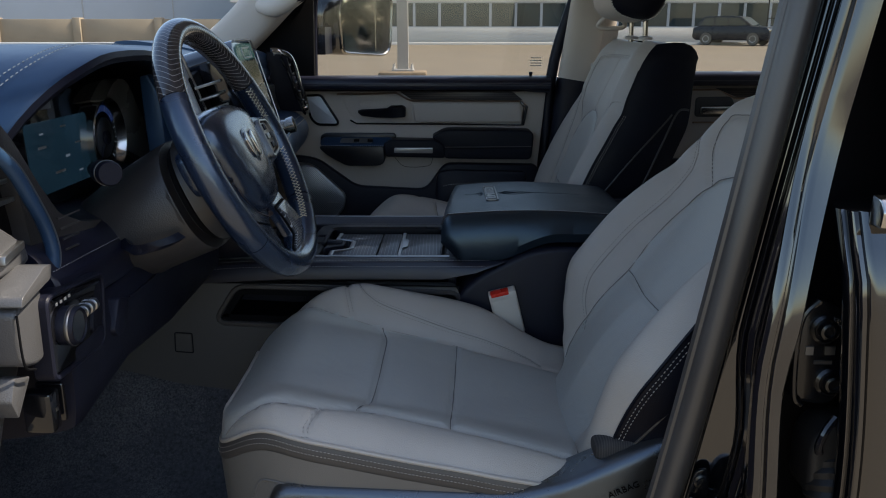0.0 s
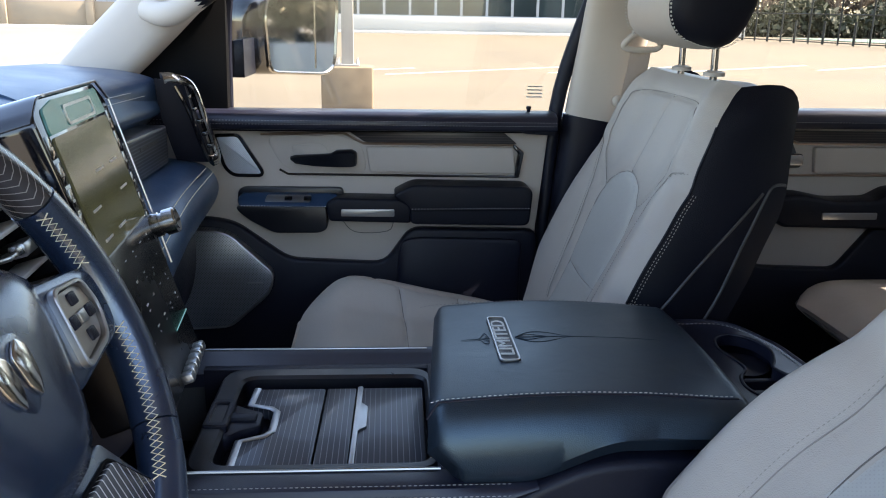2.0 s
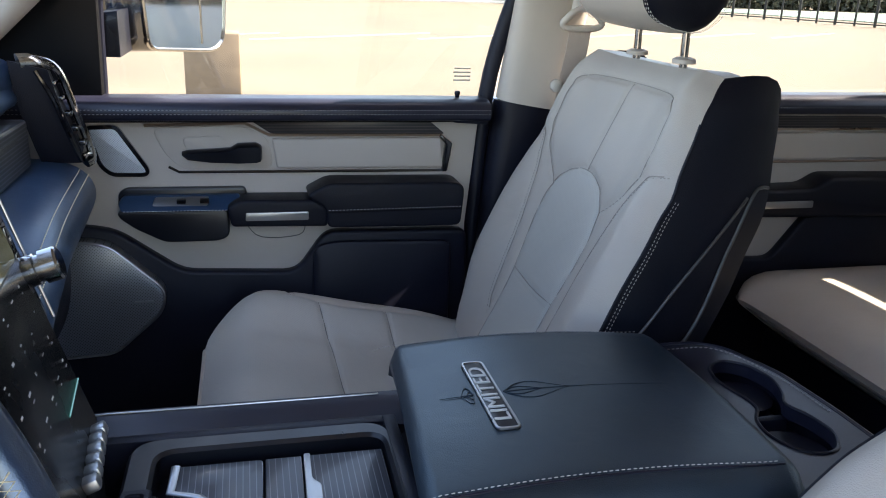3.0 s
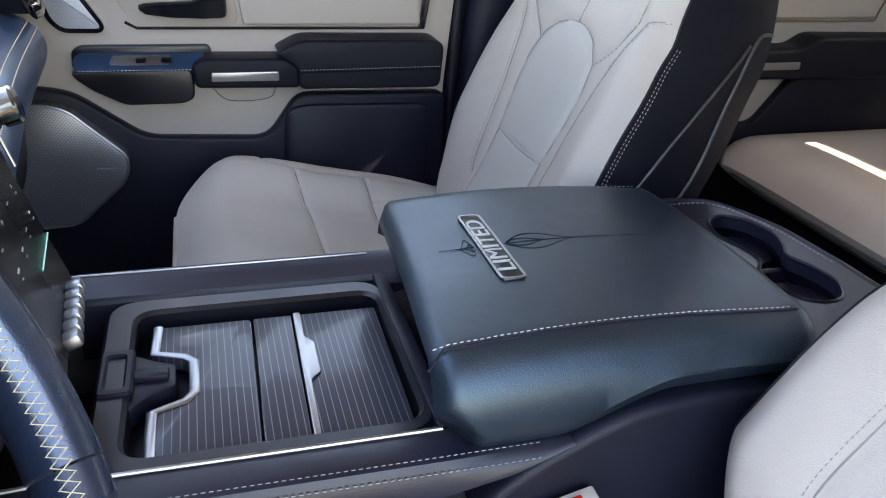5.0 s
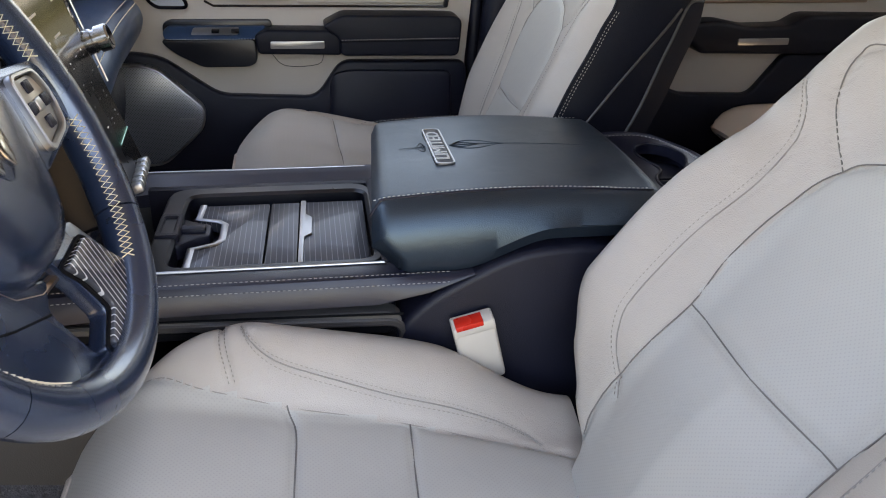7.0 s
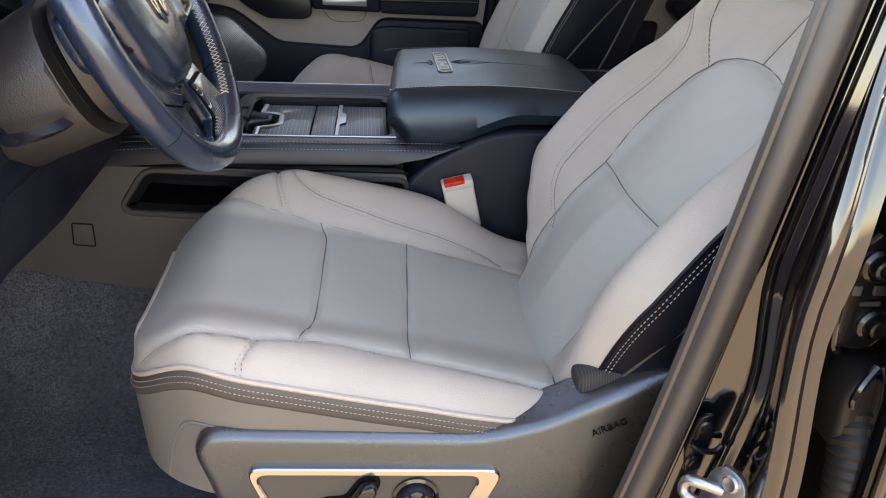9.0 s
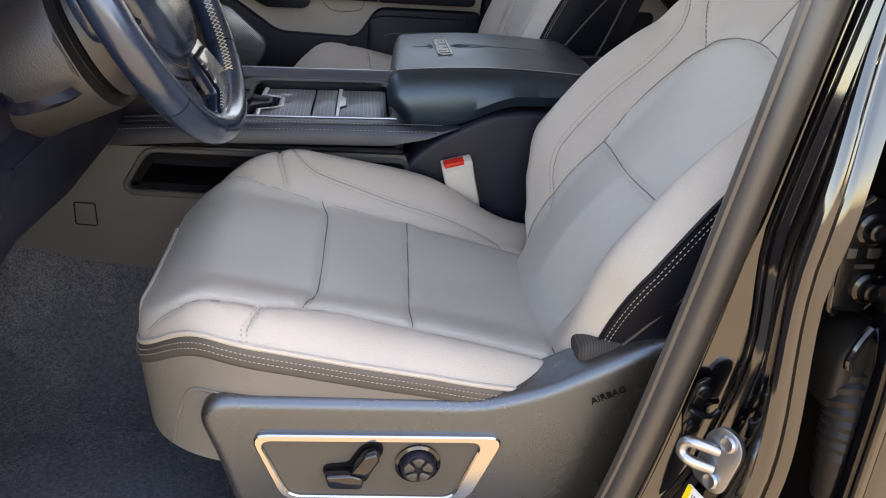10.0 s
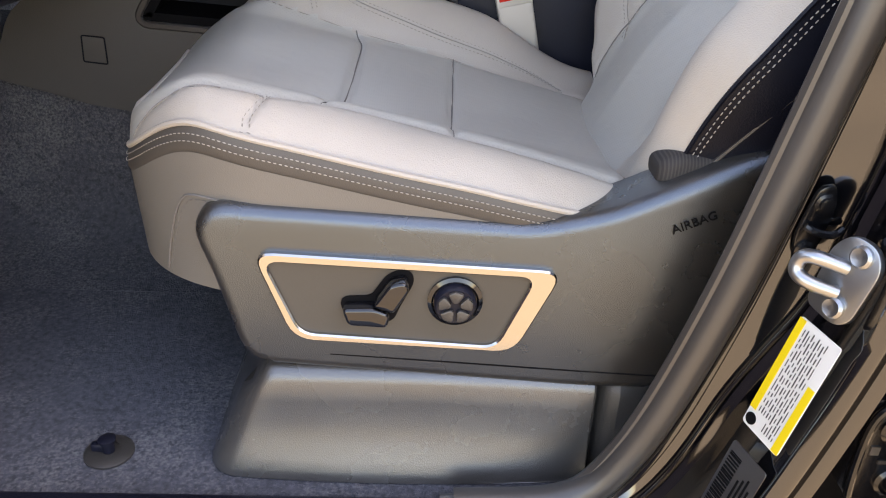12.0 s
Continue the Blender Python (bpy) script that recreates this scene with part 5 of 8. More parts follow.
part("plate_rim", ring_prism(po, inset(po, 0.0026), "z", 1.178, 1.1846, 0.0006), SATIN, lid, "satin silver plate rim")
lettering("LIMITED", 0.0245, Matrix.Translation((0.096, 1.6195, 1.1842)) @ Matrix.Rotation(radians(90), 4, "Z") @ Matrix.Diagonal((1.27, 1.0, 1.0, 1.0)), SILVER, "limited_lettering", lid, "silver raised word LIMITED")

# embossed scroll work on the lid
for sgn, far in ((1, 0.295), (-1, 0.045)):
    x0 = 0.1115 if sgn > 0 else 0.0805
    for k, amp in ((0, 0.0), (1, 0.013), (2, -0.013), (3, 0.006), (4, -0.006)):
        ln = abs(far - x0) * (1.0 if k == 0 else 0.42 if k < 3 else 0.25)
        pts = [Vector((x0 + sgn * ln * t, 1.6195 + amp * math.sin(math.pi * t) * (1 - t) * 2.2, 0)) for t in [j / 14 for j in range(15)]]
        part("embossed_scroll", tube([Vector((p.x, p.y, lid_z(p.x, p.y) + 0.0002)) for p in pts], [0.0007 * (1 - 0.6 * j / 14) for j in range(15)], 6), LEATHER_LID, lid)
# rear cup holders
cup_o = rounded([(0.338, 1.452), (0.338, 1.795), (0.425, 1.798), (0.460, 1.780), (0.490, 1.70), (0.498, 1.60), (0.498, 1.50), (0.49, 1.452)], 0.02, 4)


WELLS = ((0.436, 1.692), (0.425, 1.572))
opening = rounded([(0.400, 1.536), (0.387, 1.565), (0.393, 1.600), (0.412, 1.620), (0.410, 1.648), (0.400, 1.690), (0.410, 1.727), (0.436, 1.743), (0.463, 1.724), (0.473, 1.682), (0.460, 1.645), (0.446, 1.626), (0.460, 1.598), (0.464, 1.560), (0.444, 1.528), (0.418, 1.524)], 0.014, 3)
cupp = part("cup_panel", plate_with_hole(cup_o, opening, "z", 1.120, 1.136), LEATHER_DARK, con, "dark leather rear cup holder panel", smooth=30)
part("opening_rim", tube([(x, y, 1.136) for x, y in opening], 0.0022, 8, True), PLASTIC, cupp)
part("cup_divider", rbox(0.408, 0.456, 1.624, 1.636, 1.06, 1.118, 0.004), PLASTIC, cupp)
part("panel_rim", tube([(x, y, 1.1335) for x, y in cup_o], 0.0045, 8, True), LEATHER_DARK, cupp)
part("panel_stitching", stitches(smooth_path([(0.370, 1.780, 1.1372), (0.445, 1.772, 1.1372), (0.478, 1.695, 1.1372), (0.487, 1.60, 1.1372)], 6), 0.0065, 0.6, 0.0009), GREY_THREAD, cupp)
part("panel_side", prism(inset(cup_o, 0.004), "z", 1.02, 1.055, 0.004), PLASTIC, cupp)
part("panel_wall", ring_prism(inset(cup_o, 0.002), inset(cup_o, 0.005), "z", 1.05, 1.122, 0.0), PLASTIC, cupp)
for cx, cy in WELLS:
    part("cup_well", lathe([(0.0385, 0.050), (0.0375, 0.045), (0.035, 0.0), (0.030, -0.003), (0.001, -0.003)], (cx, cy, 1.062), (0, 0, 1), 24), PLASTIC, cupp, "deep black cup well")
    part("cup_tab", rbox(cx - 0.040, cx - 0.026, cy - 0.009, cy + 0.009, 1.108, 1.118, 0.003), SHIELD, cupp)

# seat belt buckle beside the driver cushion
buckle = thing("belt_buckle", (0.115, 1.41, 0.90), "cream seat belt buckle with red release button", "buckle")
BK = Matrix.Translation((0.107, 1.413, 1.040)) @ Matrix.Rotation(radians(-14), 4, "Y") @ Matrix.Rotation(radians(8), 4, "X")
bm = rbox(-0.025, 0.025, -0.012, 0.012, -0.088, -0.004, 0.005, 3)
bm.transform(BK)
part("buckle_body", bm, CREAM, buckle)
bm = prism(rounded([(-0.025, -0.012), (0.025, -0.012), (0.025, 0.003), (-0.025, 0.003)], 0.003), "y", -0.012, 0.012, 0.002)
bm.transform(BK)
part("buckle_head", bm, CREAM, buckle)
bm = prism([(-0.021, -0.002), (0.012, -0.002), (0.012, 0.0052), (-0.021, 0.0052)], "y", -0.0126, 0.0060, 0.0015)
bm.transform(BK)
part("release_button", bm, RED, buckle, "red release button")
bm = rbox(-0.017, 0.017, -0.005, 0.005, -0.17, -0.085, 0.003)
bm.transform(BK)
part("buckle_stalk", bm, BLACK, buckle)
# ---- seats ----
CREASE = 0.165
CREASES = {-1: [(-0.305, 0.192), (-0.239, 0.191), (-0.19, 0.177), (-0.105, 0.167), (0.024, 0.160), (0.128, 0.147), (0.21, 0.128), (0.23, 0.124)],
           1: [(-0.305, 0.178), (-0.275, 0.190), (-0.243, 0.207), (-0.201, 0.211), (-0.155, 0.212), (-0.116, 0.200), (-0.07, 0.193), (0.008, 0.199), (0.10, 0.205), (0.18, 0.207), (0.23, 0.207)]}


def crease(x, side):
    keys = CREASES[side]
    for (a, oa), (b, ob) in zip(keys, keys[1:]):
        if x <= b:
            return oa + (ob - oa) * (x - a) / (b - a)
    return keys[-1][1]


SEAMS = [
    [(x, o) for x, o in CREASES[1][4:]], [(x, -o) for x, o in CREASES[-1]],
    [(-0.169, 0.256), (-0.170, 0.242), (-0.163, 0.228), (-0.155, 0.210)], [(-0.175, -0.262), (-0.172, -0.235), (-0.170, -0.205), (-0.160, -0.180)],
    [(-0.104, -0.168), (-0.095, -0.134), (-0.097, -0.05), (-0.099, 0.06), (-0.104, 0.12), (-0.112, 0.196)],
    [(0.024, -0.160), (0.017, 0), (0.011, 0.12), (0.009, 0.198)],
    [(0.207, -0.127), (0.210, -0.036), (0.204, 0.048), (0.190, 0.12), (0.176, 0.200)],
    [(-0.285, 0.186), (-0.243, 0.207), (-0.201, 0.211), (-0.160, 0.211)],
]
CREST = [(-0.150, -0.222), (-0.143, -0.210), (-0.13, -0.201), (-0.107, -0.194), (-0.053, -0.187), (0.011, -0.180), (0.078, -0.177), (0.122, -0.173), (0.152, -0.163), (0.168, -0.148)]


def cushion_half(x):
    if x < -0.15:
        q = min((-0.15 - x) / 0.155, 1)
        return 0.125 + 0.13 * math.sqrt(1 - q * q)
    return 0.255 - 0.02 * smoothstep(0.05, 0.22, x)


def cushion_z(x, o):
    e = abs(o) / cushion_half(x)
    z = 0.998 - 0.20 * (x + 0.10)
    z -= 0.006 * (1 - smoothstep(0, CREASE, abs(o)))
    lift = 0.030 if o > 0 else 0.020 + 0.038 * smoothstep(-0.26, -0.13, x) * (1 - 0.8 * smoothstep(0.06, 0.20, x))
    z += lift * (smoothstep(0.09, 0.20, o) if o > 0 else smoothstep(CREASE - 0.015, 0.215, -o)) * smoothstep(-0.31, -0.2, x) * (1 - 0.35 * smoothstep(0.0, 0.22, x))
    z -= (0.028 if o > 0 else 0.045) * max(0, (e - 0.84) / 0.16) ** 2
    z -= 0.050 * max(0, (-0.215 - x) / 0.09) ** 2
    z += 0.0015 * math.sin(23 * x + 9 * o) * math.sin(31 * o + 4)
    z -= seam_depth((x, o), SEAMS, 0.0042, 0.003) * (1 - smoothstep(0.93, 0.99, e)) * smoothstep(-0.304, -0.285, x)
    z -= seam_depth((x, o), [CREST], 0.0016, 0.003) * (1 - smoothstep(0.93, 0.99, e))
    return z


def grid_parts(f, us, vs, region, outward):
    """Splits a grid surface into (name: verts, faces, uv) by the region of each face's middle."""
    out = {}
    pts = [[f(u, v) for v in vs] for u in us]
    for i in range(len(us) - 1):
        for j in range(len(vs) - 1):
            name = region((us[i] + us[i + 1]) / 2, (vs[j] + vs[j + 1]) / 2)
            idx, verts, faces, uv = out.setdefault(name, ({}, [], [], []))
            q = []
            for a, b in ((i, j), (i + 1, j), (i + 1, j + 1), (i, j + 1)):
                if (a, b) not in idx:
                    idx[a, b] = len(verts)
                    verts.append(pts[a][b][0])
                    uv.append(pts[a][b][1])
                q.append(idx[a, b])
            faces.append(tuple(q))
    def normal(i, j):
        a, b = pts[min(i + 1, len(us) - 1)][j][0] - pts[max(i - 1, 0)][j][0], pts[i][min(j + 1, len(vs) - 1)][0] - pts[i][max(j - 1, 0)][0]
        m = a.cross(b).normalized()
        return m * (1 if m.dot(outward) > 0 else -1)
    return {k: (v[1], v[2], v[3], [normal(*ij) for ij in v[0]]) for k, v in out.items()}


BACK_H = 0.600


def back_half(h, o=1.0):
    low = [(0, 0.105), (0.05, 0.132), (0.085, 0.180), (0.134, 0.215)] if o < 0 else [(0, 0.190), (0.08, 0.228)]
    keys = low + [(0.20, 0.256), (0.34, 0.252), (0.42, 0.240), (0.50, 0.231), (0.56, 0.219), (0.600, 0.198)]
    for (a, wa), (b, wb) in zip(keys, keys[1:]):
        if h <= b:
            return wa + (wb - wa) * smoothstep(a, b, h) * 0.5 + (wb - wa) * (h - a) / (b - a) * 0.5
    return keys[-1][1]




# seam lines of each backrest as (height, offset) for one half
BACKS = {
    "driver_seat": {"top": 0.468, "lumbar": 0.247, "bolster": 0.070, "bulge": 0.025,
                    "insert": [(0.06, 0.125), (0.10, 0.134), (0.18, 0.128), (0.247, 0.125), (0.31, 0.133), (0.385, 0.127), (0.433, 0.108), (0.456, 0.074), (0.466, 0.03), (0.468, 0.0)],
                    "yoke": [(0.433, 0.108), (0.46, 0.140), (0.494, 0.167), (0.534, 0.176), (0.552, 0.160), (0.560, 0.12), (0.562, 0.0)],
                    "edge": [(0.125, 0.115), (0.144, 0.133), (0.16, 0.147), (0.18, 0.157), (0.21, 0.164), (0.27, 0.166), (0.32, 0.165), (0.385, 0.160), (0.435, 0.164), (0.465, 0.179), (0.490, 0.205)]},
    "passenger_seat": {"top": 0.411, "lumbar": 0.207, "bolster": 0.026, "bulge": -0.004,
                       "insert": [(0.06, 0.092), (0.15, 0.090), (0.207, 0.092), (0.26, 0.099), (0.316, 0.104), (0.365, 0.094), (0.394, 0.066), (0.408, 0.03), (0.411, 0.0)],
                       "yoke": [(0.365, 0.094), (0.405, 0.147), (0.44, 0.174), (0.48, 0.180), (0.53, 0.175), (0.552, 0.150), (0.560, 0.10), (0.562, 0.0)],
                       "edge": [(0.12, 0.105), (0.149, 0.120), (0.207, 0.128), (0.285, 0.135), (0.359, 0.153), (0.396, 0.169), (0.437, 0.195), (0.452, 0.222)]},
}


def mirrored(half):
    return [(h, -o) for h, o in half] + [(h, o) for h, o in half[-2::-1]]


def back_seams(spec):
    lum = spec["lumbar"]
    w = min(spec["insert"], key=lambda p: abs(p[0] - lum))[1]
    return [[(lum + 0.001, -w), (lum - 0.004, 0), (lum + 0.001, w)], mirrored(spec["insert"]), [(spec["top"], 0), (0.560, 0)], mirrored(spec["yoke"])]


def insert_half(spec, h):
    keys = spec["insert"]
    if h >= keys[-1][0]:
        return 0.0
    for (a, wa), (b, wb) in zip(keys, keys[1:]):
        if h <= b:
            return wa + (wb - wa) * max(0, (h - a) / (b - a))
    return 0.0


def back_f(h, o, seams=(), shoulder=0.0, bolster=0.070, bulge=0.025, edges=()):
    w = back_half(h, o)
    e = abs(o) / w
    f = bolster * smoothstep(0.10, 0.225, abs(o)) * (1 - smoothstep(0.28, 0.52, h) * 0.5) * smoothstep(-0.06, 0.20, h)
    f += shoulder * smoothstep(0.36, 0.52, h) * smoothstep(0.10, 0.20, abs(o))
    f -= 0.004 * math.exp(-((h - 0.43) / 0.022) ** 2) * smoothstep(0.15, 0.20, abs(o))
    f += bulge * math.exp(-((h - 0.17) / 0.12) ** 2) * (1 - e)
    f -= 0.028 * max(0, (e - 0.82) / 0.18) ** 2
    f -= 0.014 * max(0, (h - 0.535) / 0.065) ** 2
    f -= seam_depth((h, o), seams, 0.0036, 0.0032) + seam_depth((h, o), edges, 0.0025, 0.003)
    f += 0.0012 * math.sin(19 * h + 14 * o)
    return f


def build_seat(name, label, xf, yc, s, base, recline, depth, shoulder):
    """s: +1 when outboard is +y. base: where cushion meets backrest on the front face; recline from upright in degrees."""
    seat = thing(name, (xf + 0.3, yc, 0.655), label, "car seat", "front seats")
    x0 = xf + 0.305

    def cp(x, o, up=0.0):
        return Vector((x0 + x, yc + s * o * (1 + 0.13 * smoothstep(CREASE, 0.255, -o)), cushion_z(x, o) + up))

    us = [-0.305 + 0.525 * i / 118 for i in range(119)]
    bs = [-1 + 2 * j / 96 for j in range(97)]

    def region(x, b):
        o = b * cushion_half(x)
        if abs(o) < crease(x, 1 if o > 0 else -1):
            return "thigh_panel" if x < -0.098 else "centre_panel" if x < 0.017 else "rear_panel" if x < 0.207 - 0.14 * max(0, o) else "rear_strip"
        return "front_corner" if x < -0.195 else "bolster"

    for key, (v, f, uv, nv) in grid_parts(lambda x, b: (cp(x, b * cushion_half(x)), (x, b * cushion_half(x))), us, bs, region, Vector((0, 0, 1))).items():
        if key in ("bolster", "front_corner"):
            for sign, nm in ((-1, key), (1, key)):
                keep = [q for q in f if sign * (sum(v[i].y for i in q) / 4 - yc) > 0]
                used = sorted({i for q in keep for i in q})
                new_of = {i: k for k, i in enumerate(used)}
                part(nm, ([v[i] for i in used], [tuple(new_of[i] for i in q) for q in keep]), LEATHER, seat, uv=[uv[i] for i in used], smooth=180, normals=[nv[i] for i in used])
        else:
            part(key, (v, f), LEATHER_PERF if key != "rear_strip" else LEATHER, seat, "perforated light leather" if key != "rear_strip" else "", uv=uv, smooth=180, normals=nv)
    # rim of the cushion: piping, stitched dark band and skirt
    rim = [(x, cushion_half(x)) for x in reversed(us)]
    front = [(-0.305, 0.125 * (1 - k / 10)) for k in range(1, 20)]
    loop = rim + front + [(x, -o) for x, o in reversed(rim)]
    top = [cp(x, o) for x, o in loop]
    mid = Vector((x0, yc, 0))

    def drop(dz, out):
        res = []
        for (x, o), p in zip(loop, top):
            nx = -1.0 if x < -0.30 else -max(0, (-0.15 - x) / 0.155) ** 2
            ny = (1 if o > 0 else -1) * (0 if x < -0.304 and abs(o) < 0.12 else math.sqrt(max(0, 1 - nx * nx)))
            res.append(p + Vector((nx * out, s * ny * out, -dz)))
        return res
    part("piping", tube(top, 0.0032, 8), LEATHER, seat)
    part("dark_band", loft([drop(0.001, 0.000), drop(0.008, 0.003), drop(0.021, 0.004), drop(0.027, 0.001)], closed=False), LEATHER_BAND, seat, "dark taupe stitched band")
    part("stitching", joined([stitches(drop(0.0085, 0.0040), 0.0048, 0.62, 0.00055), stitches(drop(0.0150, 0.0050), 0.0048, 0.62, 0.00055)]), SEAT_THREAD, seat, "white double stitching")

    def hem(q):
        res = []
        for p, d in zip(drop(0.026, 0.002), drop(0.026, -0.004)):
            a = p.lerp(d, q)
            a.z = a.z + (0.857 - a.z) * q
            res.append(a)
        return res
    part("skirt", loft([hem(q) for q in (0, 0.1, 0.25, 0.45, 0.7, 0.9, 1.0)] + [[p + (mid + Vector((0, 0, 0.863)) - p) * 0.25 + Vector((0, 0, 0)) for p in hem(1.0)]], closed=False), LEATHER_TAUPE, seat, "taupe leather skirt")
    side_pts = [k for k, (x, o) in enumerate(loop) if o > 0.1 and -0.262 < x < 0.16]
    arcs = []
    for k in side_pts:
        x = loop[k][0]
        arcs.append(hem(0.30 + 0.70 * max(0, (-0.225 - x) / 0.037) ** 2 + 0.12 * smoothstep(-0.05, 0.16, x))[k] + Vector((0, s * 0.0012, 0)))
    part("skirt_seam", tube(arcs, 0.0012, 5), SEAM, seat)
    part("skirt_stitching", stitches([p + Vector((0.003, s * 0.0006, -0.004)) for p in arcs], 0.007, 0.6, 0.0006), SEAM, seat)
    # visible seams
    for sm in SEAMS[2:4]:
        pth = smooth_path([Vector(p + (0,)) for p in sm], 6)
        for off in (0.004, -0.002):
            part("seam_stitching", stitches([cp(p.x + off, math.copysign(min(abs(p.y), cushion_half(p.x) - 0.002), p.y), 0.0006) for p in pth], 0.0055, 0.6, 0.0005), SEAM_LIGHT, seat)
    for sm in SEAMS[4:]:
        part("cushion_seam", tube([cp(p.x, p.y, 0.0013) for p in smooth_path([Vector(q + (0,)) for q in sm], 8)], 0.0009, 5), SEAM if sm is not SEAMS[7] else SEAM_LIGHT, seat)
    for sm in SEAMS[:2]:
        part("cushion_seam", tube([cp(p.x, p.y, 0.0008) for p in smooth_path([Vector(q + (0,)) for q in sm], 6)], 0.0006, 5), SEAM_LIGHT, seat)
    crest = smooth_path([Vector(p + (0,)) for p in CREST], 8)
    part("cushion_seam", tube([cp(p.x, p.y + 0.0035, 0.0010) for p in crest], 0.0007, 5), SEAM_LIGHT, seat)
    part("seam_stitching", joined([stitches([cp(p.x, p.y + off, 0.0006) for p in crest], 0.0055, 0.6, 0.0005) for off in (0.0, 0.007)]), SEAM_LIGHT, seat)

    # backrest
    R = radians(recline)
    spec = BACKS[name]
    seams = back_seams(spec)
    half_edge = spec["edge"]
    edges = [half_edge, [(h, -o) for h, o in half_edge]]
    d, n = Vector((math.sin(R), 0, math.cos(R))), Vector((-math.cos(R), 0, math.sin(R)))
    b0 = Vector((base[0], yc, base[1]))

    def bp(h, o, f=None, up=0.0):
        return b0 + d * h + n * ((back_f(h, o, seams, shoulder, spec["bolster"], spec["bulge"], edges) if f is None else f) + up) + Vector((0, s * o, 0))

    hs = [-0.03 + (BACK_H + 0.03) * i / 110 for i in range(111)]
    bs = [-1 + 2 * j / 90 for j in range(91)]

    def bregion(h, b):
        o = abs(b * back_half(h, b))
        if o < insert_half(spec, h):
            return "lumbar_panel" if h < spec["lumbar"] else "centre_back_panel"
        return "back_bolster"

    for key, (v, f, uv, nv) in grid_parts(lambda h, b: (bp(max(h, 0) if h > 0 else h, b * back_half(max(h, 0), b)), (h, b * back_half(max(h, 0), b))), hs, bs, bregion, n).items():
        part(key, (v, f), LEATHER if key == "back_bolster" else LEATHER_PERF, seat, "" if key == "back_bolster" else "perforated light leather", uv=uv, smooth=180, normals=nv)

    for sm in seams:
        part("back_seam", tube([bp(p.x, p.y, None, 0.0014) for p in smooth_path([Vector(q + (0,)) for q in sm], 5)], 0.0008, 5), SEAM if s < 0 else SEAM_LIGHT, seat)
    for sm in edges:
        part("back_seam", tube([bp(p.x, p.y, None, 0.0012) for p in smooth_path([Vector(q + (0,)) for q in sm], 6)], 0.0008, 5), SEAM_LIGHT, seat)

    def edge(h, sign, q):
        w = back_half(max(h, 0), sign)
        fe = back_f(h, w * sign, (), shoulder, spec["bolster"], spec["bulge"])
        rear = depth + 0.040 * smoothstep(0.45, BACK_H, h)
        crown = smoothstep(0.50, BACK_H, h)
        return b0 + d * (h + (0.070 * q - 0.056 * q ** 3) * crown) + n * (fe + (rear - fe) * q) + Vector((0, s * sign * (w + 0.010 * math.sin(math.pi * min(q, 1)) - 0.02 * q * q), 0))

    qs = [0, 0.04, 0.15, 0.3, 0.5, 0.7, 0.85, 0.95, 1.0]
    for sign in (1, -1):
        part("side_panel", loft([[edge(h, sign, q) for q in qs] for h in hs[::3] + [hs[-1]]], closed=False), LEATHER_BLACK, seat, "black leather side panel")
        part("edge_piping", tube([edge(h, sign, 0.0) for h in hs[6:-12:2]], 0.0022, 6), LEATHER_BLACK, seat)
        part("stitching", joined([stitches([edge(h, sign, q) + Vector((0, s * sign * 0.0012, 0)) for h in hs[4:81:2]], 0.0056, 0.6, 0.0007) for q in (0.032, 0.058)]), SEAT_THREAD, seat, "white double stitching")
        curve = [(0.10, 0.12), (0.22, 0.24), (0.33, 0.40), (0.43, 0.58), (0.475, 0.70)]
        part("side_piping", tube(smooth_path([edge(h, sign, q) + Vector((0, s * sign * 0.001, 0)) for h, q in curve], 8), 0.0022, 6), SHIELD, seat)
        rear = [(0.05, 0.72), (0.25, 0.73), (0.40, 0.735), (0.470, 0.745), (0.490, 0.80), (0.497, 0.88), (0.500, 0.97)]
        part("side_piping", tube(smooth_path([edge(h, sign, q) + Vector((0, s * sign * 0.001, 0)) for h, q in rear], 8), 0.0025, 6), SHIELD, seat)
    rows = []
    for h in hs[::3] + [hs[-1]]:
        a, b = edge(h, -1, 1.0), edge(h, 1, 1.0)
        rows.append([a.lerp(b, k / 12) - n * 0.018 * math.sin(math.pi * k / 12) for k in range(13)])
    part("back_panel", loft(rows, closed=False), LEATHER_BLACK, seat, "black back panel")
    top_front = [bp(BACK_H, b * back_half(BACK_H)) for b in bs]
    top_back = [rows[-1][min(int(k * 12 / 90), 11)].lerp(rows[-1][min(int(k * 12 / 90), 11) + 1], k * 12 / 90 - min(int(k * 12 / 90), 11)) for k in range(91)]
    part("top_cap", loft([top_front, [a.lerp(b, 0.3) + d * 0.010 for a, b in zip(top_front, top_back)], [a.lerp(b, 0.7) + d * 0.006 for a, b in zip(top_front, top_back)], top_back], closed=False), LEATHER, seat)
    for sign, sm in zip((1, -1), edges):
        pth = smooth_path([Vector(p + (0,)) for p in sm], 6)
        part("seam_stitching", joined([stitches([bp(p.x, p.y + off, None, 0.0006) for p in pth], 0.0055, 0.6, 0.0005) for off in (0.005 * sign,)]), SEAM_LIGHT, seat)
    return seat, cp, bp


driver_seat, cpd, bpd = build_seat("driver_seat", "light grey leather power seat with white stitching and black sides", -0.305, 1.158, -1, (0.170, 0.912), 35.5, -0.160, 0.0)
passenger_seat, cpp, bpp = build_seat("passenger_seat", "light grey leather seat with black leather back and headrest", -0.215, 2.085, 1, (0.215, 0.93), 24, -0.168, 0.008)

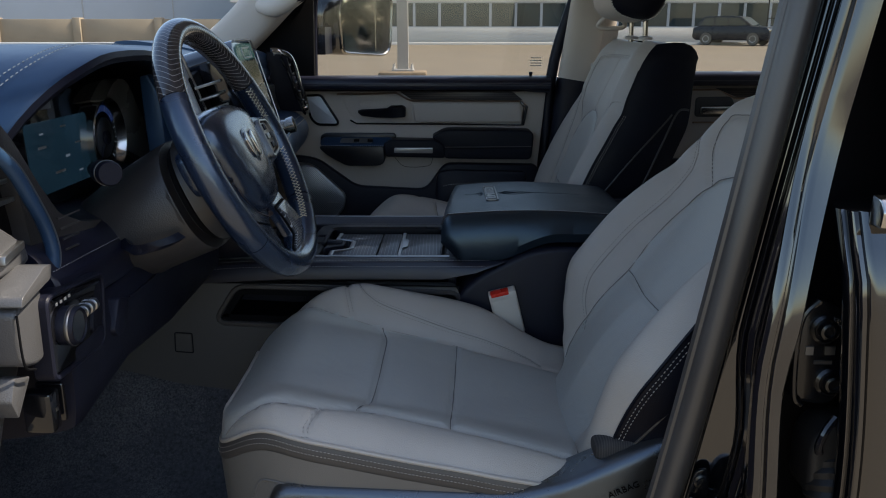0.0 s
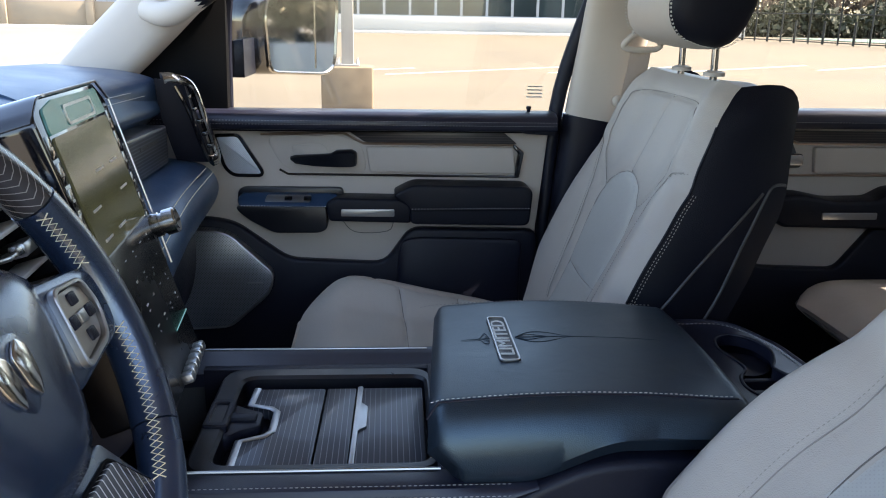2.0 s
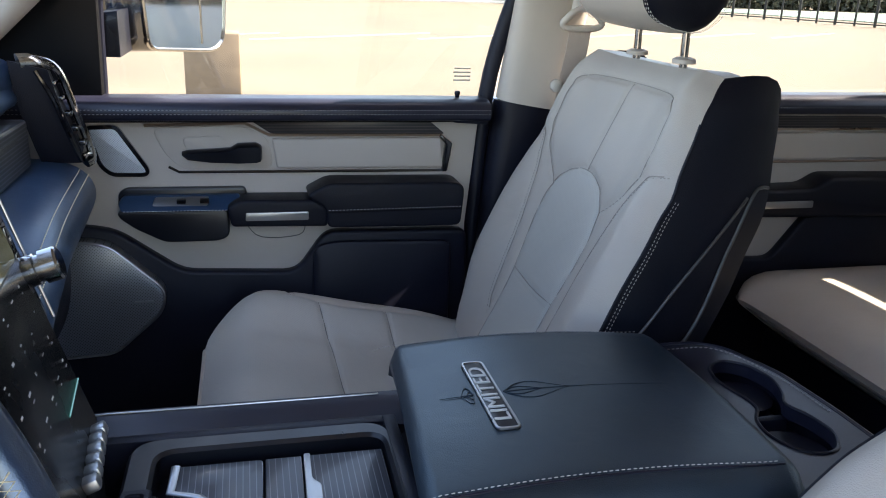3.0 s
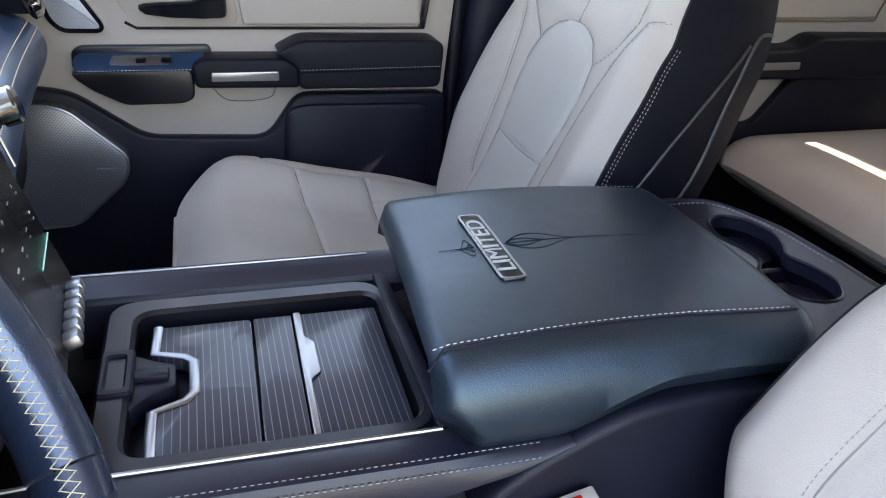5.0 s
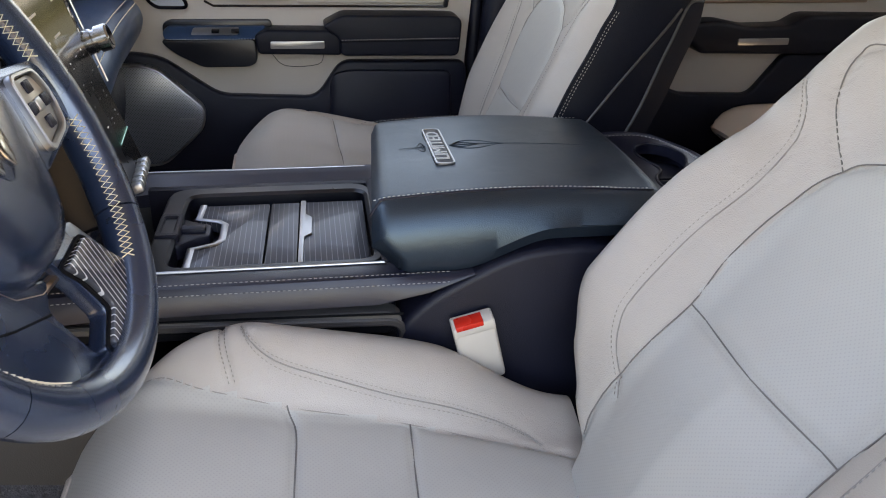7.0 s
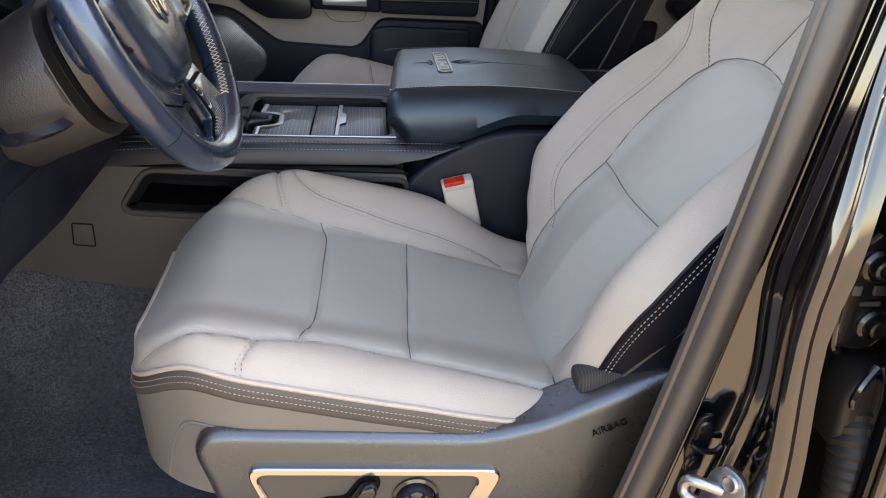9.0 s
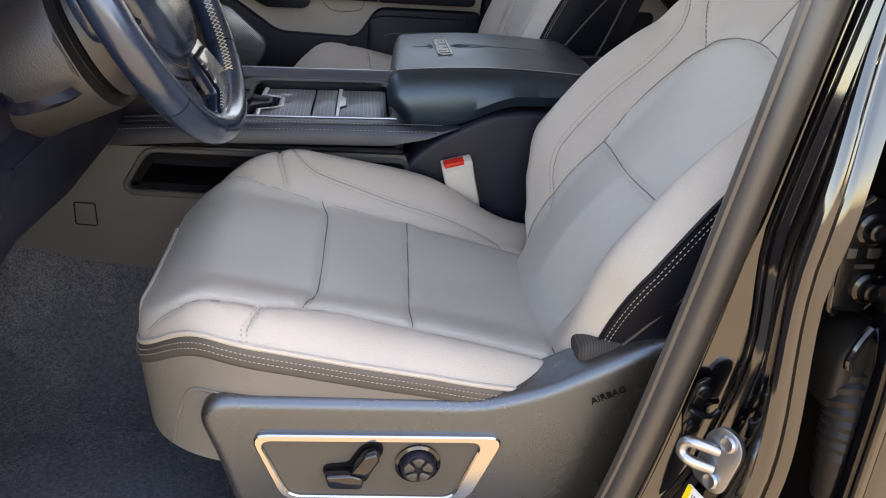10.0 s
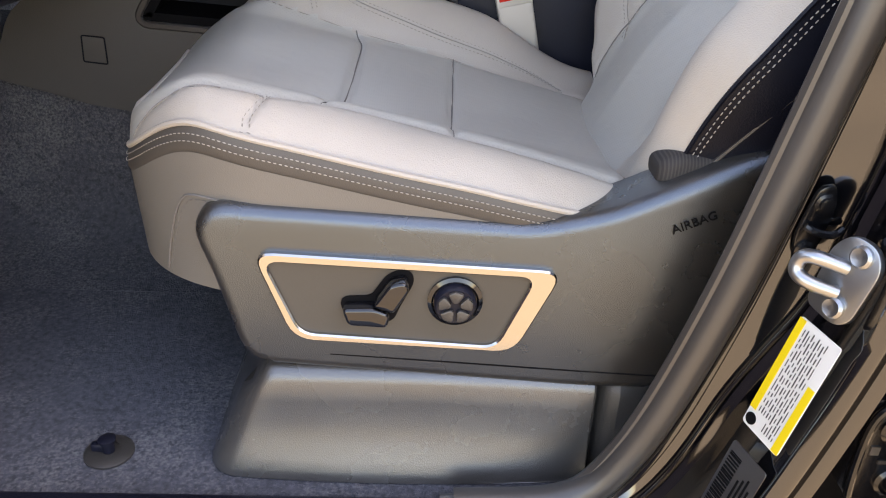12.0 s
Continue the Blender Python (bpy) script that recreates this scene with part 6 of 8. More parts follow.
# passenger headrest
def headrest(seat, c, tilt):
    rows_front, rows_dark = [], []
    ring = []
    for k in range(28):
        a = 2 * math.pi * k / 28
        ring.append((0.072 * math.copysign(abs(math.cos(a)) ** 0.7, math.cos(a)), 0.10 * math.copysign(abs(math.sin(a)) ** 0.75, math.sin(a))))
    m = Matrix.Translation(c) @ Matrix.Rotation(radians(tilt), 4, "Y")
    ys = [-0.135, -0.132, -0.125, -0.112, -0.095, -0.05, 0, 0.05, 0.095, 0.112, 0.125, 0.132, 0.135]
    sc = [0.55, 0.75, 0.88, 0.955, 0.985, 1, 1, 1, 0.985, 0.955, 0.88, 0.75, 0.55]
    pts = [[m @ Vector((x * k, y, z * k)) for x, z in ring] for y, k in zip(ys, sc)]
    v = [p for r in pts for p in r]
    light, dark = [], []
    for i in range(len(ys) - 1):
        for k in range(28):
            q = (i * 28 + k, i * 28 + (k + 1) % 28, (i + 1) * 28 + (k + 1) % 28, (i + 1) * 28 + k)
            front = ring[k][0] < 0.012
            (light if front and 3 <= i <= 8 else dark).append(q)
    dark += [tuple(range(28))[::-1], tuple(range(12 * 28, 13 * 28))]
    hr = part("headrest", (v, dark), LEATHER_BLACK, seat, "black leather headrest with white stitching")
    part("headrest_front", (v, light), LEATHER, hr, "cream leather front")
    for i in (3, 9):
        part("stitching", joined([stitches([p + (p - m.translation).normalized() * 0.001 + Vector((0, off * (1 if i > 6 else -1), 0)) for p in pts[i]], 0.006, 0.6, 0.0006) for off in (0.006, 0.012)]), WHITE_THREAD, hr)
    for dy in (-0.075, 0.075):
        part("headrest_post", tube([Vector((c.x + 0.022, c.y + dy, 1.440)), Vector((c.x + 0.020, c.y + dy, c.z - 0.06))], 0.006, 14), CHROME, seat, "chrome headrest post")
        part("post_collar", lathe([(0.017, 0), (0.017, 0.006), (0.010, 0.009)], Vector((c.x + 0.022, c.y + dy, 1.478)), (0, 0, 1), 18), TRIM_LIGHT, seat)


headrest(passenger_seat, Vector((0.458, 2.075, 1.620)), 14)

# driver seat shield, base and switches
sh = part("side_shield", prism(rounded([(-0.222, 0.930), (-0.205, 0.956), (-0.04, 0.949), (0.085, 0.944), (0.150, 0.960), (0.27, 1.018), (0.34, 1.03), (0.34, 0.80), (0.27, 0.765), (0.15, 0.765), (-0.165, 0.786), (-0.185, 0.80), (-0.205, 0.88)], 0.02, 4), "y", 0.893, 0.960, 0.028, 5), SATIN_BASE, driver_seat, "charcoal grained plastic seat shield")
# Thin black line drawn in for the shadow of the shield's lower seam.
part("lower_seam_shade", tube(smooth_path([(-0.172, 0.8945, 0.806), (0.0, 0.8935, 0.797), (0.16, 0.8935, 0.788), (0.30, 0.8935, 0.782)], 6), 0.0012, 6), BLACK, sh)
bez = rounded([(-0.168, 0.914), (0.112, 0.903), (0.074, 0.813), (-0.134, 0.822)], 0.02, 5)
bez_in = rounded([(-0.157, 0.9045), (0.086, 0.8955), (0.056, 0.8195), (-0.127, 0.8295)], 0.014, 5)
part("switch_bezel", ring_prism(bez, bez_in, "y", 0.8865, 0.897, 0.0016), CHROME, sh, "polished chrome switch bezel")
part("switch_panel", prism(inset(bez_in, -0.002), "y", 0.8912, 0.898, 0.0), mat("satin_taupe_panel", (0.075, 0.068, 0.058), 0.42, grain=300, bump=0.1), sh)
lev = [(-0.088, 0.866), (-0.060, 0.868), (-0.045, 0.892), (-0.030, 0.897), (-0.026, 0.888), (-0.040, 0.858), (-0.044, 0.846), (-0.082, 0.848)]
part("cushion_lever", prism(rounded([(-0.088, 0.865), (-0.058, 0.866), (-0.044, 0.860), (-0.046, 0.845), (-0.083, 0.847)], 0.006, 4), "y", 0.874, 0.8915, 0.004, 3), GLOSS, sh, "gloss black seat lever")
part("recliner_lever", prism(rounded([(-0.060, 0.869), (-0.045, 0.892), (-0.031, 0.896), (-0.027, 0.887), (-0.041, 0.862)], 0.005, 4), "y", 0.872, 0.8915, 0.004, 3), GLOSS, sh, "gloss black recliner lever")
# Black plate behind the levers, painting in the shadow gap around them.
part("lever_shade", prism(inset(rounded(lev, 0.007, 4), -0.0035), "y", 0.8900, 0.8925, 0.0), BLACK, sh)
kc = (0.015, 0.0, 0.868)
part("lumbar_ring", lathe([(0.0255, 0.0), (0.0255, 0.004), (0.022, 0.0055), (0.020, 0.003)], (kc[0], 0.892, kc[2]), (0, -1, 0), 30), GLOSS, sh)
knob = part("lumbar_knob", lathe([(0.0195, 0.0), (0.0195, 0.010), (0.0175, 0.0125), (0.012, 0.012), (0.004, 0.0105)], (kc[0], 0.892, kc[2]), (0, -1, 0), 30), PLASTIC, sh)
for k in range(5):
    a = math.pi / 2 + k * math.pi * 0.4
    petal = [(kc[0] + r * math.cos(a + w), kc[2] + r * math.sin(a + w)) for r, w in ((0.005, -0.45), (0.0155, -0.50), (0.017, 0.0), (0.0155, 0.50), (0.005, 0.45))]
    part("knob_segment", prism(rounded(petal, 0.002, 3), "y", 0.8765, 0.8815, 0.0012), SHIELD, knob)
arm_dir = Matrix.Translation((0.222, 0.8908, 0.955)) @ Matrix.Rotation(radians(-25), 4, "Y") @ Matrix.Rotation(radians(90), 4, "X")
lettering("AIRBAG", 0.0118, arm_dir, BLACK, "airbag_lettering", sh)
def base_cover(x0, x1, lean, flare):
    """A cover whose outer face sweeps out to a flared foot, its front end leaning back and rounded."""
    prof = [(0.000, 0.657), (0.000, 0.661), (0.001, 0.668), (0.0035, 0.679), (0.007, 0.695), (0.0095, 0.716), (0.011, 0.742), (0.012, 0.764), (0.017, 0.776), (0.028, 0.782), (0.07, 0.783), (0.51, 0.783), (0.51, 0.657)]
    ends = [(x0 + 0.030 * (1 - math.cos(radians(a))), 0.030 * (1 - math.sin(radians(a)))) for a in (0, 20, 40, 60, 80)]
    rings = []
    for x, e in ends + [(x0 + (x1 - x0) * k / 8, 0.0) for k in range(1, 8)] + [(x1 - 0.003, 0.0), (x1, 0.003)]:
        fl = flare * math.sin(math.pi * min(max((x - x0) / (x1 - x0), 0), 1)) ** 0.6 if flare else 0.0
        tip = 1 - smoothstep(x0, x0 + 0.10, x)
        rings.append([Vector((x + lean * (z - 0.657) * tip, 0.884 - fl * max(0, 1 - (z - 0.657) / 0.06) + y + (e if y < 0.2 else 0), z - (e * 0.6 if z > 0.75 else 0) - (0.04 * max(0, x) if z > 0.66 else 0))) for y, z in prof])
    return loft(rings)


part("seat_base", base_cover(-0.228, 0.164, 0.42, 0.012), BASE_PLASTIC, driver_seat, "charcoal plastic seat base cover")
part("rear_base_cover", base_cover(0.1655, 0.34, 0.0, 0.0), SHIELD, driver_seat)
part("belt_flap", prism(rounded([(0.204, 0.950), (0.190, 0.980), (0.191, 0.998), (0.206, 1.008), (0.234, 1.006), (0.262, 1.013), (0.31, 1.018), (0.34, 1.016), (0.34, 0.95)], 0.016, 5), "y", 0.916, 0.978, 0.014, 5), striped("ribbed_flap_fabric", (0.030, 0.026, 0.024), (0.052, 0.045, 0.041), "x", 0.0030, 0.45, 0.8), driver_seat, "dark brown ribbed fabric flap at the hinge")
# passenger seat base, under the cushion
part("seat_base", prism(rounded([(-0.10, 0.655), (-0.14, 0.74), (-0.12, 0.86), (0.30, 0.80), (0.30, 0.655)], 0.02), "y", 1.86, 2.31, 0.01), PLASTIC, passenger_seat)
part("side_shield", prism(rounded([(-0.14, 0.80), (-0.13, 0.93), (0.25, 0.96), (0.36, 0.98), (0.36, 0.78)], 0.03), "y", 2.30, 2.335, 0.008), SHIELD, passenger_seat)
# ---- far front door ----
door = thing("door_front_far", (-0.05, 2.47, 0.70), "closed passenger door with light panel, dark armrest and window", "door", kind="structure")
YP = 2.44
panel = [(-0.60, 0.70), (-0.60, 1.345), (0.305, 1.345), (0.285, 1.12), (0.285, 0.70)]
part("door_panel", prism(panel, "y", YP, 2.485, 0.004), TRIM_LIGHT, door, "light greige soft door panel")
belt = [(2.375, 1.335), (2.372, 1.352), (2.380, 1.366), (2.40, 1.372), (2.455, 1.372), (2.455, 1.330)]
for x0, x1 in ((-0.60, 0.310),):
    part("belt_pad", prism(rounded(belt, 0.006, 3), "x", x0, x1, 0.003), LEATHER_DARK, door, "dark stitched belt-line pad")
part("belt_stitching", joined([stitches([(-0.58, 2.3725, z), (0.305, 2.3725, z)], 0.0065, 0.6, 0.0005) for z in (1.347, 1.3545)]), GREY_THREAD, door)
part("belt_end", prism(rounded([(0.20, 1.345), (0.245, 1.329), (0.309, 1.326), (0.309, 1.347)], 0.004, 2), "y", 2.39, 2.45, 0.003), PLASTIC, door)
part("belt_gap", rbox(-0.60, 0.24, 2.40, 2.442, 1.3290, 1.3345, 0.001), BLACK, door)
# metal outline, wood strip and insert
frame_pts = [(-0.312, 1.318), (-0.138, 1.322), (-0.096, 1.300), (0.228, 1.299), (0.249, 1.283), (0.239, 1.229), (-0.257, 1.233), (-0.275, 1.243)]
part("trim_line", tube([(x, YP - 0.004, z) for x, z in frame_pts[:5]], 0.0028, 8), BRONZE, door, "bronze-tinted metal line")
part("trim_line", tube([(x, YP - 0.004, z) for x, z in frame_pts[4:]], 0.0026, 8), GLOSS, door, "dark metal line")
part("wood_strip", prism(rounded([(-0.128, 1.327), (0.205, 1.326), (0.236, 1.301), (-0.092, 1.303)], 0.006, 3), "y", YP - 0.007, YP + 0.004, 0.002), WOOD, door, "dark pinstripe wood strip")
part("insert_pad", prism(rounded([(-0.091, 1.294), (0.228, 1.294), (0.234, 1.236), (-0.083, 1.238)], 0.006, 3), "y", YP - 0.010, YP + 0.004, 0.004, 3), TRIM_LIGHT, door)
part("insert_edge", prism(rounded([(0.226, 1.302), (0.250, 1.284), (0.241, 1.228), (0.231, 1.229), (0.237, 1.282), (0.226, 1.294)], 0.003, 2), "y", YP - 0.013, YP + 0.002, 0.002), GLOSS, door)
part("handle_field", prism(rounded([(-0.302, 1.314), (-0.142, 1.317), (-0.098, 1.296), (-0.088, 1.237), (-0.250, 1.238), (-0.278, 1.262)], 0.02, 4), "y", YP - 0.003, YP + 0.004, 0.002), TRIM_LIGHT, door)
part("handle_cup", prism(rounded([(-0.250, 1.296), (-0.182, 1.300), (-0.166, 1.276), (-0.150, 1.252), (-0.236, 1.252)], 0.01), "y", YP - 0.005, YP + 0.004, 0.004), TRIM_LIGHT, door)
part("door_handle", loft([[Vector((x, y, z)) for y, z in ((2.432, zt), (yf + 0.006, zt), (yf, zt - 0.005), (yf + 0.003, (zt + zb) / 2), (yf + 0.007, zb + 0.002), (2.432, zb))] for x, yf, zt, zb in ((-0.250, 2.420, 1.272, 1.263), (-0.240, 2.414, 1.275, 1.256), (-0.200, 2.412, 1.277, 1.251), (-0.165, 2.410, 1.279, 1.250), (-0.152, 2.406, 1.287, 1.250), (-0.120, 2.405, 1.288, 1.251), (-0.112, 2.408, 1.284, 1.253), (-0.109, 2.416, 1.280, 1.257))]), SATIN_BLACK, door, "dark gunmetal door handle")
# tweeter
tw_o = rounded([(-0.413, 1.318), (-0.357, 1.320), (-0.306, 1.238), (-0.312, 1.226), (-0.374, 1.227), (-0.393, 1.245)], 0.012, 4)
part("tweeter_rim", ring_prism(tw_o, inset(tw_o, 0.007), "y", YP - 0.008, YP + 0.004, 0.002), GLOSS, door)
bm = prism(inset(tw_o, 0.0065), "y", YP - 0.004, YP + 0.004, 0.001)
tw = part("tweeter_grille", bm, SATIN, door, "silver mesh tweeter grille")
# switch pod, pull and armrest
pod = part("switch_pod", prism(rounded([(-0.364, 1.172), (-0.172, 1.172), (-0.172, 1.122), (-0.19, 1.113), (-0.285, 1.113), (-0.335, 1.140), (-0.360, 1.160)], 0.012, 4), "y", 2.392, YP + 0.004, 0.006, 3), SATIN_BLACK, door, "black storage pod under the window switch")
part("pod_back", prism(rounded([(-0.366, 1.168), (-0.364, 1.198), (-0.350, 1.206), (-0.142, 1.205), (-0.138, 1.190), (-0.150, 1.168)], 0.008, 4), "y", 2.428, YP + 0.004, 0.003), SATIN_BLACK, pod)


def sloped(bm):
    """Leans a face back, so that its upper edge lies further in."""
    bm.transform(Matrix(((1, 0, 0, 0), (0, 1, 1.45, -1.45 * 1.173), (0, 0, 1, 0), (0, 0, 0, 1))))
    return bm


part("pod_top", sloped(prism(rounded([(-0.362, 1.186), (-0.352, 1.195), (-0.152, 1.194), (-0.152, 1.184), (-0.172, 1.172), (-0.356, 1.173)], 0.005, 3), "y", 2.386, 2.398, 0.002)), LEATHER_DASH, pod, "leather switch surround")
part("pod_stitching", stitches([(-0.352, 2.3858, 1.1740), (-0.175, 2.3858, 1.1730)], 0.006, 0.6, 0.0008), WHITE_THREAD, pod)
swb = part("window_switch", sloped(prism(rounded([(-0.304, 1.181), (-0.300, 1.1925), (-0.206, 1.1925), (-0.208, 1.180)], 0.004), "y", 2.381, 2.388, 0.001)), SATIN, pod, "satin window switch plate")
for x in (-0.262, -0.222):
    part("switch_key", sloped(rbox(x, x + 0.016, 2.376, 2.383, 1.184, 1.191, 0.0015)), GLOSS, swb)
pull = part("door_pull", prism(rounded([(-0.175, 1.180), (-0.150, 1.192), (-0.018, 1.190), (0.006, 1.176), (0.006, 1.138), (-0.168, 1.142)], 0.008, 4), "y", 2.378, YP + 0.004, 0.010, 3), LEATHER_BLACK, door, "dark leather pull handle")
part("pull_insert", prism(rounded([(-0.143, 1.154), (-0.142, 1.169), (-0.030, 1.169), (-0.030, 1.153)], 0.003), "y", 2.3755, 2.385, 0.001), SATIN, pull, "satin silver bar")
arm = part("armrest", prism(rounded([(-0.036, 1.200), (0.008, 1.223), (0.250, 1.220), (0.264, 1.210), (0.258, 1.135), (0.003, 1.138), (0.003, 1.175)], 0.014, 4), "y", 2.368, YP + 0.004, 0.014, 3), LEATHER_BLACK, door, "dark leather armrest")
part("arm_stitching", stitches([(0.006, 2.3675, 1.172), (0.258, 2.3675, 1.174)], 0.0065, 0.6, 0.0008), GREY_THREAD, arm)
part("arm_seam", tube([(0.004, 2.3685, 1.168), (0.259, 2.3685, 1.170)], 0.0012, 5), BLACK, arm)
# dark lower panel with pocket, and light inlay above it
low = [(-0.60, 1.145), (-0.425, 1.140), (-0.372, 1.130), (-0.260, 1.048), (-0.052, 1.038), (0.004, 1.118), (0.286, 1.114), (0.286, 0.70), (-0.60, 0.70)]
lower = part("lower_panel", prism(rounded(low, 0.025, 4), "y", 2.418, YP + 0.005, 0.008, 3), PLASTIC, door, "dark lower door panel")
part("map_pocket", prism(rounded([(-0.02, 1.09), (0.02, 1.100), (0.25, 1.095), (0.25, 0.80), (-0.03, 0.80)], 0.02, 4), "y", 2.405, 2.42, 0.008), PLASTIC, lower)
part("reflector_line", tube(smooth_path([(-0.145, YP - 0.001, 1.132), (-0.115, YP - 0.001, 1.104), (-0.045, YP - 0.001, 1.106), (-0.03, YP - 0.001, 1.13)], 4), 0.0008, 4), TAUPE, door)
sp_o = rounded([(-0.50, 1.118), (-0.424, 1.121), (-0.381, 1.113), (-0.289, 1.024), (-0.298, 0.983), (-0.386, 0.905), (-0.50, 0.900)], 0.02, 4)
spk = part("speaker_grille", prism(sp_o, "y", 2.382, 2.42, 0.004), DOOR_GRILLE, door, "perforated metal speaker grille", uv=None)
part("speaker_rim", tube([(x, 2.383, z) for x, z in sp_o], 0.0028, 8, True), SATIN, spk)
part("speaker_lettering_bar", rbox(-0.345, -0.312, 2.3805, 2.3825, 1.004, 1.007, 0.0), SATIN, spk)
for ob in (spk, tw):
    lay_uv = ob.data.uv_layers.new(name="UVMap")
    for loop in ob.data.loops:
        co = ob.data.vertices[loop.vertex_index].co
        lay_uv.data[loop.index].uv = (co.x, co.z)
tw.data.materials[0] = TWEETER
# sail panel, window, lock pin, sticker
part("sail_panel", prism(rounded([(-0.72, 1.36), (-0.52, 1.55), (-0.40, 1.66), (-0.368, 1.67), (-0.375, 1.365)], 0.008, 3), "y", 2.425, 2.47, 0.004), BLACK, door, "black sail panel")
wf = part("window_frame", tube(smooth_path([(-0.38, 2.462, 1.36), (-0.372, 2.455, 1.56), (-0.34, 2.42, 1.70)], 5), 0.010, 8), PLASTIC, door)
glass = part("window_pane", prism([(-0.60, 1.30), (-0.38, 1.60), (-0.22, 1.80), (0.42, 1.83), (0.32, 1.30)], "y", 2.468, 2.472, 0.0), GLASS, door, "clear side window glass", smooth=0)
glass.visible_shadow = False
pin = part("lock_pin", lathe([(0.004, -0.01), (0.004, 0.004), (0.0055, 0.006), (0.0055, 0.010), (0.004, 0.012)], (0.255, 2.425, 1.372), (0, 0, 1), 12), PLASTIC, door)

for k in range(4):
    part("sticker_print", rbox(0.256 + 0.002 * (k % 2), 0.290, 2.4655, 2.4665, 1.398 + 0.0075 * k, 1.4010 + 0.0075 * k, 0.0), CREAM, door)

# ---- far rear door ----
rdoor = thing("door_rear_far", (1.0, 2.47, 0.70), "closed rear passenger door with light panel and dark armrest", "door", kind="structure")
part("door_panel", prism([(0.46, 0.70), (0.47, 1.345), (1.52, 1.345), (1.45, 0.70)], "y", YP, 2.485, 0.004), TRIM_LIGHT, rdoor, "light greige soft door panel")
part("belt_pad", prism(rounded([(y, z + 0.012) for y, z in belt], 0.006, 3), "x", 0.47, 1.52, 0.003), LEATHER_DARK, rdoor, "dark stitched belt-line pad")
part("belt_stitching", stitches([(0.5, 2.3725, 1.361), (1.5, 2.3725, 1.361)], 0.0065, 0.6, 0.0005), GREY_THREAD, rdoor)
part("wood_strip", prism(rounded([(0.80, 1.336), (1.22, 1.334), (1.250, 1.309), (0.862, 1.311)], 0.006, 3), "y", YP - 0.007, YP + 0.004, 0.002), WOOD, rdoor, "dark pinstripe wood strip")
part("trim_line", tube([(x, YP - 0.004, z) for x, z in ((0.70, 1.331), (0.815, 1.331), (0.858, 1.307), (1.25, 1.306), (1.268, 1.285), (1.250, 1.236), (0.74, 1.236))], 0.0026, 8), BRONZE, rdoor)
part("insert_pad", prism(rounded([(0.90, 1.300), (1.245, 1.300), (1.245, 1.242), (0.905, 1.242)], 0.006, 3), "y", YP - 0.010, YP + 0.004, 0.004, 3), TRIM_LIGHT, rdoor)
part("door_handle", prism(rounded([(0.755, 1.262), (0.755, 1.286), (0.865, 1.288), (0.868, 1.262)], 0.006), "y", 2.408, 2.43, 0.005, 3), CHROME, rdoor, "bright metal door handle")
part("handle_cup", prism(rounded([(0.745, 1.252), (0.745, 1.310), (0.85, 1.312), (0.88, 1.252)], 0.012), "y", YP - 0.005, YP + 0.004, 0.004), TAUPE, rdoor)
rpull = part("armrest", prism(rounded([(0.79, 1.200), (0.86, 1.204), (0.93, 1.190), (1.03, 1.192), (1.07, 1.215), (1.38, 1.21), (1.38, 1.12), (0.82, 1.13), (0.78, 1.165)], 0.014, 4), "y", 2.372, YP + 0.004, 0.012, 3), LEATHER_BLACK, rdoor, "dark leather rear armrest")
part("pull_insert", prism(rounded([(0.905, 1.150), (0.905, 1.165), (1.03, 1.165), (1.03, 1.150)], 0.003), "y", 2.369, 2.380, 0.001), SATIN, rpull, "satin silver bar")
rlow = [(0.46, 1.13), (0.77, 1.13), (0.76, 1.05), (0.80, 1.028), (0.985, 1.022), (1.06, 1.12), (1.46, 1.12), (1.46, 0.70), (0.46, 0.70)]
part("lower_panel", prism(rounded(rlow, 0.02, 4), "y", 2.418, YP + 0.005, 0.008, 3), PLASTIC, rdoor, "dark lower door panel")
rg = part("window_pane", prism([(0.50, 1.32), (0.53, 1.82), (1.52, 1.80), (1.46, 1.32)], "y", 2.468, 2.472, 0.0), GLASS, rdoor, "clear side window glass", smooth=0)
rg.visible_shadow = False

# ---- rear bench ----
bench = thing("rear_bench", (1.15, 1.70, 0.655), "light leather rear bench with a low cushion", "car seat")


def bench_cushion(y0, y1, x0, x1):
    rings = []
    for i in range(25):
        a = i / 24
        x = x0 + (x1 - x0) * a
        e = max(0, (0.22 - a) / 0.22)
        ring = []
        for k in range(40):
            t = 2 * math.pi * k / 40
            c, sn = math.cos(t), math.sin(t)
            hw = (y1 - y0) / 2 * (1 - 0.26 * e ** 2.5)
            ring.append(Vector((x, (y0 + y1) / 2 + hw * math.copysign(abs(c) ** 0.45, c), 0.978 + (0.052 if sn > 0 else 0.065) * (1 - 0.84 * e ** 2.4) * math.copysign(abs(sn) ** 0.72, sn))))
        rings.append(ring)
    return loft(rings)


part("cushion", bench_cushion(1.60, 2.40, 0.835, 1.50), LEATHER, bench, "light leather cushion")
part("cushion", bench_cushion(0.90, 1.59, 0.835, 1.50), LEATHER, bench, "light leather cushion")
part("cushion_piping", tube(smooth_path([(0.94, 2.395, 0.974), (0.87, 2.345, 0.974), (0.838, 2.27, 0.974), (0.832, 1.97, 0.974), (0.838, 1.70, 0.974)], 8), 0.003, 8), TAUPE, bench)
part("bench_base", rbox(0.90, 1.6, 0.95, 2.30, 0.66, 0.92, 0.02), PLASTIC, bench)
part("bench_back", prism(rounded([(1.38, 0.98), (1.52, 1.50), (1.62, 1.50), (1.60, 0.98)], 0.04), "y", 0.92, 2.34, 0.03, 3), LEATHER, bench)

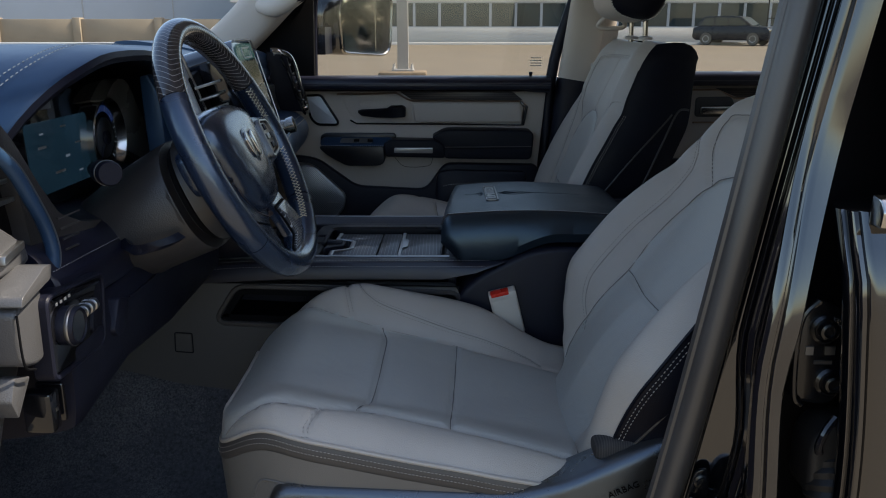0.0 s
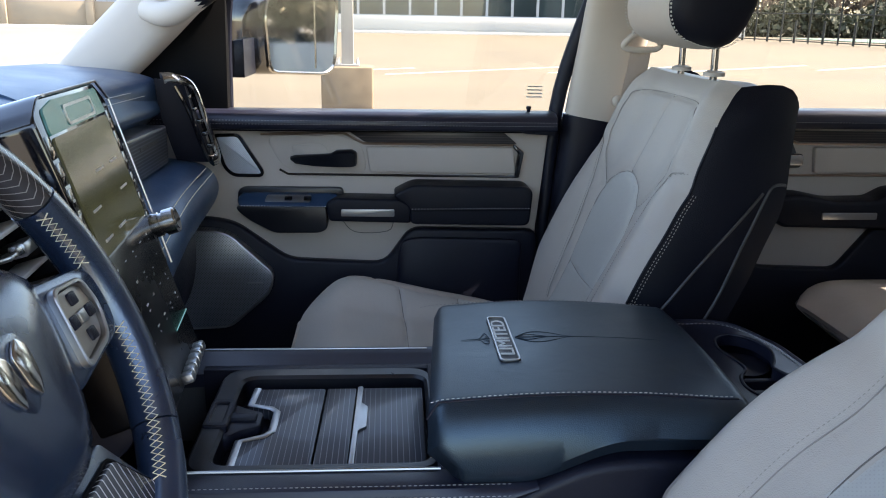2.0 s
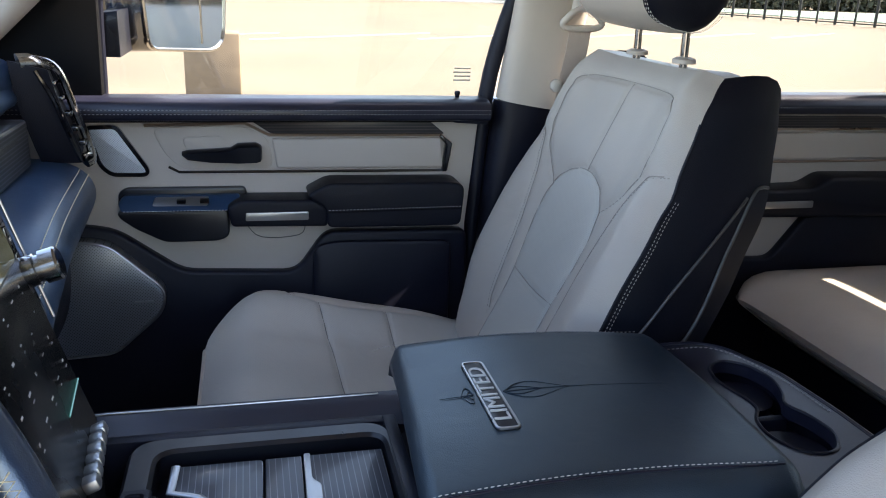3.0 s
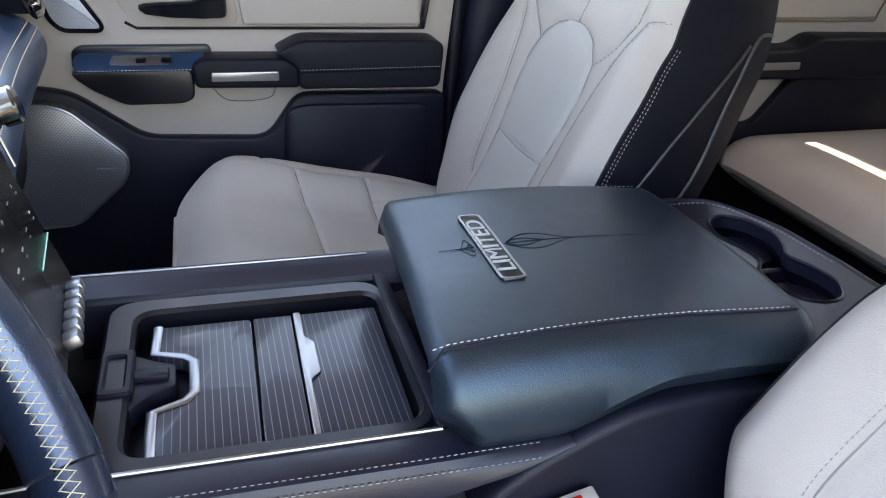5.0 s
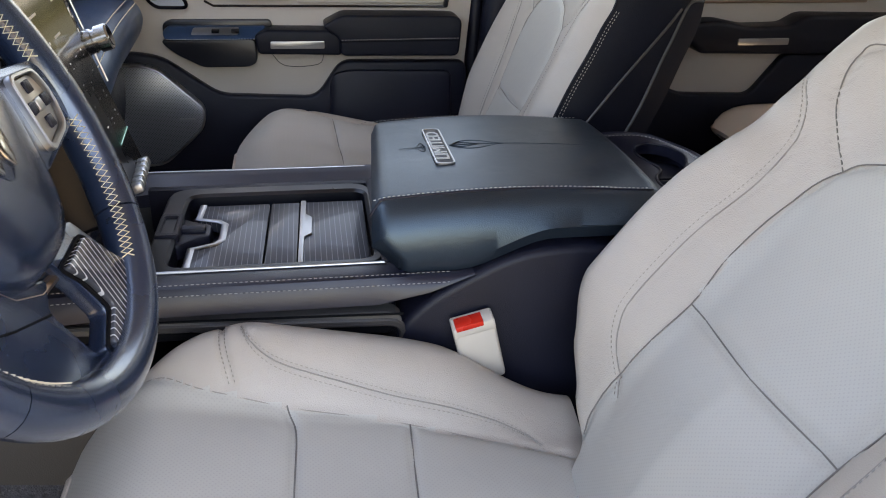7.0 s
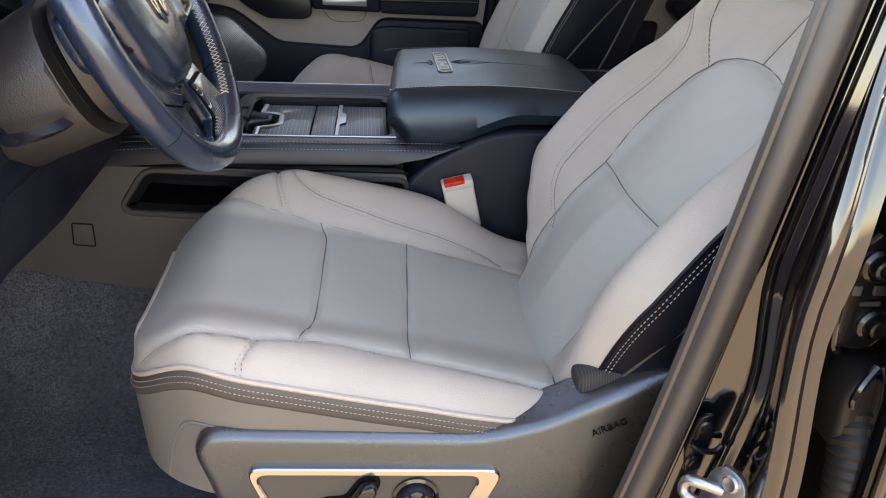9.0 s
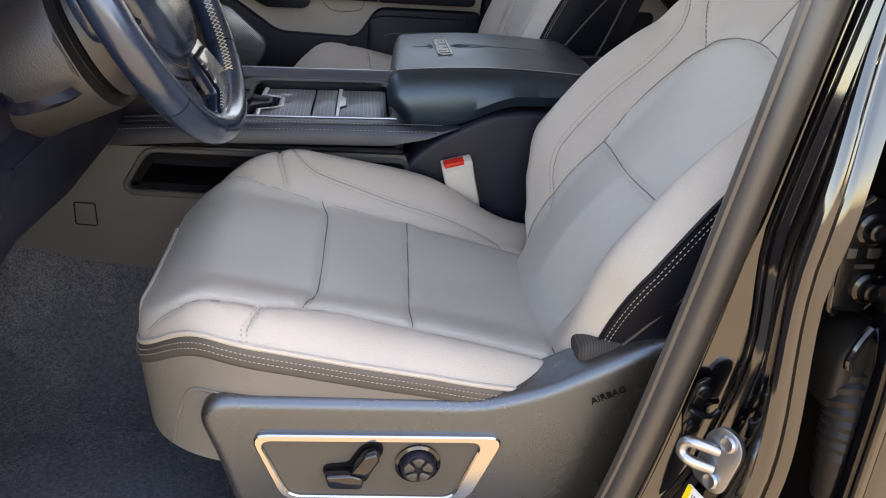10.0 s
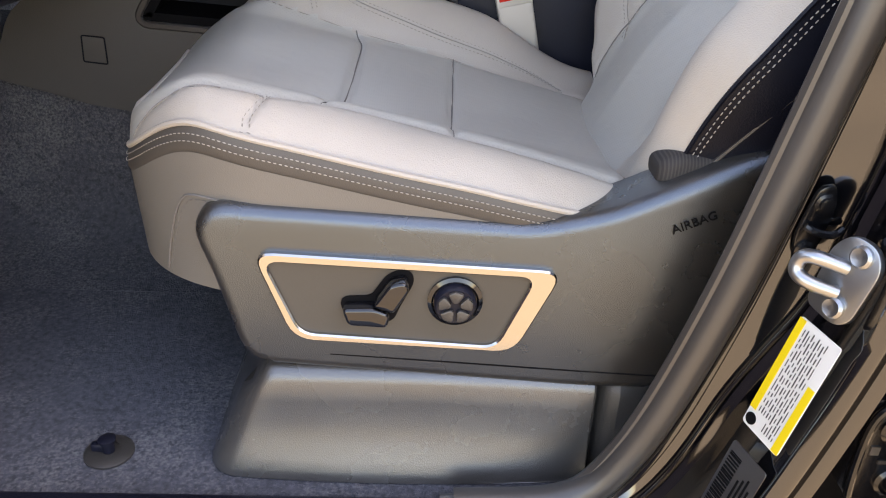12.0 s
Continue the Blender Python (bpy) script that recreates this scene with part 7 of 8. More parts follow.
# ---- passenger belt ----
sb = thing("seat_belt", (0.42, 2.38, 1.36), "beige seat belt with upper guide on the centre pillar", "seat belt")
part("webbing", loft([[p + Vector((-0.022, 0, 0)), p + Vector((0.022, 0.004, 0)), p + Vector((0.022, 0.006, 0)), p + Vector((-0.022, 0.002, 0))] for p in smooth_path([(0.474, 2.375, 1.512), (0.467, 2.372, 1.46), (0.456, 2.370, 1.40), (0.43, 2.372, 1.22)], 5)]), WEB, sb, "beige webbing")
part("belt_guide", tube(smooth_path([(0.434, 2.368, 1.514), (0.440, 2.364, 1.524), (0.454, 2.362, 1.536), (0.472, 2.362, 1.541), (0.490, 2.362, 1.536), (0.504, 2.364, 1.524), (0.510, 2.368, 1.514), (0.500, 2.370, 1.507), (0.472, 2.370, 1.505), (0.444, 2.370, 1.507)], 5, True), 0.0062, 10, True), CREAM, sb, "cream belt guide")
part("guide_anchor", loft([[Vector((0.472 + w * c, 2.372 + 0.010 * sn, z)) for c, sn in [(math.cos(a), math.sin(a)) for a in [math.pi * k / 6 for k in range(12)]]] for z, w in ((1.536, 0.022), (1.556, 0.020), (1.585, 0.016), (1.605, 0.012))]), CREAM, sb)
part("belt_stop", lathe([(0.010, 0), (0.012, 0.002), (0.012, 0.008), (0.008, 0.011)], (0.430, 2.372, 1.402), (0, -1, 0), 16), CREAM, sb)
part("guide_slot", rbox(0.452, 0.498, 2.388, 2.396, 1.570, 1.66, 0.004), PLASTIC, sb)
# grab handle on the far windscreen pillar
gh = thing("grab_handle", (-0.40, 2.33, 1.60), "light grab handle with dark grip on the pillar", "grab handle")
gpath = smooth_path([(-0.50, 2.335, 1.565), (-0.455, 2.30, 1.558), (-0.405, 2.285, 1.578), (-0.335, 2.275, 1.628), (-0.27, 2.27, 1.685)], 6)
part("handle_body", tube(gpath[:15], [0.020 + 0.003 * math.sin(i / 14 * 3.1) for i in range(15)], 14), PILLAR_TRIM, gh)
part("handle_grip", tube(gpath[13:], 0.0205, 14), LEATHER_BLACK, gh, "dark stitched grip")
part("grip_stitching", stitches([p + Vector((0.012, -0.017, 0)) for p in gpath[14:]], 0.007, 0.6, 0.001), WHITE_THREAD, gh)

# ---- door mirror ----
mir = thing("door_mirror", (-0.37, 2.62, 1.36), "black and chrome door mirror reflecting the lot", "mirror")
MM = Matrix.Translation((-0.262, 2.76, 1.512)) @ Matrix.Rotation(radians(-37), 4, "Z")
mo = rounded([(-0.150, -0.085), (-0.165, 0.055), (-0.13, 0.105), (0.12, 0.112), (0.150, 0.085), (0.135, -0.075), (0.10, -0.098)], 0.03, 4)
bm = prism(mo, "x", -0.11, 0.0, 0.03, 3)
bm.transform(MM)
part("housing", bm, PAINT, mir, "black mirror housing")
mg = rounded([(-0.104, -0.085), (-0.116, 0.055), (-0.092, 0.105), (0.12, 0.112), (0.150, 0.085), (0.135, -0.075), (0.10, -0.098)], 0.03, 4)
bm = ring_prism(mg, inset(mg, 0.008), "x", -0.006, 0.008, 0.003)
bm.transform(MM)
part("chrome_rim", bm, CHROME, mir, "chrome rim")
bm = prism(inset(mg, 0.007), "x", -0.004, 0.0035, 0.0)
bm.transform(MM)
part("mirror_glass", bm, MIRROR, mir, "mirror glass", smooth=0)
bm = rbox(0.0038, 0.0052, 0.058, 0.061, -0.078, 0.085, 0.0)
bm.transform(MM)
part("spot_divider", bm, CHROME, mir)
part("mirror_arm", loft([[Vector((x, y, z)) for x, z in ((-0.42, 1.43), (-0.35, 1.43), (-0.35, 1.51), (-0.42, 1.50))] for y in (2.50, 2.60, 2.70)]), PLASTIC, mir)

# ---- near side door opening: centre pillar, striker, seals ----
bp = thing("trim_pillar_b_near", (0.30, 0.80, 0.62), "glossy black centre pillar of the open doorway with rubber seal", "pillar", kind="structure")


def seal_path(dx, dy):
    return smooth_path([(0.02 + dx, 0.842 + dy, 0.660), (0.130 + dx, 0.842 + dy, 0.672), (0.186 + dx, 0.842 + dy, 0.735), (0.232 + dx, 0.838 + dy, 0.88), (0.272 + dx, 0.832 + dy, 1.08), (0.318 + dx, 0.826 + dy, 1.36), (0.362 + dx, 0.835 + dy, 1.62), (0.39 + dx, 0.85 + dy, 1.82)], 10)


part("rubber_seal", tube(seal_path(0.004, 0.0), 0.0165, 14), RUBBER, bp, "grey-brown rubber door seal")
part("seal_lip", tube(seal_path(-0.010, 0.004), 0.0075, 8), RUBBER, bp)


def pillar_depth(z):
    return 0.105 - 0.025 * smoothstep(0.98, 1.2, z) - 0.035 * smoothstep(1.2, 1.42, z)


def pillar_flare(z):
    return 0.032 * (1 - smoothstep(0.95, 1.22, z)) + 0.004


def flange_width(z):
    return 0.010 + 0.026 * smoothstep(0.80, 0.95, z) * (1 - smoothstep(1.04, 1.20, z)) + 0.004 * (1 - smoothstep(0.8, 0.9, z))


def cover_width(z):
    return 0.010 + 0.005 * smoothstep(1.15, 1.22, z) + 0.005 * smoothstep(1.25, 1.40, z)


def pillar_skin(profile, name, material, label=""):
    """Skins a plan profile, given for each height, up the leaning pillar."""
    rings = []
    for p in seal_path(0, 0)[12:]:
        D, F, G, C = pillar_depth(p.z), pillar_flare(p.z), flange_width(p.z), cover_width(p.z)
        rings.append([Vector((p.x + dx, 0.815 + dy, p.z)) for dx, dy in profile(D, F, G, C)])
    return part(name, loft(rings, closed=False), material, bp, label)


pillar_skin(lambda D, F, G, C: [(0.014, 0.028), (0.017, 0.014), (0.0185, 0.011), (0.0205, 0.0095), (0.0222, 0.0100), (0.0232, 0.0135), (0.0242, 0.0145), (0.0242 + (G - 0.008) * 0.96, 0.0145 - 0.30 * G), (0.0260 + G - 0.008, 0.0135 - 0.30 * G), (0.0268 + G - 0.008, 0.0060 - 0.24 * G), (0.0285 + G - 0.008, 0.0045 - 0.26 * G), (0.031 + G - 0.008, 0.0050 - 0.28 * G), (0.032 + G - 0.008, 0.0070 - 0.28 * G), (0.0335 + G - 0.008, 0.0030 - 0.26 * G), (0.036 + G - 0.008, 0.0010 - 0.26 * G), (0.0385 + G - 0.008, -0.003 - 0.26 * G)], "pillar_flange", PAINT, "glossy black flange with two rolled beads")
pillar_skin(lambda D, F, G, C: [(0.0305 + G, -0.003 - 0.26 * G), (0.030 + G * 0.8 + F * 0.15, -D * 0.2), (0.022 + G * 0.4 + F * 0.4, -D * 0.5), (0.014 + G * 0.1 + F * 0.75, -D * 0.8), (0.012 + F * 0.92, -D * 0.93), (0.0145 + F, -D * 0.985), (0.0175 + F, -D), (0.0205 + F, -D * 0.995), (0.0225 + F, -D * 0.96), (0.0245 + F, -D * 0.96), (0.026 + F, -D * 0.99)], "pillar_face", PAINT, "glossy black painted pillar face")
pillar_skin(lambda D, F, G, C: [(0.026 + F, -D * 0.99), (0.028 + F, -D - 0.001), (0.031 + F, -D - 0.002), (0.026 + F + C, -D - 0.003), (0.029 + F + C, -D + 0.001), (0.031 + F + C, -D + 0.006), (0.034 + F + C, -0.02), (0.038 + F + C, -0.008)], "pillar_cover", PAINT, "gloss black outer pillar cover")
# Recess coloured flat black in place of paint, for the shade inside it.
pillar_skin(lambda D, F, G, C: [(0.038 + F + C, -0.008), (0.050 + F + C, 0.006), (0.16, 0.02), (0.30, 0.02)], "hinge_recess", mat("recess_shade_black", (0.004, 0.004, 0.005), 0.6, grain=120, bump=0.3, spec=0.12), "hinge recess blackened for its shade")
part("inner_trim", prism(rounded([(0.26, 0.66), (0.33, 1.10), (0.42, 1.84), (0.56, 1.84), (0.52, 0.66)], 0.03), "y", 0.862, 0.90, 0.01), TAUPE, bp)
# the open front door stands beyond the windscreen pillar
near_door = thing("door_open", (-1.02, 0.25, 0.60), "black front door swung wide open beside the dashboard", "door", kind="structure")
part("door_lining", prism(rounded([(-0.30, 0.60), (-0.30, 1.33), (0.70, 1.38), (0.76, 1.20), (0.74, 0.60)], 0.06, 4), "x", -1.06, -0.98, 0.02), PLASTIC, near_door, "black grained door lining")
part("door_skin", prism(rounded([(-0.32, 0.54), (-0.32, 1.34), (0.72, 1.39), (0.78, 1.20), (0.76, 0.54)], 0.06, 4), "x", -1.16, -1.062, 0.02), PAINT, near_door, "glossy black outer skin")
# striker
stk = thing("door_striker", (0.29, 0.745, 0.97), "zinc steel door striker bolted to the pillar", "striker")
SM = Matrix.Translation((0.2835, 0.748, 0.984)) @ Matrix.Scale(0.85, 4) @ Matrix.Rotation(radians(12), 4, "Y") @ Matrix.Rotation(radians(-62), 4, "Z")
bm = prism(rounded([(-0.022, -0.036), (-0.024, 0.020), (-0.012, 0.038), (0.012, 0.038), (0.024, 0.022), (0.022, -0.030), (0.010, -0.040)], 0.010, 4), "y", -0.004, 0.004, 0.0015)
bm.transform(SM)
part("striker_plate", bm, ZINC, stk)
loop = smooth_path([(-0.002, -0.004, 0.010), (-0.020, -0.020, 0.010), (-0.030, -0.024, 0.006), (-0.033, -0.024, -0.002), (-0.030, -0.024, -0.010), (-0.018, -0.020, -0.013), (0.0, -0.004, -0.013)], 6)
part("striker_loop", tube([SM @ p for p in loop], 0.0055, 12), ZINC, stk)
for z in (0.025, -0.025):
    b = part("striker_bolt", lathe([(0.0085, 0), (0.0085, 0.003), (0.0065, 0.005), (0.003, 0.004), (0.001, 0.004)], SM @ Vector((0.004, -0.004, z)), SM.to_3x3() @ Vector((0, -1, 0)), 16), ZINC, stk)

# labels on the pillar, low down, facing forward
LM = Matrix.Translation((0.2625, 0.742, 0.892)) @ Matrix.Rotation(radians(12.5), 4, "Y") @ Matrix.Rotation(radians(-71), 4, "Z")


def on_label(bm):
    bm.transform(LM)
    return bm


lab = part("tyre_label", on_label(prism(rounded([(-0.021, -0.052), (-0.021, 0.052), (0.021, 0.052), (0.021, -0.052)], 0.003, 3), "y", -0.0005, 0.0005, 0.0)), PAPER)
tagged(lab, "white printed label with yellow bands on the pillar", "label")
for x0, x1, z0, z1 in ((-0.0208, -0.0145, -0.036, 0.051), (0.0140, 0.0206, -0.051, 0.012)):
    part("yellow_band", on_label(rbox(x0, x1, -0.0012, -0.0004, z0, z1, 0.0)), YELLOW, lab, "yellow band")
rngl = random.Random(8)
for k in range(9):
    z0 = -0.034 if k < 4 else -0.046
    while z0 < 0.044:
        z1 = min(z0 + rngl.uniform(0.003, 0.011), 0.047)
        part("print_block", on_label(rbox(-0.0120 + 0.0028 * k, -0.0114 + 0.0028 * k + 0.0003 * (k % 2), -0.0010, -0.0004, z0, z1, 0.0)), SHIELD, lab)
        z0 = z1 + rngl.uniform(0.0012, 0.004)
part("label_symbol", on_label(prism([(-0.0145 + 0.0052 * math.cos(0.35 * k), -0.0445 + 0.0052 * math.sin(0.35 * k)) for k in range(18)], "y", -0.0012, -0.0004, 0.0)), BLACK, lab)
LM = LM @ Matrix.Translation((0.002, 0.0, -0.125))
lab2 = part("barcode_label", on_label(prism(rounded([(-0.020, -0.045), (-0.020, 0.055), (0.020, 0.055), (0.020, -0.045)], 0.003, 3), "y", -0.0005, 0.0005, 0.0)), ZINC)
tagged(lab2, "silver barcode label on the pillar", "label")
rngb = random.Random(3)
zz = 0.0
while zz < 0.055:
    wdt = rngb.uniform(0.0006, 0.0022)
    part("bar", on_label(rbox(-0.017, -0.004, -0.0011, -0.0004, -0.01 + zz, -0.01 + zz + wdt, 0.0)), BLACK, lab2)
    zz += wdt + rngb.uniform(0.0007, 0.002)
for k in range(4):
    part("print_block", on_label(rbox(0.001 + 0.0042 * k, 0.0028 + 0.0042 * k, -0.0011, -0.0004, -0.03, 0.03 + 0.004 * (k % 3), 0.0)), BLACK, lab2)

# switch bracket beside the seal
brk = part("latch_bracket", prism(rounded([(0.276, 0.958), (0.272, 0.985), (0.281, 1.026), (0.294, 1.030), (0.299, 1.010), (0.290, 0.962)], 0.007, 4), "y", 0.8125, 0.8175, 0.0015), HINGE)
tagged(brk, "small black bracket with two bolts beside the seal", "bracket")
for x, z in ((0.288, 1.014), (0.282, 0.973)):
    part("bracket_bolt", lathe([(0.0085, 0), (0.0085, 0.002), (0.006, 0.003), (0.006, 0.006), (0.004, 0.0065), (0.001, 0.0065)], (x, 0.8125, z), (0, -1, 0), 16), HINGE, brk)
part("bracket_clip", tube(smooth_path([(0.276, 0.809, 0.996), (0.284, 0.806, 0.992), (0.298, 0.806, 0.990), (0.306, 0.809, 0.994)], 4), 0.0032, 8), HINGE, brk)

# ---- closed rear door on the near side, hung on the pillar ----
nd = thing("door_rear_near", (0.45, 0.72, 0.60), "closed glossy black rear door with rolled front edge", "door", kind="structure")


def door_y(z):
    return 0.700 + 0.045 * smoothstep(0.70, 0.50, z) + 0.030 * smoothstep(1.26, 1.36, z)


HEM = [(0.016, 0.060), (0.008, 0.040), (0.001, 0.026), (0.0, 0.018), (0.002, 0.012), (0.005, 0.012), (0.006, 0.006), (0.009, 0.002), (0.013, 0.002), (0.015, 0.006), (0.018, 0.002), (0.023, 0.0), (0.06, -0.002), (0.35, -0.006), (0.80, -0.004), (0.80, 0.060)]
part("door_skin", loft([[Vector((0.388 - 0.050 * smoothstep(1.05, 1.38, z) * 0.45 + dx, door_y(z) + dy, z)) for dx, dy in HEM] for z in [0.50 + 0.03 * k for k in range(29)]]), PAINT, nd, "gloss black door skin")
part("belt_strip", prism(rounded([(0.700, 1.330), (0.698, 1.346), (0.706, 1.356), (0.722, 1.358), (0.722, 1.330)], 0.004), "x", 0.386, 1.16, 0.002), CHROME, nd, "chrome belt strip")
part("window_pane", loft([[Vector((x, y, z)) for x, y in ((0.42, y0), (1.14, y0), (1.14, y0 + 0.006), (0.42, y0 + 0.006))] for z, y0 in ((1.345, 0.735), (1.60, 0.785), (1.82, 0.860))]), PRIVACY, nd, "dark privacy glass", smooth=0)
for zc in (1.182, 0.800):
    hg = part("hinge", prism(rounded([(0.358, zc - 0.050), (0.352, zc - 0.010), (0.350, zc + 0.046), (0.372, zc + 0.062), (0.402, zc + 0.050), (0.414, zc - 0.030), (0.398, zc - 0.056)], 0.010, 4), "y", 0.770, 0.812, 0.004), HINGE, nd, "black painted hinge")
    part("hinge_rib", tube(smooth_path([(0.372, 0.766, zc + 0.060), (0.357, 0.764, zc + 0.044), (0.354, 0.764, zc + 0.010), (0.357, 0.764, zc - 0.040), (0.366, 0.766, zc - 0.052)], 6), 0.0035, 8), HINGE, hg)
    for bx, dz in ((0.383, 0.029), (0.394, -0.028)):
        part("hinge_bolt", lathe([(0.0155, 0), (0.0155, 0.003), (0.0125, 0.0055), (0.011, 0.004), (0.0095, 0.004), (0.0085, 0.011), (0.006, 0.012), (0.005, 0.009), (0.001, 0.009)], (bx, 0.770, zc + dz), (0, -1, 0), 20), HINGE, hg)
    for bx, w in ((0.366, 0.008), (0.386, 0.010)):
        part("hinge_print", rbox(bx, bx + w, 0.7685, 0.770, zc + 0.001, zc + 0.010, 0.0), ZINC, hg)
    part("hinge_print", rbox(0.376, 0.394, 0.7685, 0.770, zc - 0.009, zc - 0.005, 0.0), SHIELD, hg)
BOOT = mat("black_boot_rubber", (0.016, 0.014, 0.013), 0.5, grain=300, bump=0.2, spec=0.4)
bt = part("wiring_boot", tube(smooth_path([(0.402, 0.775, 1.075), (0.402, 0.755, 1.040), (0.404, 0.748, 1.00), (0.410, 0.745, 0.94)], 8), [0.024 + 0.0028 * (k % 2) for k in range(25)], 18), BOOT, nd, "ribbed black rubber wiring boot")
part("boot_collar", prism(rounded([(0.376, 1.030), (0.374, 1.095), (0.390, 1.115), (0.425, 1.115), (0.425, 1.030)], 0.014, 4), "y", 0.748, 0.800, 0.008, 3), BOOT, bt)
part("boot_clip", tube(smooth_path([(0.396, 0.750, 1.123), (0.386, 0.746, 1.112), (0.380, 0.745, 1.095), (0.381, 0.745, 1.086)], 4), 0.0042, 8), GLOSS, bt)
part("recess_plug", lathe([(0.006, 0), (0.006, 0.003), (0.001, 0.004)], (0.343, 0.778, 1.225), (-0.3, -1, 0), 14), ZINC, nd)
# ---- outdoors ----
def grounded(name, x, y, label, category, group=""):
    return thing(name, (x, y, lot_z(y)), label, category, group)


FACADE = mat("pale_precast_panels", (0.62, 0.60, 0.56), 0.85, grain=4, bump=0.2, vary=0.06, patch=0.3)
BLUEWALL = mat("grey_blue_cladding", (0.40, 0.43, 0.46), 0.6, grain=3, bump=0.1, vary=0.06, patch=0.2)
DARKGLASS = mat("dark_window_glass", (0.03, 0.045, 0.05), 0.08, vary=0.3, patch=0.5)
WALLC = mat("cream_parapet", (0.28, 0.225, 0.155), 0.85, grain=5, bump=0.3, vary=0.1, patch=0.6)
BLOCK = mat("worn_tan_concrete", (0.22, 0.165, 0.11), 0.85, grain=14, bump=0.5, vary=0.25, patch=4)
POLE = mat("grey_painted_pole", (0.36, 0.35, 0.33), 0.5, grain=40, bump=0.1)
FENCE = mat("black_fence_steel", (0.012, 0.013, 0.012), 0.5)
BARK = mat("bare_woods", (0.15, 0.115, 0.085), 0.9, grain=30, bump=0.5, vary=0.4, patch=2)
HEDGE = mat("evergreen_leaves", (0.052, 0.056, 0.032), 0.7, vary=0.4, patch=3)
LINE = mat("white_lot_paint", (0.72, 0.68, 0.60), 0.8, vary=0.15, patch=2)

BY = 56.0
b0 = lot_z(BY)
office = grounded("office_building", 2, BY, "long pale office building with a ribbon of dark windows", "building")
part("lower_wall", rbox(-14, 24, BY, BY + 14, b0 - 0.1, b0 + 1.02, 0.02), FACADE, office)
part("upper_wall", rbox(-14, 24, BY, BY + 14, b0 + 2.62, b0 + 8.0, 0.02), FACADE, office)
part("recess_wall", rbox(-13.8, 23.8, BY + 0.35, BY + 13.8, b0 + 1.0, b0 + 2.7, 0.0), BLUEWALL, office)
for k in range(22):
    w = part("window", rbox(-13.6 + 1.68 * k, -12.05 + 1.68 * k, BY + 0.12, BY + 0.16, b0 + 1.06, b0 + 2.58, 0.0), DARKGLASS, office)
    part("window_frame", ring_prism([(-13.66 + 1.68 * k, b0 + 1.02), (-13.66 + 1.68 * k, b0 + 2.62), (-11.99 + 1.68 * k, b0 + 2.62), (-11.99 + 1.68 * k, b0 + 1.02)], [(-13.58 + 1.68 * k, b0 + 1.08), (-13.58 + 1.68 * k, b0 + 2.56), (-12.07 + 1.68 * k, b0 + 2.56), (-12.07 + 1.68 * k, b0 + 1.08)], "y", BY + 0.06, BY + 0.14, 0.0), BLUEWALL, w)
for k in range(7):
    part("pier", rbox(24.0, 24.15, BY + 0.5 + 1.9 * k, BY + 1.2 + 1.9 * k, b0, b0 + 8.0, 0.01), BLUEWALL, office)
kerb = part("kerb", rbox(-40, 22, BY - 3.4, BY - 3.1, lot_z(BY - 3.3) - 0.1, lot_z(BY - 3.3) + 0.15, 0.02), FACADE)
tagged(kerb, "concrete kerb along the lot edge", "kerb", kind="structure")

parapet = grounded("parapet_wall", -30, 50, "long low cream concrete wall with pilasters", "wall")
d0 = Vector((-60.0, 52.0, 0))
for k in range(9):
    x = -62 + 5.4 * k
    part("wall_panel", rbox(x, x + 5.36, 56.0, 56.4, lot_z(56) - 0.1, lot_z(56) + 1.55, 0.02), WALLC, parapet)
    part("pilaster", rbox(x - 0.25, x + 0.25, 55.8, 56.5, lot_z(56) - 0.1, lot_z(56) + 1.65, 0.02), WALLC, parapet)
annex = grounded("annex_building", -40, 66, "tall grey-blue clad building behind the low wall", "building")
part("wall", rbox(-75, -15.5, 66, 80, lot_z(66) - 0.2, 12, 0.02), BLUEWALL, annex)
for k in range(8):
    part("panel_joint", rbox(-70 + 7 * k, -69.9 + 7 * k, 65.96, 66.02, lot_z(66), 12, 0.0), POLE, annex)
part("door", rbox(-38.0, -36.9, 65.9, 66.05, lot_z(66), lot_z(66) + 3.3, 0.02), DARKGLASS, annex)

# lamp pole on its concrete block
PX, PY = -0.51, 10.7
lamp = grounded("lamp_pole", PX, PY, "square steel lamp pole bolted on a tall concrete block", "lamp post")
g = lot_z(PY)
part("concrete_block", rbox(PX - 0.30, PX + 0.30, PY - 0.30, PY + 0.30, g - 0.05, g + 0.87, 0.025), BLOCK, lamp, "worn tan concrete footing")
part("pole", rbox(PX - 0.07, PX + 0.07, PY - 0.07, PY + 0.07, g + 0.89, g + 7.5, 0.010), POLE, lamp)
part("foot_plate", rbox(PX - 0.14, PX + 0.14, PY - 0.14, PY + 0.14, g + 0.87, g + 0.893, 0.004), POLE, lamp)
for sx in (-1, 1):
    for sy in (-1, 1):
        part("bolt", lathe([(0.017, 0), (0.017, 0.03), (0.010, 0.04), (0.010, 0.07)], (PX + sx * 0.115, PY + sy * 0.115, g + 0.89), (0, 0, 1), 8), POLE, lamp)

# parked car
CARPAINT = mat("dark_blue_car_paint", (0.008, 0.012, 0.022), 0.30, spec=0.4, vary=0.1)


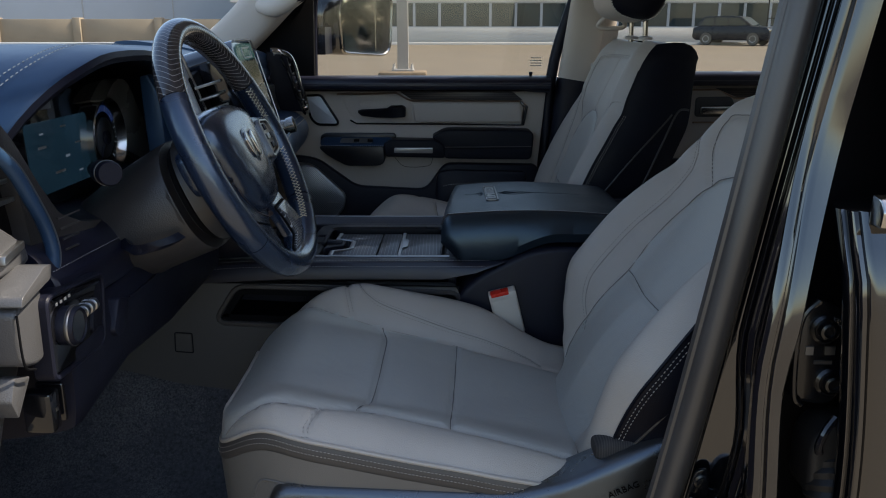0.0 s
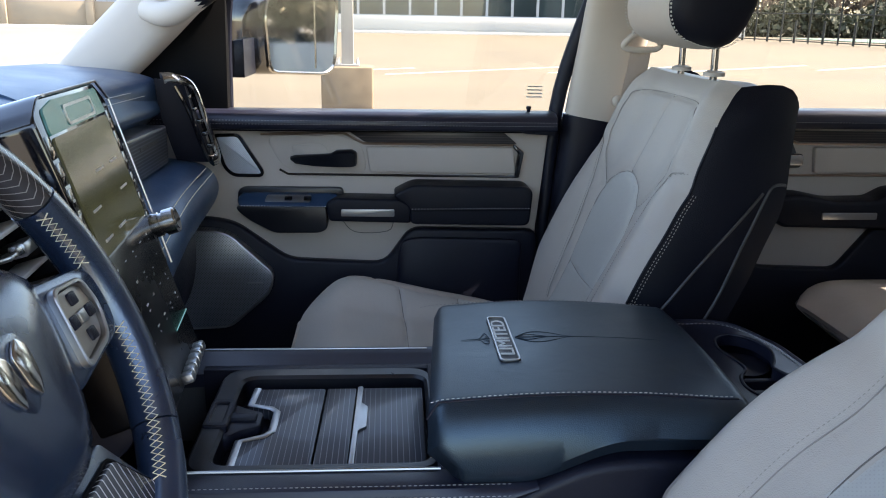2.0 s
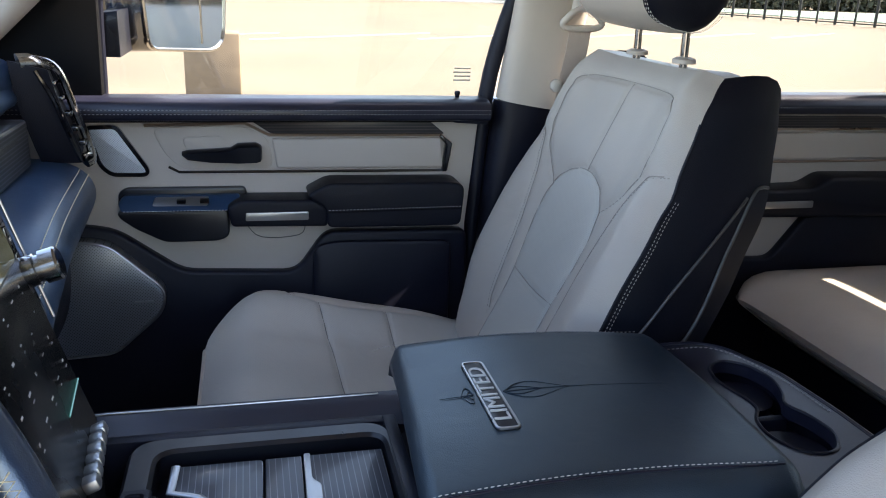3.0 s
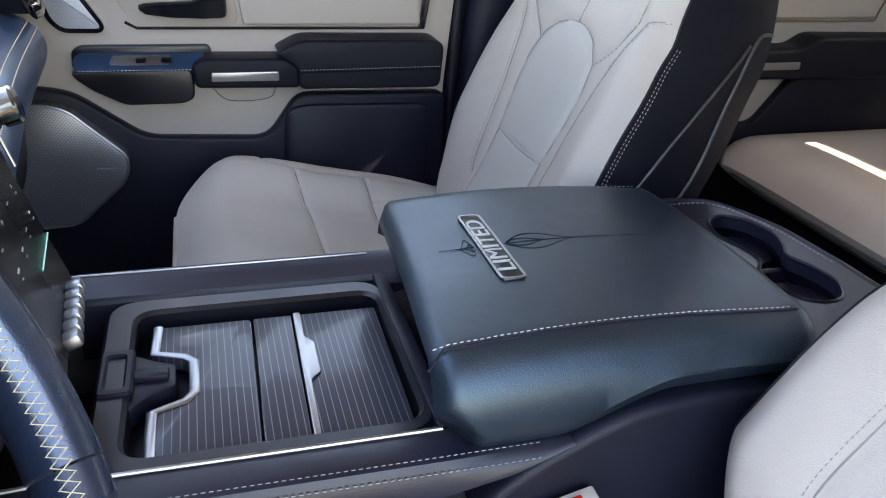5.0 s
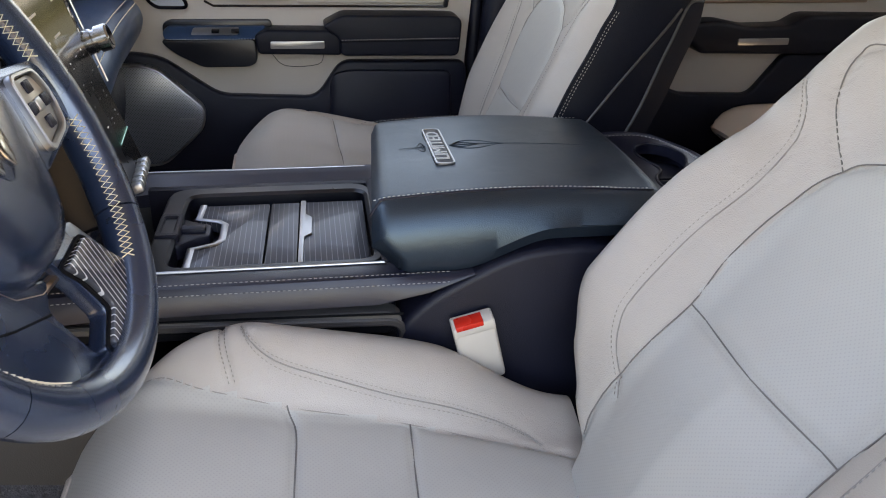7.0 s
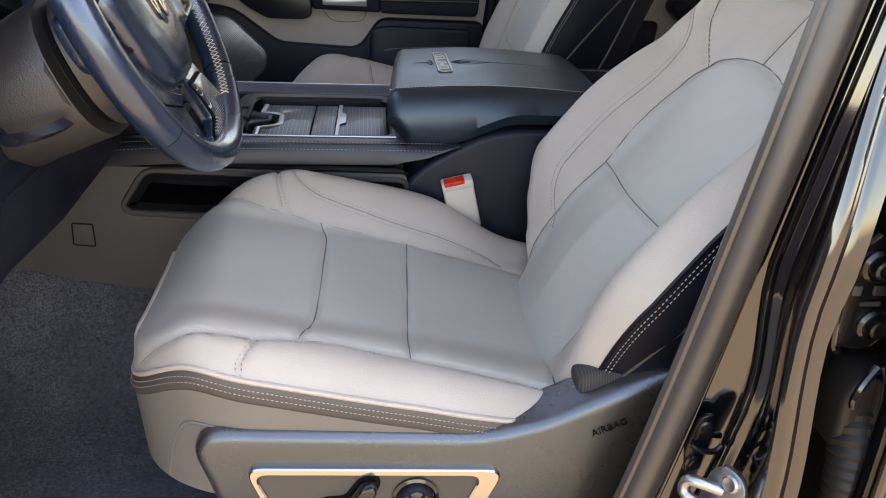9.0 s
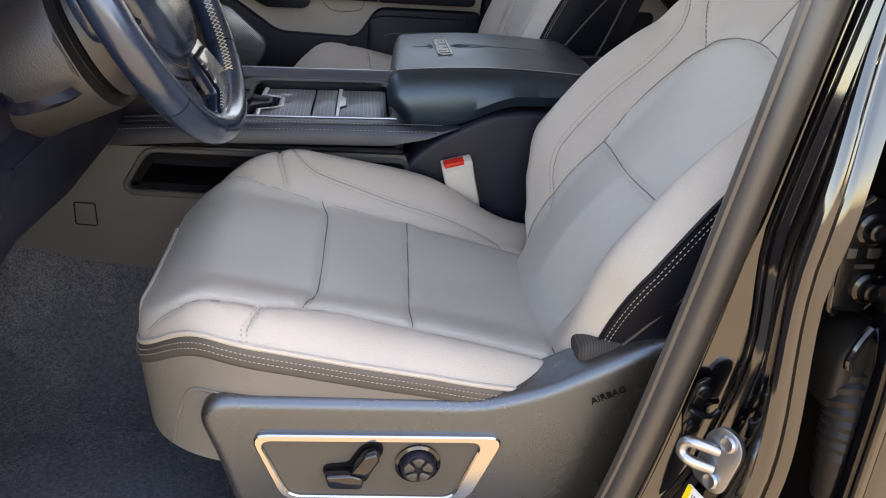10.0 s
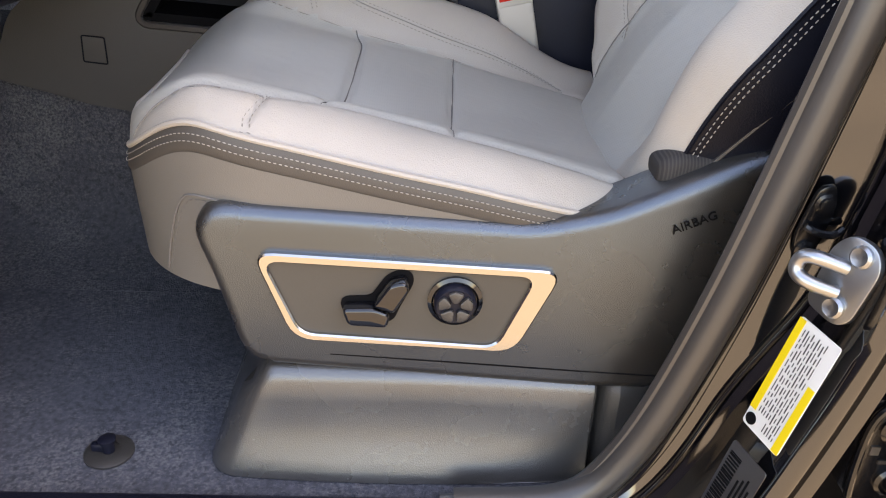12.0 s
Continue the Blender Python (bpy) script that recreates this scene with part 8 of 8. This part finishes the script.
def parked_car(x, y, turn):
    car = grounded("parked_car", x, y, "dark parked sport utility car with grey windows", "car")
    m = Matrix.Translation((x, y, lot_z(y))) @ Matrix.Rotation(radians(turn), 4, "Z")

    def put(bm):
        if isinstance(bm, tuple):
            return [m @ Vector(p) for p in bm[0]], bm[1]
        bm.transform(m)
        return bm
    body = rounded([(-2.35, 0.35), (-2.40, 0.85), (-2.25, 1.05), (-1.35, 1.12), (-0.95, 1.15), (1.9, 1.15), (2.35, 1.05), (2.40, 0.45), (2.2, 0.30), (-2.2, 0.28)], 0.12, 3)
    part("body", put(prism(body, "y", -0.92, 0.92, 0.08, 2)), CARPAINT, car)
    cab = rounded([(-1.35, 1.10), (-0.55, 1.68), (0.2, 1.74), (1.7, 1.70), (2.25, 1.12)], 0.10, 3)
    part("cabin", put(prism(cab, "y", -0.80, 0.80, 0.06, 2)), CARPAINT, car)
    for sy in (-1, 1):
        for pts in ([(-1.05, 1.16), (-0.50, 1.60), (0.10, 1.64), (0.10, 1.16)], [(0.2, 1.16), (0.2, 1.64), (0.95, 1.63), (0.95, 1.16)], [(1.05, 1.16), (1.05, 1.63), (1.6, 1.60), (1.95, 1.18)]):
            part("side_window", put(prism(rounded(pts, 0.05, 2), "y", sy * 0.79, sy * 0.825, 0.0)), DARKGLASS, car)
    part("windscreen", put(([(-1.32, -0.72, 1.15), (-1.32, 0.72, 1.15), (-0.60, 0.66, 1.66), (-0.60, -0.66, 1.66), (-1.30, -0.72, 1.12), (-1.30, 0.72, 1.12), (-0.55, 0.66, 1.62), (-0.55, -0.66, 1.62)], [(0, 1, 2, 3), (4, 7, 6, 5), (0, 4, 5, 1), (1, 5, 6, 2), (2, 6, 7, 3), (3, 7, 4, 0)])), DARKGLASS, car)
    part("grille", put(rbox(-2.43, -2.38, -0.55, 0.55, 0.55, 0.88, 0.02)), CHROME, car)
    for sy in (-1, 1):
        part("headlight", put(rbox(-2.42, -2.25, sy * 0.72 - 0.16, sy * 0.72 + 0.16, 0.80, 0.95, 0.03)), CHROME, car)
        for wx in (-1.45, 1.45):
            tyre = part("wheel", put(lathe([(0.22, -0.11), (0.36, -0.11), (0.38, -0.06), (0.38, 0.06), (0.36, 0.11), (0.22, 0.11)], (wx, sy * 0.86, 0.37), (0, sy, 0), 28)), RUBBER, car)
            part("rim", put(lathe([(0.23, 0.0), (0.22, 0.10), (0.20, 0.115), (0.05, 0.09), (0.01, 0.09)], (wx, sy * 0.86, 0.37), (0, sy, 0), 20)), SATIN, tyre)
    part("plate", put(rbox(-2.44, -2.42, -0.2, 0.2, 0.45, 0.56, 0.0)), CREAM, car)
    return car


parked_car(18.0, 52.0, 140)

# court fence on the right
fence = grounded("court_fence", 24, 44, "tall black steel court fence with mesh and rails", "fence")
F0, F1 = Vector((20.5, 53.5, 0)), Vector((30.0, 30.0, 0))
N = 26
wires = []
for k in range(N + 1):
    p = F0.lerp(F1, k / N)
    z = lot_z(p.y)
    tall = k % 2 == 0
    part("post" if tall else "bollard", tube([(p.x, p.y, z - 0.05), (p.x, p.y, z + (5.0 if tall else 1.25))], 0.05 if tall else 0.07, 8), FENCE, fence)
for hgt in (0.12, 1.6, 3.4, 4.95):
    a, b = F0 + Vector((0, 0, lot_z(F0.y) + hgt)), F1 + Vector((0, 0, lot_z(F1.y) + hgt))
    part("rail", tube([a, b], 0.03, 6), FENCE, fence)
L = (F1 - F0).length
for k in range(int(L / 0.35)):
    p = F0.lerp(F1, k * 0.35 / L)
    wires.append(tube([(p.x, p.y, lot_z(p.y) + 0.1), (p.x, p.y, lot_z(p.y) + 4.95)], 0.006, 3))
tagged(part("mesh", joined(wires), FENCE, fence), kind="stuff")
COURT = mat("green_court", (0.16, 0.24, 0.20), 0.85, grain=20, bump=0.1, vary=0.06)
ct = part("court_surface", prism([(22.0, 53.6), (60, 53.6), (60, 30), (31.5, 30)], "z", 0.0, 0.02, 0.0), COURT)
ct.matrix_world = Matrix.Translation((45, 45, lot_z(43) + 0.05)) @ Matrix.Rotation(math.atan(SLOPE), 4, "X") @ Matrix.Translation((0, -1.0, 0))
tagged(ct, "green tennis court surface", "court", kind="structure")

# painted bay lines
for k in range(7):
    p = Vector((-6 + 4.2 * k, 20 + 1.2 * k, 0))
    bm = rbox(-0.06, 0.06, -3.0, 3.0, 0.0, 0.006, 0.0)
    bm.transform(Matrix.Translation((p.x, p.y, lot_z(p.y))) @ Matrix.Rotation(math.atan(SLOPE), 4, "X") @ Matrix.Rotation(radians(-55), 4, "Z"))
    tagged(part("bay_line", bm, LINE, smooth=0), "faded white parking bay line on the lot", "road marking", "bay lines", "structure")

# low concrete wall at the rear end of the lot
end_wall = grounded("barrier_wall", 14, -2, "grey concrete wall at the end of the lot", "wall")
for k in range(8):
    part("wall_panel", rbox(15.5, 15.8, -16 + 3.5 * k, -12.56 + 3.5 * k, -0.4, 1.0, 0.02), POLE, end_wall)
    part("wheel_stop", rbox(12.6, 12.8, -15 + 3.5 * k, -13.2 + 3.5 * k, -0.2, 0.20, 0.02), FACADE, end_wall)

# woods and hedge far behind
rng = random.Random(7)


def bare_tree(x, y, h):
    tr = grounded("bare_tree", x, y, "leafless brown winter tree beyond the fence", "tree", "winter trees")
    z = lot_z(y)
    part("trunk", tube(smooth_path([(x, y, z - 0.2), (x + rng.uniform(-0.3, 0.3), y, z + h * 0.4), (x + rng.uniform(-0.6, 0.6), y, z + h)], 5), [0.20 * (1 - 0.085 * i) for i in range(11)], 7), BARK, tr)
    tw = []
    for k in range(70):
        hh = rng.uniform(0.12, 0.95)
        a = rng.uniform(0, 6.28)
        ln = rng.uniform(0.8, 2.6) * (1.15 - hh)
        s0 = Vector((x, y, z + h * hh))
        e = s0 + Vector((math.cos(a) * ln, math.sin(a) * ln, ln * rng.uniform(0.4, 1.1)))
        tw.append(tube([s0, s0.lerp(e, 0.5) + Vector((0, 0, rng.uniform(-0.1, 0.2))), e], [0.05, 0.03, 0.012], 4))
        for q in range(3):
            f = s0.lerp(e, rng.uniform(0.4, 0.9))
            tw.append(tube([f, f + Vector((rng.uniform(-0.7, 0.7), rng.uniform(-0.7, 0.7), rng.uniform(0.2, 0.9)))], [0.018, 0.008], 3))
    part("crown", joined(tw), BARK, tr, "bare twiggy crown")


for k in range(26):
    bare_tree(22 + 2.0 * k + rng.uniform(-1, 1), 70 + rng.uniform(-4, 6), rng.uniform(9, 14))


def leafy_bank(name, x0, x1, y, h, count, material, label):
    """A ragged bank of leaf clumps."""
    v, f = [], []
    for k in range(count):
        x, yy = rng.uniform(x0, x1), y + rng.uniform(-1.2, 1.2)
        z = lot_z(y) + h * rng.random() ** 0.7 * (0.75 + 0.25 * math.sin(x * 0.9))
        for q in range(3):
            s = rng.uniform(0.12, 0.32)
            a = Vector((rng.uniform(-1, 1), rng.uniform(-1, 1), rng.uniform(-1, 1))).normalized() * s
            b = Vector((rng.uniform(-1, 1), rng.uniform(-1, 1), rng.uniform(-1, 1))).normalized() * s
            c = Vector((x, yy, z)) + Vector((rng.uniform(-0.4, 0.4), rng.uniform(-0.4, 0.4), rng.uniform(-0.3, 0.3)))
            o = len(v)
            v += [c - a, c + b, c + a, c - b]
            f.append((o, o + 1, o + 2, o + 3))
    tagged(part(name, (v, f), material, smooth=0), label, "hedge", kind="stuff")


for k in range(24):
    bare_tree(18 + rng.uniform(-2, 4), -16 + 1.2 * k, rng.uniform(7, 10))


def wood_belt(name, x, y0, y1, h, count, material, label):
    """A belt of dense dark needle clumps along the lot's rear end, thinner towards the top."""
    v, f = [], []
    for k in range(count):
        yy = rng.uniform(y0, y1)
        top = h * (0.75 + 0.25 * math.sin(yy * 1.7) * math.sin(yy * 0.53 + 2))
        z = top * rng.random() ** 1.15
        c = Vector((x + rng.uniform(-1.5, 1.5), yy, z))
        for q in range(3):
            a = Vector((rng.uniform(-1, 1), rng.uniform(-1, 1), rng.uniform(-1, 1))).normalized() * rng.uniform(0.15, 0.40)
            b = Vector((rng.uniform(-1, 1), rng.uniform(-1, 1), rng.uniform(-1, 1))).normalized() * rng.uniform(0.15, 0.40)
            o = len(v)
            v += [c - a, c + b, c + a, c - b]
            f.append((o, o + 1, o + 2, o + 3))
    tagged(part(name, (v, f), material, smooth=0), label, "woods", kind="stuff")


wood_belt("pine_woods", 21, -26, 16, 10, 6000, HEDGE, "dark pine woods behind the concrete wall")
leafy_bank("hedge", 24, 60, 60, 2.6, 5000, HEDGE, "dense evergreen hedge behind the court")
leafy_bank("far_woods", 18, 75, 78, 9, 7000, BARK, "brown winter woods on the horizon")
